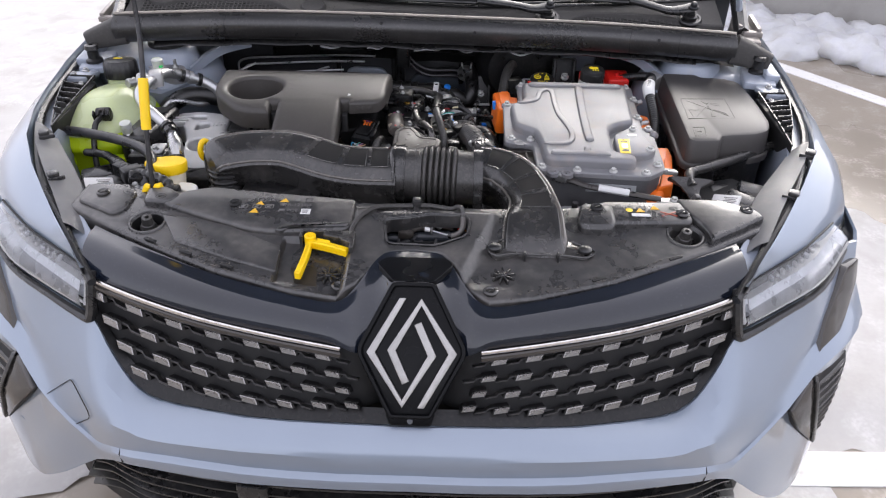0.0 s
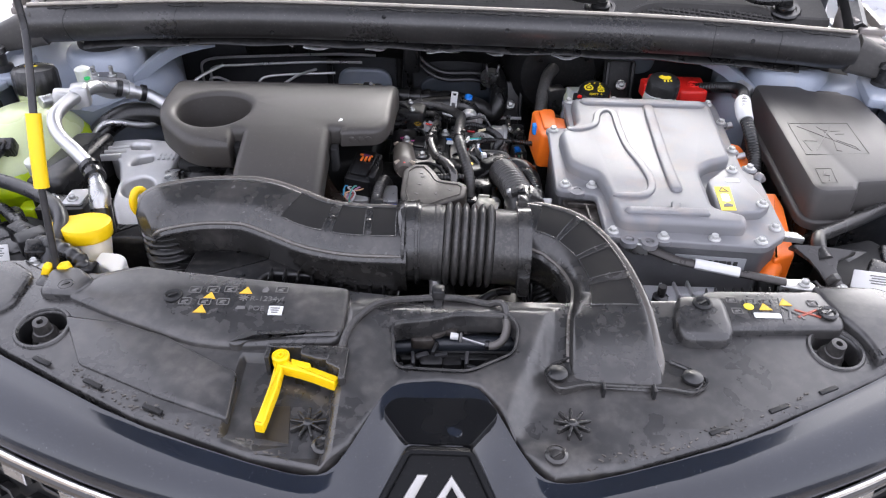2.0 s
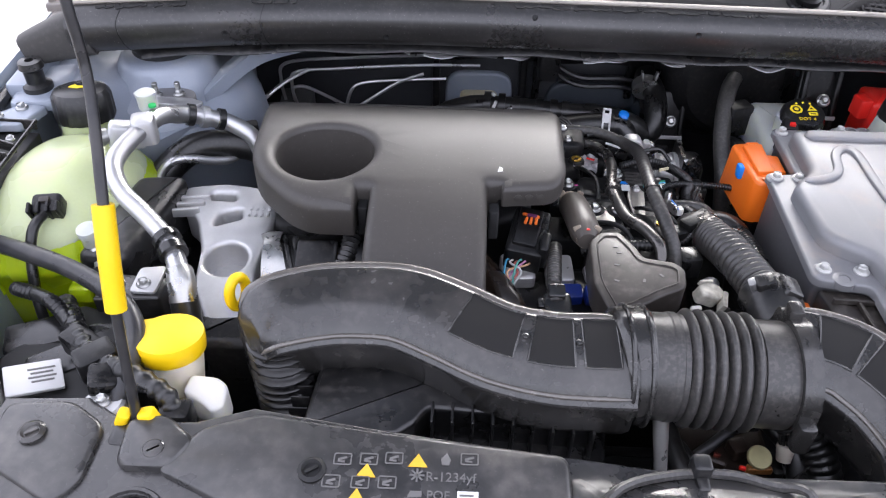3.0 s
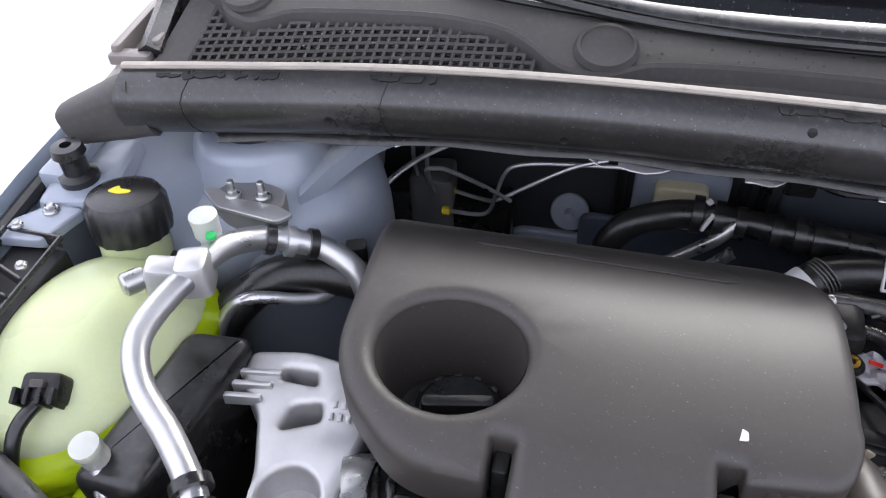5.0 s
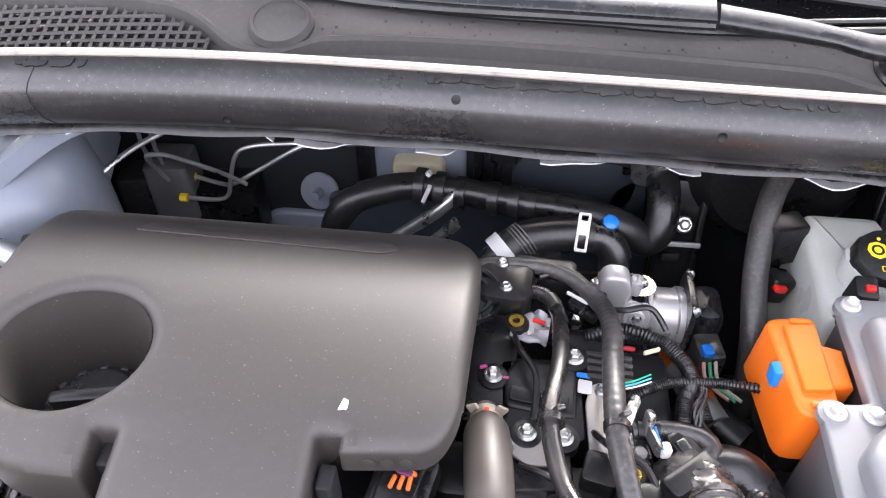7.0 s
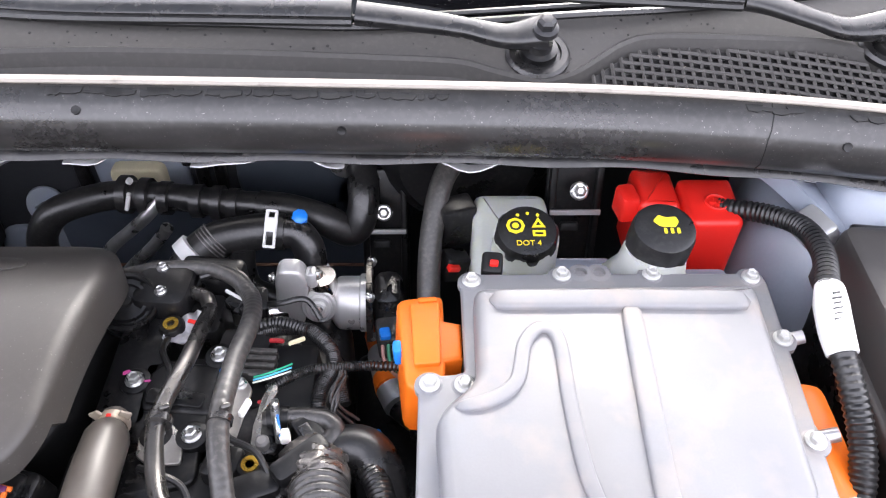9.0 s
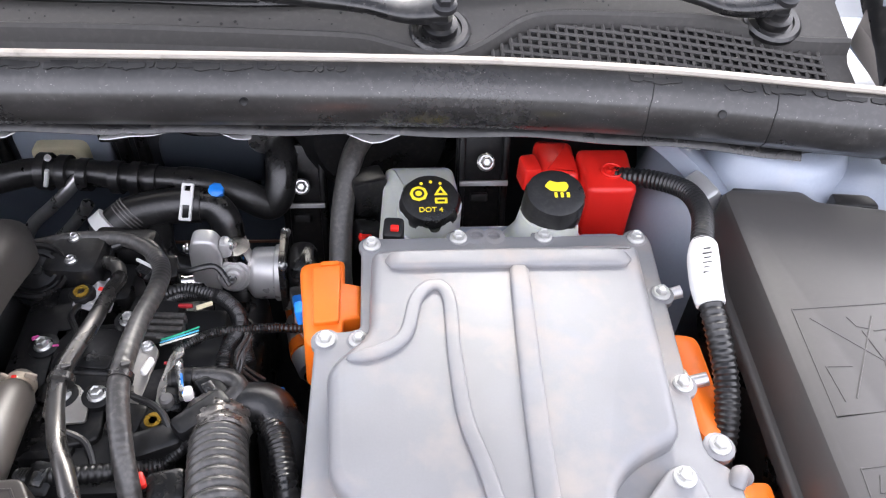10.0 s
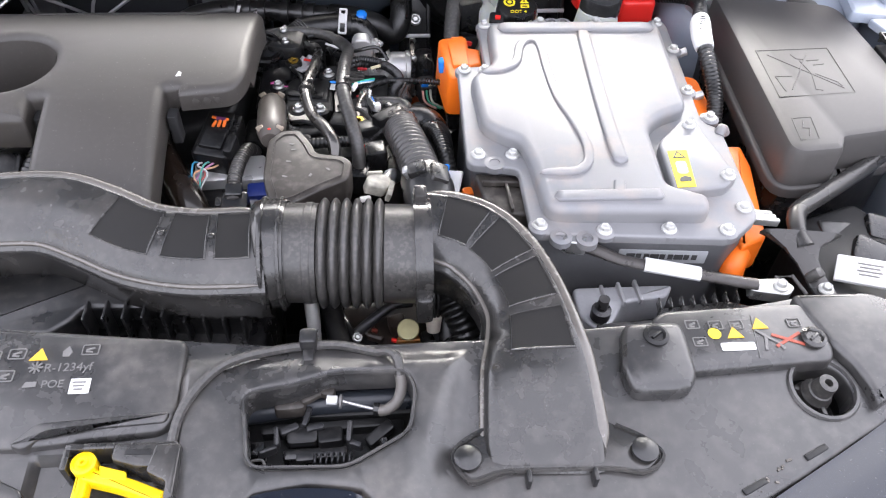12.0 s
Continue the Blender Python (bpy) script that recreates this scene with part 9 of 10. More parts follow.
for pts in ([(-0.13, 2.01, 0.80), (-0.148, 2.0, 0.782), (-0.174, 2.0, 0.757), (-0.209, 2.0, 0.724), (-0.24, 2.0, 0.67)], [(-0.128, 2.0, 0.762), (-0.146, 2.0, 0.738), (-0.166, 2.0, 0.716), (-0.19, 2.0, 0.692), (-0.22, 2.0, 0.65)]):
    b = B()
    sweep(b, pts, 0.011 if pts[0][0] < -0.15 else 0.008, 12, 5)
    part("steel_tube", b, STEEL, ch)

eh = thing("thermostat_hose", (0.0, 1.93, 0.74), "thick black elbow hose with white clips and blue tap", "hose")
b = B()
sweep(b, [(-0.078, 1.897, 0.787), (-0.07, 1.905, 0.802), (-0.045, 1.925, 0.813), (0.0, 1.94, 0.812), (0.03, 1.942, 0.81)], 0.0212, 16, 7)
part("hose", b, RUBBER, eh)
b = B()
sweep(b, [(0.028, 1.942, 0.81), (0.045, 1.94, 0.808), (0.057, 1.93, 0.795), (0.06, 1.915, 0.77), (0.06, 1.905, 0.75)], 0.0185, 16, 7)
part("elbow", b, PLASTIC, eh)
b = B()
slab(b, rect(0.014, 0.044, 0.002), 0, 0.004, 0.001, holes=[rect(0.008, 0.015, 0.001, (0, -0.011)), rect(0.007, 0.006, 0.001, (0, 0.016))], m=pose(0.018, 1.93, 0.826, 38, 0, -6))
part("white_clip", b, LABEL, eh, "white plastic hose clip")
b = B()
spin(b, [(0.007, -0.012), (0.007, 0.0), (0.0092, 0.001), (0.0092, 0.009), (0.0065, 0.011), (0.0, 0.0115)], aim((0.048, 1.95, 0.822), (0.1, -0.35, 0.9)), 8)
part("blue_tap", b, BLUE, eh, "blue bleed screw")
for p, d in (((-0.066, 1.906, 0.811), (0.62, 0.42, 0.4)), ((0.0605, 1.912, 0.779), (0.05, -0.45, -0.9)), ((0.061, 1.905, 0.762), (0.0, -0.45, -0.9))):
    b = B()
    d = Vector(d).normalized()
    sweep(b, [Vector(p) - d * (0.009 if p[0] < 0 else 0.003), Vector(p) + d * (0.006 if p[0] < 0 else 0.003)], 0.0232 if p[0] < 0 else 0.0203, 18, 1)
    part("band", b, LABEL, eh, "white hose band")
b = B()
box(b, (-0.105, 1.893, 0.80), (0.01, 0.012, 0.02), (0, 30, 0), 0.002)
box(b, (-0.11, 1.885, 0.79), (0.02, 0.01, 0.006), (0, -30, 0), 0.002)
part("clip_tail", b, LABEL, eh)
b = B()
sweep(b, [(-0.018, 1.925, 0.803), (-0.019, 1.915, 0.775), (-0.012, 1.905, 0.756), (0.008, 1.895, 0.752), (0.035, 1.885, 0.752)], 0.0155, 14, 6)
part("lower_hose", b, RUBBER, eh)
b = B()
sweep(b, [(-0.079, 1.895, 0.79), (-0.082, 1.885, 0.775), (-0.075, 1.872, 0.762), (-0.05, 1.862, 0.755)], 0.0165, 14, 6)
part("steel_neck", b, CHROME, eh, "bright steel hose neck")
for k in range(4):
    b = B()
    d = Vector((0.6, 0.42, 0.35)).normalized()
    p = Vector((-0.052, 1.919, 0.812)) + d * 0.004 * k
    sweep(b, [p - d * 0.0006, p + d * 0.0006], 0.0216, 18, 1)
    part("printed_line", b, PRINT, eh)

val = thing("coolant_valve", (0.07, 1.86, 0.70), "cast aluminium coolant valve with an electric motor", "valve")
VALVE = material("bright_cast", (0.55, 0.545, 0.535), 0.38, 0.45, 0.12, 20, 260, 0.2)
b = B()
slab(b, rounded([(0.027, 0.745), (0.046, 0.738), (0.058, 0.76), (0.068, 0.825), (0.06, 0.842), (0.04, 0.843), (0.033, 0.83)], 0.007), -1.868, -1.848, 0.004, m=Matrix(((1, 0, 0, 0), (0, 0, -1, 0), (0, 1, 0, 0), (0, 0, 0, 1))))
part("flange", b, VALVE, val)
b = B()
box(b, (0.071, 1.857, 0.828), (0.012, 0.018, 0.018), (0, 0, 0), 0.005)
part("flange_lug", b, VALVE, val)
b = B()
spin(b, [(0.013, -0.145), (0.0145, -0.1), (0.0165, -0.06), (0.0185, -0.03), (0.02, -0.005), (0.0185, 0.005), (0.0165, 0.008), (0.0165, 0.02)], aim((0.0785, 1.868, 0.795), (-0.04, 0.05, 1)), 24)
part("body", b, CHROME, val, "polished valve body")
for r, d in ((0.019, 0.0), (0.0145, 0.004), (0.009, 0.007)):
    b = B()
    spin(b, [(r, -0.008), (r, 0.0025), (r - 0.0015, 0.004), (0.0, 0.0042)], aim((0.076, 1.849 - d, 0.789 + d * 0.5), (0, -0.9, 0.4)), 22)
    part("boss_ring", b, VALVE, val)
b = B()
spin(b, [(0.017, -0.006), (0.026, 0), (0.029, 0.003), (0.030, 0.006), (0.030, 0.026), (0.0325, 0.028), (0.0325, 0.034), (0.02, 0.036)], aim((0.092, 1.866, 0.774), (1, 0.02, -0.03)), 28)
part("motor", b, VALVE, val)
b = B()
slab(b, rounded([(-0.03, -0.036), (0.03, -0.036), (0.034, 0.0), (0.03, 0.046), (-0.03, 0.046), (-0.034, 0)], 0.01), 0, 0.007, 0.002, m=aim((0.126, 1.866, 0.772), (1, 0.02, -0.03)))
part("motor_plate", b, DARK_STEEL, val)
b = B()
box(b, (0.15, 1.866, 0.772), (0.034, 0.052, 0.064), (0, 0, 0), 0.012)
part("motor_cap", b, PLASTIC, val)
b = B()
spin(b, [(0.011, 0), (0.011, 0.02), (0.0125, 0.022), (0.0125, 0.03), (0.011, 0.032), (0.011, 0.05)], aim((0.04, 1.857, 0.772), (-1, -0.15, -0.02)), 18)
part("spigot", b, CHROME, val)
shared("bolt", BOLT_SMALL, val, aim((0.077, 1.857, 0.83), (1, -0.2, 0.2)))
shared("bolt", BOLT_SMALL, val, aim((0.031, 1.857, 0.825), (-1, -0.2, 0.2)))
shared("bolt", BOLT_SMALL, val, aim((0.076, 1.841, 0.793), (0, -0.9, 0.4)))
for a, c in ((-0.026, 0.036), (0.026, 0.036), (-0.026, -0.03)):
    shared("bolt", BOLT_SMALL, val, pose(0.131, 1.866 + a, 0.776 + c, 0, 60, 0))
b = B()
box(b, (0.152, 1.825, 0.765), (0.028, 0.035, 0.03), (0, 0, 10), 0.004)
part("plug", b, RUBBER_OLD, val)
b = B()
box(b, (0.148, 1.815, 0.783), (0.012, 0.014, 0.006), (0, 0, 10), 0.002)
part("plug_lock", b, BLUE, val)
for k, c in enumerate(((0.6, 0.3, 0.25), (0.05, 0.35, 0.2), (0.55, 0.5, 0.4))):
    b = B()
    sweep(b, [(0.145 + 0.006 * k, 1.81, 0.775), (0.148 + 0.006 * k, 1.79, 0.765), (0.165 + 0.006 * k, 1.765, 0.77)], 0.002, 6, 4)
    part("wire", b, material("wire_colour", c, 0.4), val)

# ---- top of the engine: rails, pipes, plugs, looms ----
eng = thing("intake_manifold", (0.0, 1.7, 0.76), "black plastic engine top with bolts and sensors", "engine part")
for c, sz, tn, mt in (((-0.025, 1.69, 0.84), (0.075, 0.085, 0.03), (0, 0, 4), GREASY), ((-0.05, 1.79, 0.825), (0.09, 0.05, 0.05), (0, 0, 0), GREASY), ((0.02, 1.745, 0.825), (0.05, 0.05, 0.05), (0, 0, -8), DARK),
                      ((-0.07, 1.72, 0.83), (0.05, 0.12, 0.05), (0, 0, 0), GREASY), ((0.055, 1.71, 0.815), (0.07, 0.1, 0.05), (0, 0, 0), DARK), ((0.01, 1.6, 0.82), (0.12, 0.07, 0.05), (0, 0, 0), DARK),
                      ((-0.025, 1.84, 0.835), (0.065, 0.035, 0.05), (0, 0, -6), GREASY), ((0.04, 1.655, 0.83), (0.05, 0.05, 0.05), (0, 0, 12), GREASY), ((-0.06, 1.62, 0.82), (0.09, 0.05, 0.06), (0, 0, 0), GREASY)):
    b = B()
    box(b, c, sz, tn, 0.006)
    part("casing", b, mt, eng)
b = B()
spin(b, [(0.026, -0.034), (0.0275, -0.022), (0.026, -0.02), (0.0285, -0.013), (0.027, -0.011), (0.03, -0.003), (0.03, 0.003), (0.0275, 0.006), (0.025, 0.004), (0.024, -0.001), (0.021, -0.001), (0.02, 0.004), (0.017, 0.004), (0.016, 0.0), (0.006, 0.0), (0.005, 0.004), (0.0, 0.004)], aim((-0.093, 1.788, 0.868), (0.2, -0.3, 0.9)), 28)
part("filler_ring", b, GREASY, eng)
for x, y, z in ((-0.049, 1.769, 0.855), (0.048, 1.622, 0.857)):
    b = B()
    spin(b, [(0.0125, -0.03), (0.0125, 0.0), (0.0105, 0.003)], pose(x, y, z), 18)
    part("sensor_post", b, GREASY, eng)
    b = B()
    spin(b, [(0.0072, 0), (0.0072, 0.0015), (0.0038, 0.0015), (0.003, -0.003), (0, -0.003)], pose(x, y, z + 0.003), 14)
    part("brass_insert", b, material("brass", (0.65, 0.4, 0.06), 0.3, 0.8, 0.1), eng, "brass threaded insert")
for x, y, z in ((-0.066, 1.706, 0.856), (0.004, 1.732, 0.857), (-0.035, 1.652, 0.856), (-0.005, 1.651, 0.856)):
    b = B()
    spin(b, [(0.0135, -0.01), (0.0135, 0.001), (0.011, 0.002)], pose(x, y, z), 18)
    part("bolt_seat", b, GREASY, eng)
    shared("bolt", BOLT, eng, pose(x, y, z + 0.001))
DULL_RED = material("dull_red_plastic", (0.32, 0.015, 0.02), 0.5)
PINK = material("pink_paint", (0.5, 0.06, 0.25), 0.5)
for c, sz, tn, mt in (((0.012, 1.715, 0.8575), (0.012, 0.005, 0.0015), (0, 0, -6), BLUE), ((0.013, 1.703, 0.8575), (0.012, 0.014, 0.001), (0, 0, -6), LABEL), ((0.052, 1.751, 0.855), (0.014, 0.004, 0.003), (0, 0, -4), DULL_RED), ((0.049, 1.684, 0.855), (0.010, 0.003, 0.002), (0, 0, -3), DULL_RED), ((0.036, 1.714, 0.857), (0.009, 0.006, 0.003), (0, 0, -8), PRINT),
                      ((0.072, 1.745, 0.862), (0.016, 0.003, 0.004), (0, 0, 24), SEALER), ((0.007, 1.799, 0.864), (0.024, 0.003, 0.003), (0, 0, -33), LABEL), ((0.015, 1.793, 0.858), (0.03, 0.02, 0.01), (0, 0, -33), GREASY), ((-0.075, 1.714, 0.858), (0.007, 0.004, 0.003), (0, 0, 20), PINK), ((-0.055, 1.705, 0.857), (0.006, 0.003, 0.003), (0, 0, 10), PINK)):
    b = B()
    box(b, c, sz, tn, 0.0012)
    part("coloured_tag", b, mt, eng)
# crumpled silver sheet with red marks, half under the pipe
b = B()
slab(b, rounded([(-0.055, 1.752), (-0.02, 1.75), (-0.016, 1.782), (-0.032, 1.79), (-0.05, 1.775)], 0.004), 0.850, 0.852, 0.0005, steps=1)
cuts(b, "x", [-0.052 + 0.004 * i for i in range(10)])
cuts(b, "y", [1.752 + 0.004 * i for i in range(10)])
for v in b.verts:
    v.co.z += 0.006 * noise.noise(v.co * 120) + 0.003 * noise.noise(v.co * 300) + (v.co.x + 0.02) * -0.1
foil = part("crumpled_foil", b, material("crumpled_silver", (0.42, 0.41, 0.42), 0.4, 0.3, 0.3, 90, 300, 0.3), eng, "crumpled silver foil scrap")
b = B()
box(b, (-0.028, 1.772, 0.857), (0.012, 0.004, 0.0015), (0, 5, -12), 0.0005)
part("red_mark", b, RED, foil)
b = B()
box(b, (-0.062, 1.812, 0.848), (0.055, 0.06, 0.05), (0, 0, -4), 0.009)
block = part("pipe_block", b, GREASY, eng)
for x, y in ((-0.066, 1.827), (-0.061, 1.796)):
    shared("block_bolt", BOLT_SMALL, block, pose(x, y, 0.873))
b = B()
slab(b, rounded([(-0.055, 1.676), (0.006, 1.670), (0.008, 1.722), (-0.045, 1.728), (-0.057, 1.71)], 0.006), 0.835, 0.8575, 0.004)
part("coil_cover", b, GREASY, eng)
b = B()
slab(b, rounded([(-0.052, 1.682), (-0.002, 1.676), (0.0, 1.690), (-0.05, 1.697)], 0.004), 0.857, 0.860, 0.001)
part("coil_step", b, GREASY, eng)
# slim pressure sensor with a white plug
b = B()
box(b, (0.063, 1.668, 0.866), (0.007, 0.011, 0.02), (-20, 8, 12), 0.002)
box(b, (0.066, 1.655, 0.864), (0.005, 0.03, 0.012), (-10, 8, 14), 0.002)
sensor = part("pressure_sensor", b, STEEL, eng)
b = B()
box(b, (0.074, 1.644, 0.866), (0.009, 0.010, 0.010), (0, 0, 12), 0.002)
part("white_plug", b, WHITE, sensor)
b = B()
box(b, (0.069, 1.651, 0.869), (0.002, 0.022, 0.004), (0, 0, 14), 0.0008)
part("blue_seal", b, BLUE, sensor)
b = B()
spin(b, [(0.006, -0.01), (0.006, 0.0), (0.004, 0.002), (0, 0.002)], pose(0.055, 1.642, 0.862), 12)
part("sensor_cap", b, PRINT, sensor)
for pts in ([(-0.05, 1.76, 0.85), (-0.045, 1.73, 0.868), (-0.03, 1.70, 0.872), (-0.03, 1.66, 0.866)], [(0.03, 1.80, 0.85), (0.05, 1.79, 0.862), (0.075, 1.795, 0.862), (0.09, 1.78, 0.85)], [(0.02, 1.66, 0.855), (0.03, 1.64, 0.87), (0.055, 1.625, 0.872), (0.07, 1.60, 0.862)],
            [(-0.04, 1.62, 0.86), (-0.02, 1.61, 0.868), (0.0, 1.60, 0.862), (0.012, 1.57, 0.85)], [(0.01, 1.78, 0.86), (0.02, 1.81, 0.862), (0.0, 1.83, 0.866), (-0.03, 1.82, 0.866)]):
    b = B()
    sweep(b, pts, 0.003, 8, 6)
    part("cable", b, RUBBER, eng)
for k, c in enumerate(((0.03, 0.45, 0.25), (0.1, 0.5, 0.75), (0.7, 0.68, 0.62))):
    b = B()
    sweep(b, [(0.038, 1.708 - 0.003 * k, 0.858), (0.052, 1.708 - 0.003 * k, 0.864), (0.07, 1.722 - 0.004 * k, 0.858)], 0.0009, 6, 5)
    part("wire", b, material("wire_colour", c, 0.4), eng)
for x, y in ((-0.03, 1.575), (0.025, 1.80), (0.09, 1.655), (-0.04, 1.835)):
    b = B()
    box(b, (x, y, 0.846), (0.022, 0.028, 0.03), (8, 5, x * 400), 0.003)
    sensor = part("sensor_plug", b, GREASY, eng)
    b = B()
    box(b, (x, y - 0.004, 0.862), (0.01, 0.012, 0.004), (8, 5, x * 400), 0.001)
    part("plug_latch", b, PLASTIC_DUSTY, sensor)
for k in range(4):
    b = B()
    box(b, (0.035, 1.738 - 0.008 * k, 0.853), (0.04, 0.005, 0.012), (0, 0, -4), 0.001)
    part("fin", b, RUBBER_OLD, eng)
WORN_STEEL = material("worn_steel_plate", (0.4, 0.38, 0.35), 0.32, 0.8, 0.15, 30, 400, 0.08)
for poly in ([(-0.047, 1.632), (-0.049, 1.652), (-0.042, 1.665), (-0.026, 1.664), (-0.012, 1.651), (-0.009, 1.625), (-0.034, 1.624)], [(0.017, 1.622), (0.013, 1.687), (0.018, 1.706), (0.028, 1.711), (0.038, 1.697), (0.034, 1.661), (0.028, 1.623)], [(0.044, 1.658), (0.048, 1.69), (0.057, 1.708), (0.061, 1.694), (0.051, 1.674), (0.053, 1.628), (0.046, 1.625)]):
    b = B()
    slab(b, rounded(poly, 0.004), 0.8535, 0.8565, 0.001)
    part("steel_plate", b, WORN_STEEL, eng, "worn bare steel plate")
shared("bolt", BOLT_SMALL, eng, pose(0.027, 1.701, 0.8565))
b = B()
slab(b, rounded([(-0.055, 1.60), (0.005, 1.61), (0.0, 1.655), (-0.06, 1.655)], 0.012), 0.838, 0.851, 0.003)
part("rail_plate", b, GREASY, eng)

oc = thing("high_voltage_cable", (0.15, 1.78, 0.70), "orange high-voltage cable with grey sleeves and black boot", "cable")
for p, q, r, mt, nm in (((0.132, 1.885, 0.692), (0.141, 1.845, 0.704), 0.0145, ORANGE, "sheath"), ((0.1405, 1.847, 0.703), (0.150, 1.800, 0.72), 0.017, CAST, "grey_sleeve"), ((0.1495, 1.802, 0.72), (0.1535, 1.784, 0.724), 0.0175, ORANGE, "orange_ring"), ((0.153, 1.786, 0.724), (0.163, 1.764, 0.724), 0.0172, CAST, "grey_sleeve"), ((0.165, 1.774, 0.716), (0.19, 1.752, 0.714), 0.02, PLASTIC, "boot")):
    b = B()
    sweep(b, [p, q], r, 16, 1)
    part(nm, b, mt, oc)

fp = thing("fuel_pipes", (0.0, 1.7, 0.84), "black coated fuel pipes arching over the engine", "pipe")
b = B()
sweep(b, [(-0.12, 1.828, 0.858), (-0.076, 1.831, 0.867), (-0.045, 1.832, 0.868), (-0.019, 1.829, 0.868), (0.005, 1.816, 0.868), (0.025, 1.79, 0.871), (0.033, 1.75, 0.885), (0.03, 1.69, 0.9), (0.03, 1.63, 0.905), (0.04, 1.58, 0.893), (0.048, 1.55, 0.875), (0.05, 1.53, 0.84)], lambda f: 0.0075 if f < 0.4 else 0.0088 + 0.0001 * math.sin(f * 2 * math.pi * 80), 12, 60)
part("ribbed_pipe", b, RUBBER_OLD, fp)
b = B()
sweep(b, [(-0.05, 1.815, 0.85), (-0.035, 1.806, 0.86), (-0.02, 1.796, 0.864), (-0.012, 1.775, 0.868), (-0.0105, 1.75, 0.88), (-0.012, 1.70, 0.893), (-0.02, 1.64, 0.90), (-0.01, 1.59, 0.898), (0.01, 1.55, 0.905), (0.022, 1.52, 0.9), (0.02, 1.5, 0.87), (0.02, 1.49, 0.82)], 0.0072, 12, 8)
part("smooth_pipe", b, DARK_STEEL, fp, "bare dark steel pipe")
for p in ((-0.0185, 1.638, 0.9), (0.03, 1.635, 0.905)):
    b = B()
    sweep(b, [Vector(p) + Vector((0, 0.003, 0)), Vector(p) - Vector((0, 0.003, 0))], 0.0105, 14, 1)
    box(b, Vector(p) + Vector((0.004, 0.006, 0.008)), (0.008, 0.004, 0.012), (20, 15, 30), 0.001)
    part("pipe_clip", b, DARK_STEEL, fp)
b = B()
box(b, (0.044, 1.655, 0.892), (0.005, 0.016, 0.006), (0, 0, -20), 0.002)
part("cream_tag", b, WHITE, fp)

br_ = thing("breather_filter", (-0.07, 1.6, 0.84), "grey-black cylindrical breather valve with spring clips", "hose")
b = B()
sweep(b, [(-0.07, 1.665, 0.862), (-0.068, 1.65, 0.868), (-0.067, 1.638, 0.873), (-0.063, 1.6, 0.883), (-0.06, 1.566, 0.888), (-0.059, 1.545, 0.89)], [0.012, 0.0125, 0.0185, 0.019, 0.0185, 0.011], 18, 5)
part("canister", b, CANISTER, br_)
for p, d in (((-0.0685, 1.655, 0.866), (0.03, -0.9, 0.3)), ((-0.0595, 1.554, 0.889), (0.1, -0.9, 0.3))):
    b = B()
    d = Vector(d).normalized()
    sweep(b, [Vector(p) - d * 0.005, Vector(p) + d * 0.004], 0.0135, 16, 1)
    box(b, Vector(p) + Vector((0.011, 0.004, 0.009)), (0.01, 0.003, 0.012), (0, 30, 0), 0.002)
    box(b, Vector(p) + Vector((-0.011, 0.004, 0.009)), (0.01, 0.003, 0.012), (0, -30, 0), 0.002)
    sc = part("spring_clip", b, material("pale_clip", (0.4, 0.34, 0.27), 0.5, 0.3, 0.1), br_)
    b = B()
    box(b, Vector(p) + Vector((0, 0, 0.0135)), (0.004, 0.006, 0.002), (0, 0, 0), 0.0005)
    part("red_dot", b, RED, sc)

flap = thing("heat_shield_flap", (-0.005, 1.5, 0.86), "smoky grey-brown plastic shield over a sensor", "shield")
b = B()
FP = rounded([(-0.06, 1.535), (-0.045, 1.552), (-0.022, 1.552), (-0.006, 1.525), (0.0, 1.508), (0.034, 1.5), (0.044, 1.488), (0.04, 1.46), (0.012, 1.447), (-0.02, 1.428), (-0.046, 1.419), (-0.061, 1.47)], [0.006, 0.006, 0.006, 0.006, 0.006, 0.006, 0.006, 0.008, 0.006, 0.006, 0.008, 0.01], 4)
slab(b, FP, 0.862, 0.9, 0.003)
bend(b, lambda x, y, z: (x, y, z + (x + 0.06) * 0.05 - (1.55 - y) * 0.05))
part("shield", b, BROWN_FLAP, flap)
b = B()
q = [Vector((p.x, p.y, 0.9005 + (p.x + 0.06) * 0.05 - (1.55 - p.y) * 0.05)) for p in inset(FP, 0.009)]
sweep(b, q + [q[0]], 0.0009, 6, 1)
part("rim_bead", b, BROWN_FLAP, flap)
for x, y in ((-0.03, 1.525), (-0.027, 1.515), (-0.032, 1.495), (0.015, 1.478), (-0.005, 1.47), (-0.035, 1.47)):
    b = B()
    slab(b, rounded([(-0.0016, -0.003), (0.0012, -0.0035), (0.002, 0.0015), (-0.0008, 0.0035)], 0.001), 0, 0.0004, 0.0001, m=pose(x, y, 0.9003 + (x + 0.06) * 0.05 - (1.55 - y) * 0.05, 0, 0, x * 3000), steps=1)
    part("scuff", b, PRINT, flap)

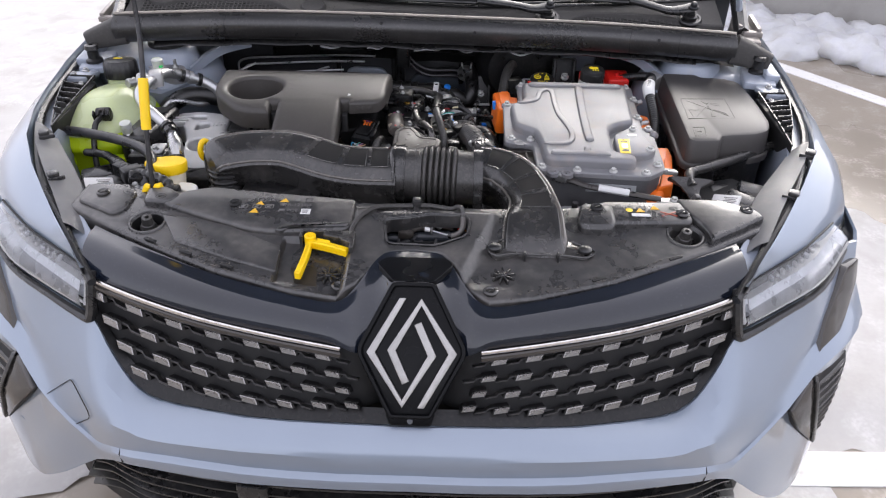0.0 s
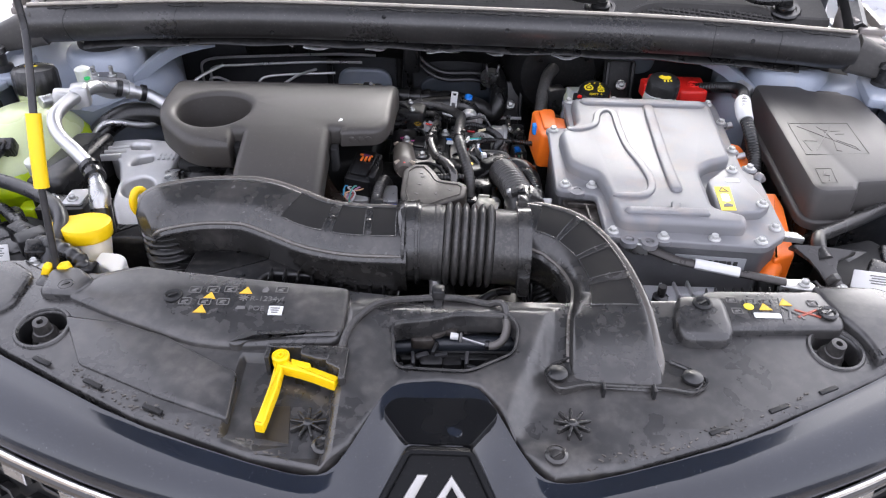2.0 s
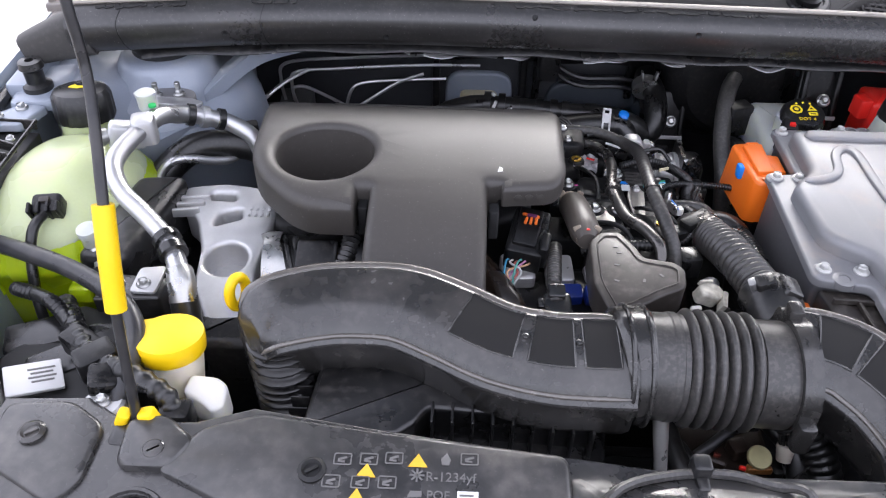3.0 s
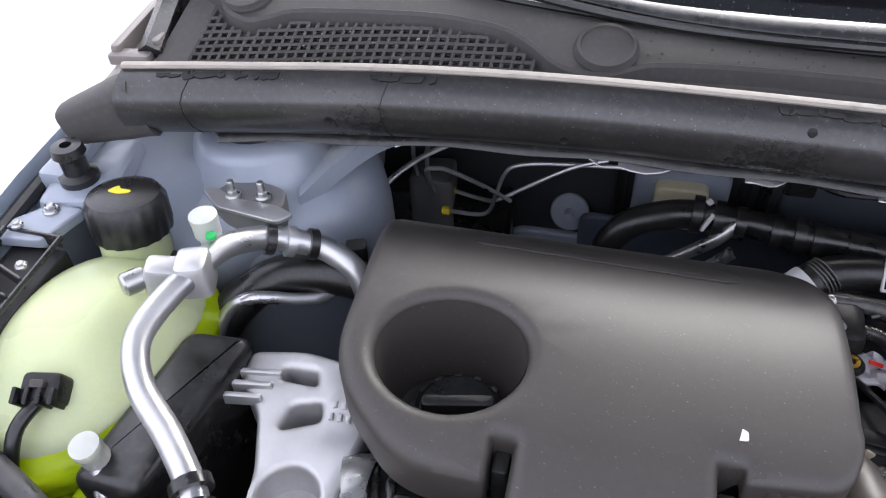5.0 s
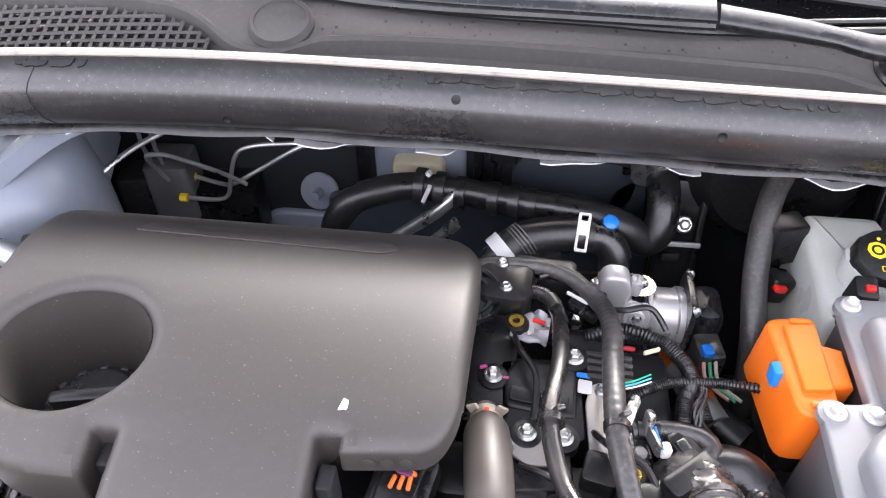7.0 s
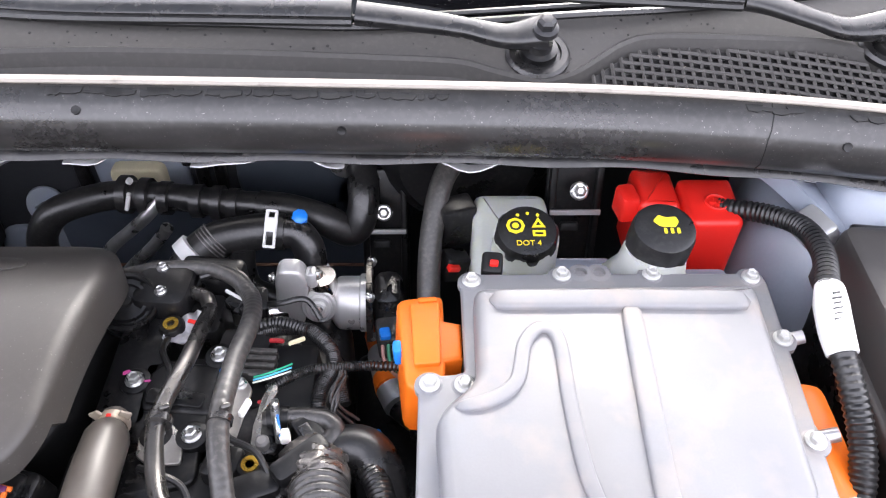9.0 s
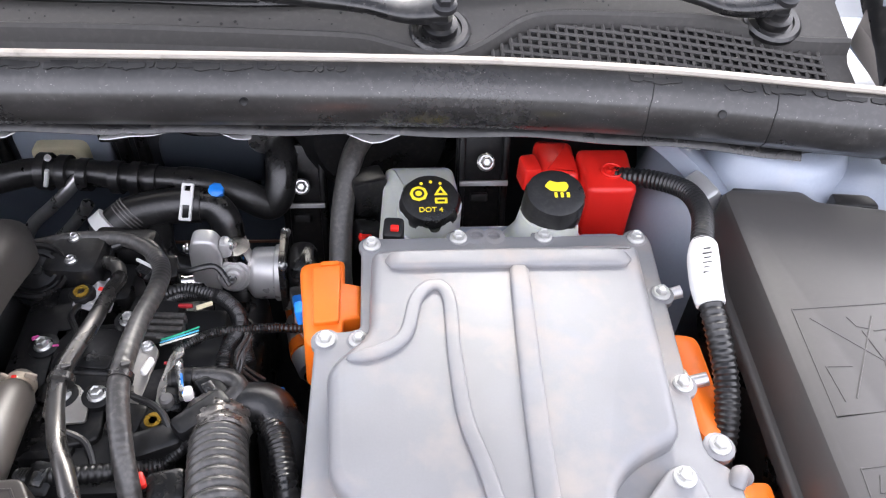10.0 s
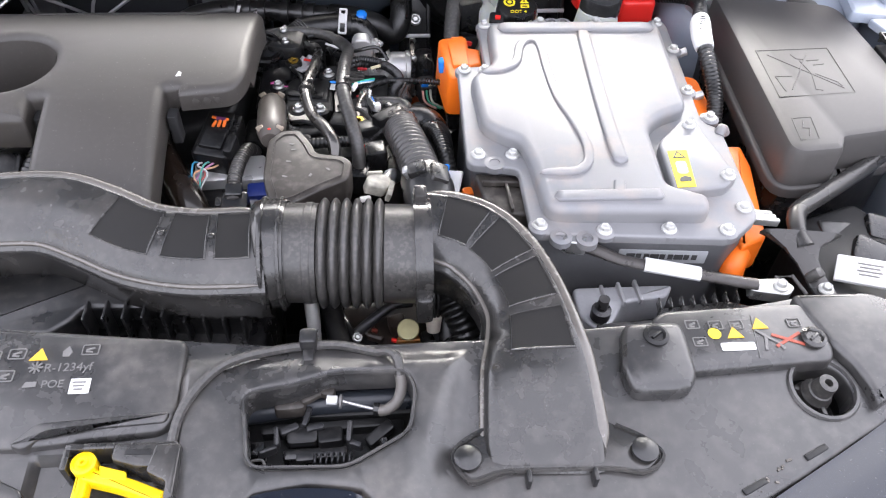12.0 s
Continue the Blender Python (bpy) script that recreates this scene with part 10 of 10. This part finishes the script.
# corrugated hose down to the elbow
co = thing("corrugated_hose", (0.12, 1.53, 0.76), "black corrugated hose with foil sleeve and clamp", "hose")
b = B()
sweep(b, [(0.104, 1.615, 0.853), (0.107, 1.59, 0.864), (0.114, 1.55, 0.877), (0.124, 1.50, 0.885), (0.131, 1.465, 0.888)], lambda f: 0.0208 + (0.0034 * abs(math.sin(f * math.pi * 21)) ** 0.7 if 0.05 < f < 0.98 else 0.003), 22, 70)
part("hose", b, RUBBER_OLD, co, sharp=60)
b = B()
sweep(b, [(0.082, 1.632, 0.825), (0.092, 1.630, 0.843), (0.102, 1.618, 0.853), (0.106, 1.598, 0.86)], [0.02, 0.025, 0.0255, 0.0245], 48, 14)
b.normal_update()
for v in b.verts:
    v.co += v.normal * (0.0034 * noise.noise(Vector((v.co.x * 60, v.co.y * 170, v.co.z * 60))) + 0.002 * abs(noise.noise(v.co * 260)))
part("foil_sleeve", b, material("crinkled_foil", (0.15, 0.14, 0.13), 0.3, 0.65, 0.5, 60, 160, 0.6), co, "crinkled dark foil sleeve", sharp=25)
b = B()
sweep(b, [(0.1, 1.632, 0.83), (0.12, 1.645, 0.838), (0.14, 1.642, 0.838), (0.152, 1.622, 0.832), (0.156, 1.595, 0.815), (0.158, 1.57, 0.77)], 0.022, 18, 7)
part("back_elbow", b, RUBBER, co)
b = B()
sweep(b, [(0.13, 1.47, 0.888), (0.134, 1.445, 0.888), (0.137, 1.41, 0.885)], [0.03, 0.031, 0.028], 20, 4)
box(b, (0.12, 1.455, 0.917), (0.022, 0.02, 0.012), (0, -20, 0), 0.003)
box(b, (0.145, 1.45, 0.914), (0.022, 0.03, 0.012), (0, 25, 0), 0.003)
part("coupling", b, PLASTIC, co)
b = B()
box(b, (0.108, 1.456, 0.912), (0.008, 0.012, 0.012), (0, -30, 0), 0.002)
part("clamp_screw", b, ALU, co)
b = B()
sweep(b, [(0.138, 1.40, 0.86), (0.147, 1.355, 0.835), (0.158, 1.332, 0.818), (0.17, 1.31, 0.80), (0.178, 1.29, 0.77), (0.18, 1.28, 0.73)], lambda f: 0.0165 + 0.002 * abs(math.sin(f * math.pi * 20)), 18, 40)
part("lower_hose", b, RUBBER, co)
b = B()
slab(b, rounded([(-0.018, -0.008), (0.004, -0.013), (0.018, -0.004), (0.014, 0.01), (-0.006, 0.013), (-0.016, 0.006)], 0.004), -0.008, 0.008, 0.003, m=pose(0.074, 1.478, 0.874, 10, 18, 15))
box(b, (0.088, 1.468, 0.872), (0.006, 0.022, 0.014), (10, 18, -10), 0.001)
box(b, (0.07, 1.487, 0.884), (0.02, 0.004, 0.006), (10, 18, 25), 0.001)
part("white_coupling", b, material("grubby_white", (0.42, 0.4, 0.34), 0.5, 0, 0.4, 90), co, "white plastic coupling")
b = B()
box(b, (0.058, 1.462, 0.866), (0.014, 0.006, 0.006), (0, 10, 20), 0.002)
part("white_coupling", b, WHITE, co)
b = B()
sweep(b, [(0.08, 1.49, 0.86), (0.09, 1.515, 0.855), (0.095, 1.54, 0.83)], 0.009, 12, 4)
part("steel_tube", b, ALU, co)
tag = thing("paper_tag", (0.155, 1.475, 0.83), "blue and white paper tag on the loom", "tag")
b = B()
box(b, (0.163, 1.475, 0.868), (0.022, 0.045, 0.004), (30, -15, -25), 0.001)
part("sheet", b, LABEL, tag)
b = B()
box(b, (0.152, 1.483, 0.8715), (0.01, 0.046, 0.004), (30, -15, -25), 0.001)
part("blue_band", b, BLUE, tag)
b = B()
box(b, (0.183, 1.472, 0.862), (0.014, 0.014, 0.01), (0, 0, 10), 0.003)
solo("orange_clip", b, ORANGE, "small orange plastic clip beside the bracket", "clip")

# connector in front of the cover, coloured wires
cn = thing("wiring_connector", (-0.125, 1.58, 0.80), "black wiring connector with an orange lock and wires", "connector")
b = B()
box(b, (-0.129, 1.572, 0.868), (0.046, 0.075, 0.034), (10, 4, -12), 0.004)
box(b, (-0.129, 1.572, 0.887), (0.03, 0.06, 0.006), (10, 4, -12), 0.002)
box(b, (-0.11, 1.548, 0.872), (0.012, 0.03, 0.034), (10, 4, -12), 0.003)
part("body", b, GREASY, cn)
b = B()
box(b, (-0.1255, 1.588, 0.8925), (0.022, 0.004, 0.005), (10, 4, -12), 0.0012)
for k in range(3):
    box(b, (-0.132 + 0.0062 * k, 1.579, 0.8915), (0.0036, 0.011, 0.005), (10, 4, -12 + 6 * (k - 1)), 0.0012)
part("lock", b, material("deep_orange", (0.62, 0.13, 0.015), 0.45, 0, 0.1, 12, 600, 0.04), cn, "orange lock")
b = B()
box(b, (-0.124, 1.586, 0.8945), (0.012, 0.005, 0.003), (10, 4, -12), 0.001)
part("lock_tab", b, material("dull_purple", (0.12, 0.03, 0.1), 0.45), cn)
for k, c in enumerate(((0.05, 0.3, 0.5), (0.6, 0.6, 0.6), (0.5, 0.12, 0.1), (0.1, 0.35, 0.3), (0.45, 0.2, 0.35), (0.6, 0.35, 0.2))):
    b = B()
    sweep(b, [(-0.152 + 0.006 * k, 1.54, 0.862), (-0.156 + 0.005 * k, 1.53, 0.868 - 0.003 * (k % 3)), (-0.158 + 0.004 * (k * 5 % 6), 1.518, 0.858 + 0.004 * (k % 2)), (-0.157 + 0.003 * (k * 3 % 6), 1.505, 0.842), (-0.153 + 0.003 * (k * 5 % 6), 1.5, 0.80)], 0.0013, 6, 6)
    part("wire", b, material("wire_colour", c, 0.4), cn)
al = thing("alternator", (-0.1, 1.49, 0.70), "bright metal alternator casing with blue insulation", "alternator")
b = B()
box(b, (-0.1, 1.52, 0.79), (0.15, 0.09, 0.07), (0, 0, 4), 0.008)
part("casing", b, GREASY, al)
for x, w, mt in ((-0.14, 0.042, VALVE), (-0.088, 0.034, VALVE)):
    b = B()
    box(b, (x, 1.547, 0.838), (w, 0.042, 0.018), (10, 0, 4), 0.004)
    part("bright_lug", b, mt, al)
for c, sz, mt in (((-0.092, 1.498, 0.824), (0.03, 0.028, 0.016), VALVE), ((-0.034, 1.556, 0.822), (0.042, 0.03, 0.016), CAST)):
    b = B()
    box(b, c, sz, (10, 0, 4), 0.004)
    part("bright_lug", b, mt, al)
for x, w in ((-0.077, 0.03), (-0.05, 0.018)):
    b = B()
    box(b, (x, 1.512, 0.832), (w, 0.022, 0.02), (10, 0, 4), 0.003)
    part("blue_block", b, material("dark_blue_plastic", (0.01, 0.03, 0.22), 0.4), al)
b = B()
sweep(b, [(-0.099, 1.462, 0.852), (-0.101, 1.482, 0.866), (-0.1, 1.505, 0.872), (-0.098, 1.532, 0.87), (-0.094, 1.565, 0.86), (-0.09, 1.59, 0.835)], lambda f: (0.013 if f < 0.15 else 0.0085) + 0.0007 * math.sin(f * 2 * math.pi * 30), 12, 20)
part("boot", b, RUBBER_OLD, al)
b = B()
box(b, (-0.098, 1.462, 0.855), (0.032, 0.034, 0.026), (8, 0, 2), 0.004)
box(b, (-0.099, 1.476, 0.871), (0.02, 0.018, 0.008), (14, 0, 2), 0.002)
box(b, (-0.117, 1.464, 0.858), (0.008, 0.014, 0.018), (8, 0, 2), 0.002)
part("boot_plug", b, PLASTIC, al)
b = B()
sweep(b, [(-0.215, 1.6, 0.862), (-0.207, 1.57, 0.852), (-0.182, 1.524, 0.848), (-0.15, 1.468, 0.84), (-0.14, 1.44, 0.78)], 0.021, 18, 6)
part("charge_pipe", b, material("brown_black_plastic", (0.016, 0.011, 0.008), 0.25, 0, 0.2, 14, 600, 0.1, spec=0.6), al, "glossy brown-black pipe")

# looms: many thin black cables over the engine
loom = thing("engine_loom", (0.03, 1.66, 0.80), "tangle of black corrugated looms and thin cables", "wiring")
for pts, r in (([(0.03, 1.768, 0.845), (0.045, 1.767, 0.851), (0.066, 1.767, 0.853), (0.086, 1.761, 0.853), (0.103, 1.742, 0.851), (0.106, 1.722, 0.851), (0.099, 1.704, 0.852), (0.096, 1.69, 0.85), (0.096, 1.672, 0.84)], 0.0068), ([(0.175, 1.727, 0.845), (0.14, 1.725, 0.85), (0.116, 1.722, 0.853), (0.088, 1.716, 0.857), (0.07, 1.708, 0.857), (0.05, 1.70, 0.85)], 0.0045), ([(0.108, 1.735, 0.845), (0.112, 1.71, 0.845), (0.118, 1.69, 0.84)], 0.006),
               ([(0.015, 1.765, 0.85), (0.05, 1.77, 0.858), (0.08, 1.76, 0.858)], 0.006), 
               ([(-0.055, 1.585, 0.84), (-0.02, 1.575, 0.858), (0.03, 1.575, 0.862), (0.06, 1.585, 0.85)], 0.0075), ([(0.06, 1.585, 0.85), (0.08, 1.60, 0.86), (0.1, 1.63, 0.87)], 0.005), ([(0.13, 1.64, 0.83), (0.15, 1.61, 0.85), (0.16, 1.57, 0.85), (0.17, 1.52, 0.83)], 0.011),
               ):
    b = B()
    ribs = 20 * math.pi * (len(pts) - 1)
    sweep(b, pts, lambda f, r=r, ribs=ribs: r + 0.0005 * math.sin(f * ribs), 10, 42)
    part("conduit", b, RUBBER, loom)
b = B()
sweep(b, [(0.052, 1.667, 0.851), (0.07, 1.669, 0.853), (0.09, 1.668, 0.855), (0.107, 1.664, 0.855), (0.114, 1.654, 0.854), (0.105, 1.642, 0.852), (0.092, 1.632, 0.85), (0.075, 1.622, 0.842)], 0.0088, 14, 7)
part("bypass_hose", b, RUBBER_OLD, loom)
for p, d in (((0.058, 1.668, 0.852), (1, 0.1, 0)), ((0.07, 1.669, 0.853), (1, 0, 0))):
    b = B()
    d = Vector(d)
    sweep(b, [Vector(p) - d * 0.003, Vector(p) + d * 0.003], 0.0105, 14, 1)
    part("hose_collar", b, GREASY, loom)
for k in range(7):
    b = B()
    pts = [(0.105 + 0.004 * math.sin(k * 2.1), 1.745 - 0.012 * k * 0.3, 0.846), (0.112 + 0.006 * math.sin(k * 1.3), 1.715, 0.85 + 0.002 * (k % 3)), (0.104 + 0.008 * math.cos(k), 1.69, 0.845), (0.1 + 0.005 * k, 1.66 + 0.004 * k, 0.825)]
    sweep(b, pts, 0.0016, 6, 6)
    part("taped_wire", b, RUBBER_OLD, loom)
b = B()
sweep(b, [(0.122, 1.668, 0.832), (0.134, 1.668, 0.832), (0.136, 1.658, 0.832), (0.128, 1.652, 0.832), (0.121, 1.658, 0.832), (0.122, 1.668, 0.832)], 0.0014, 6, 5)
part("wire_clip", b, STEEL, loom)
for c, sz, tn in (((0.055, 1.60, 0.858), (0.04, 0.025, 0.022), (0, 0, 20)), ((0.025, 1.625, 0.85), (0.03, 0.03, 0.025), (0, 0, -12)), ((0.09, 1.62, 0.87), (0.05, 0.02, 0.014), (0, 0, 40)), ((0.07, 1.56, 0.85), (0.03, 0.03, 0.03), (0, 0, 10)), ((0.04, 1.53, 0.84), (0.045, 0.03, 0.03), (0, 0, -6))):
    b = B()
    box(b, c, sz, tn, 0.004)
    part("plug", b, GREASY, loom)
for c, sz, mt in (((0.052, 1.564, 0.868), (0.006, 0.014, 0.005), RED), ((0.146, 1.667, 0.83), (0.010, 0.006, 0.005), BLUE)):
    b = B()
    box(b, c, sz, (0, 0, 25), 0.002)
    part("coloured_tag", b, mt, loom)
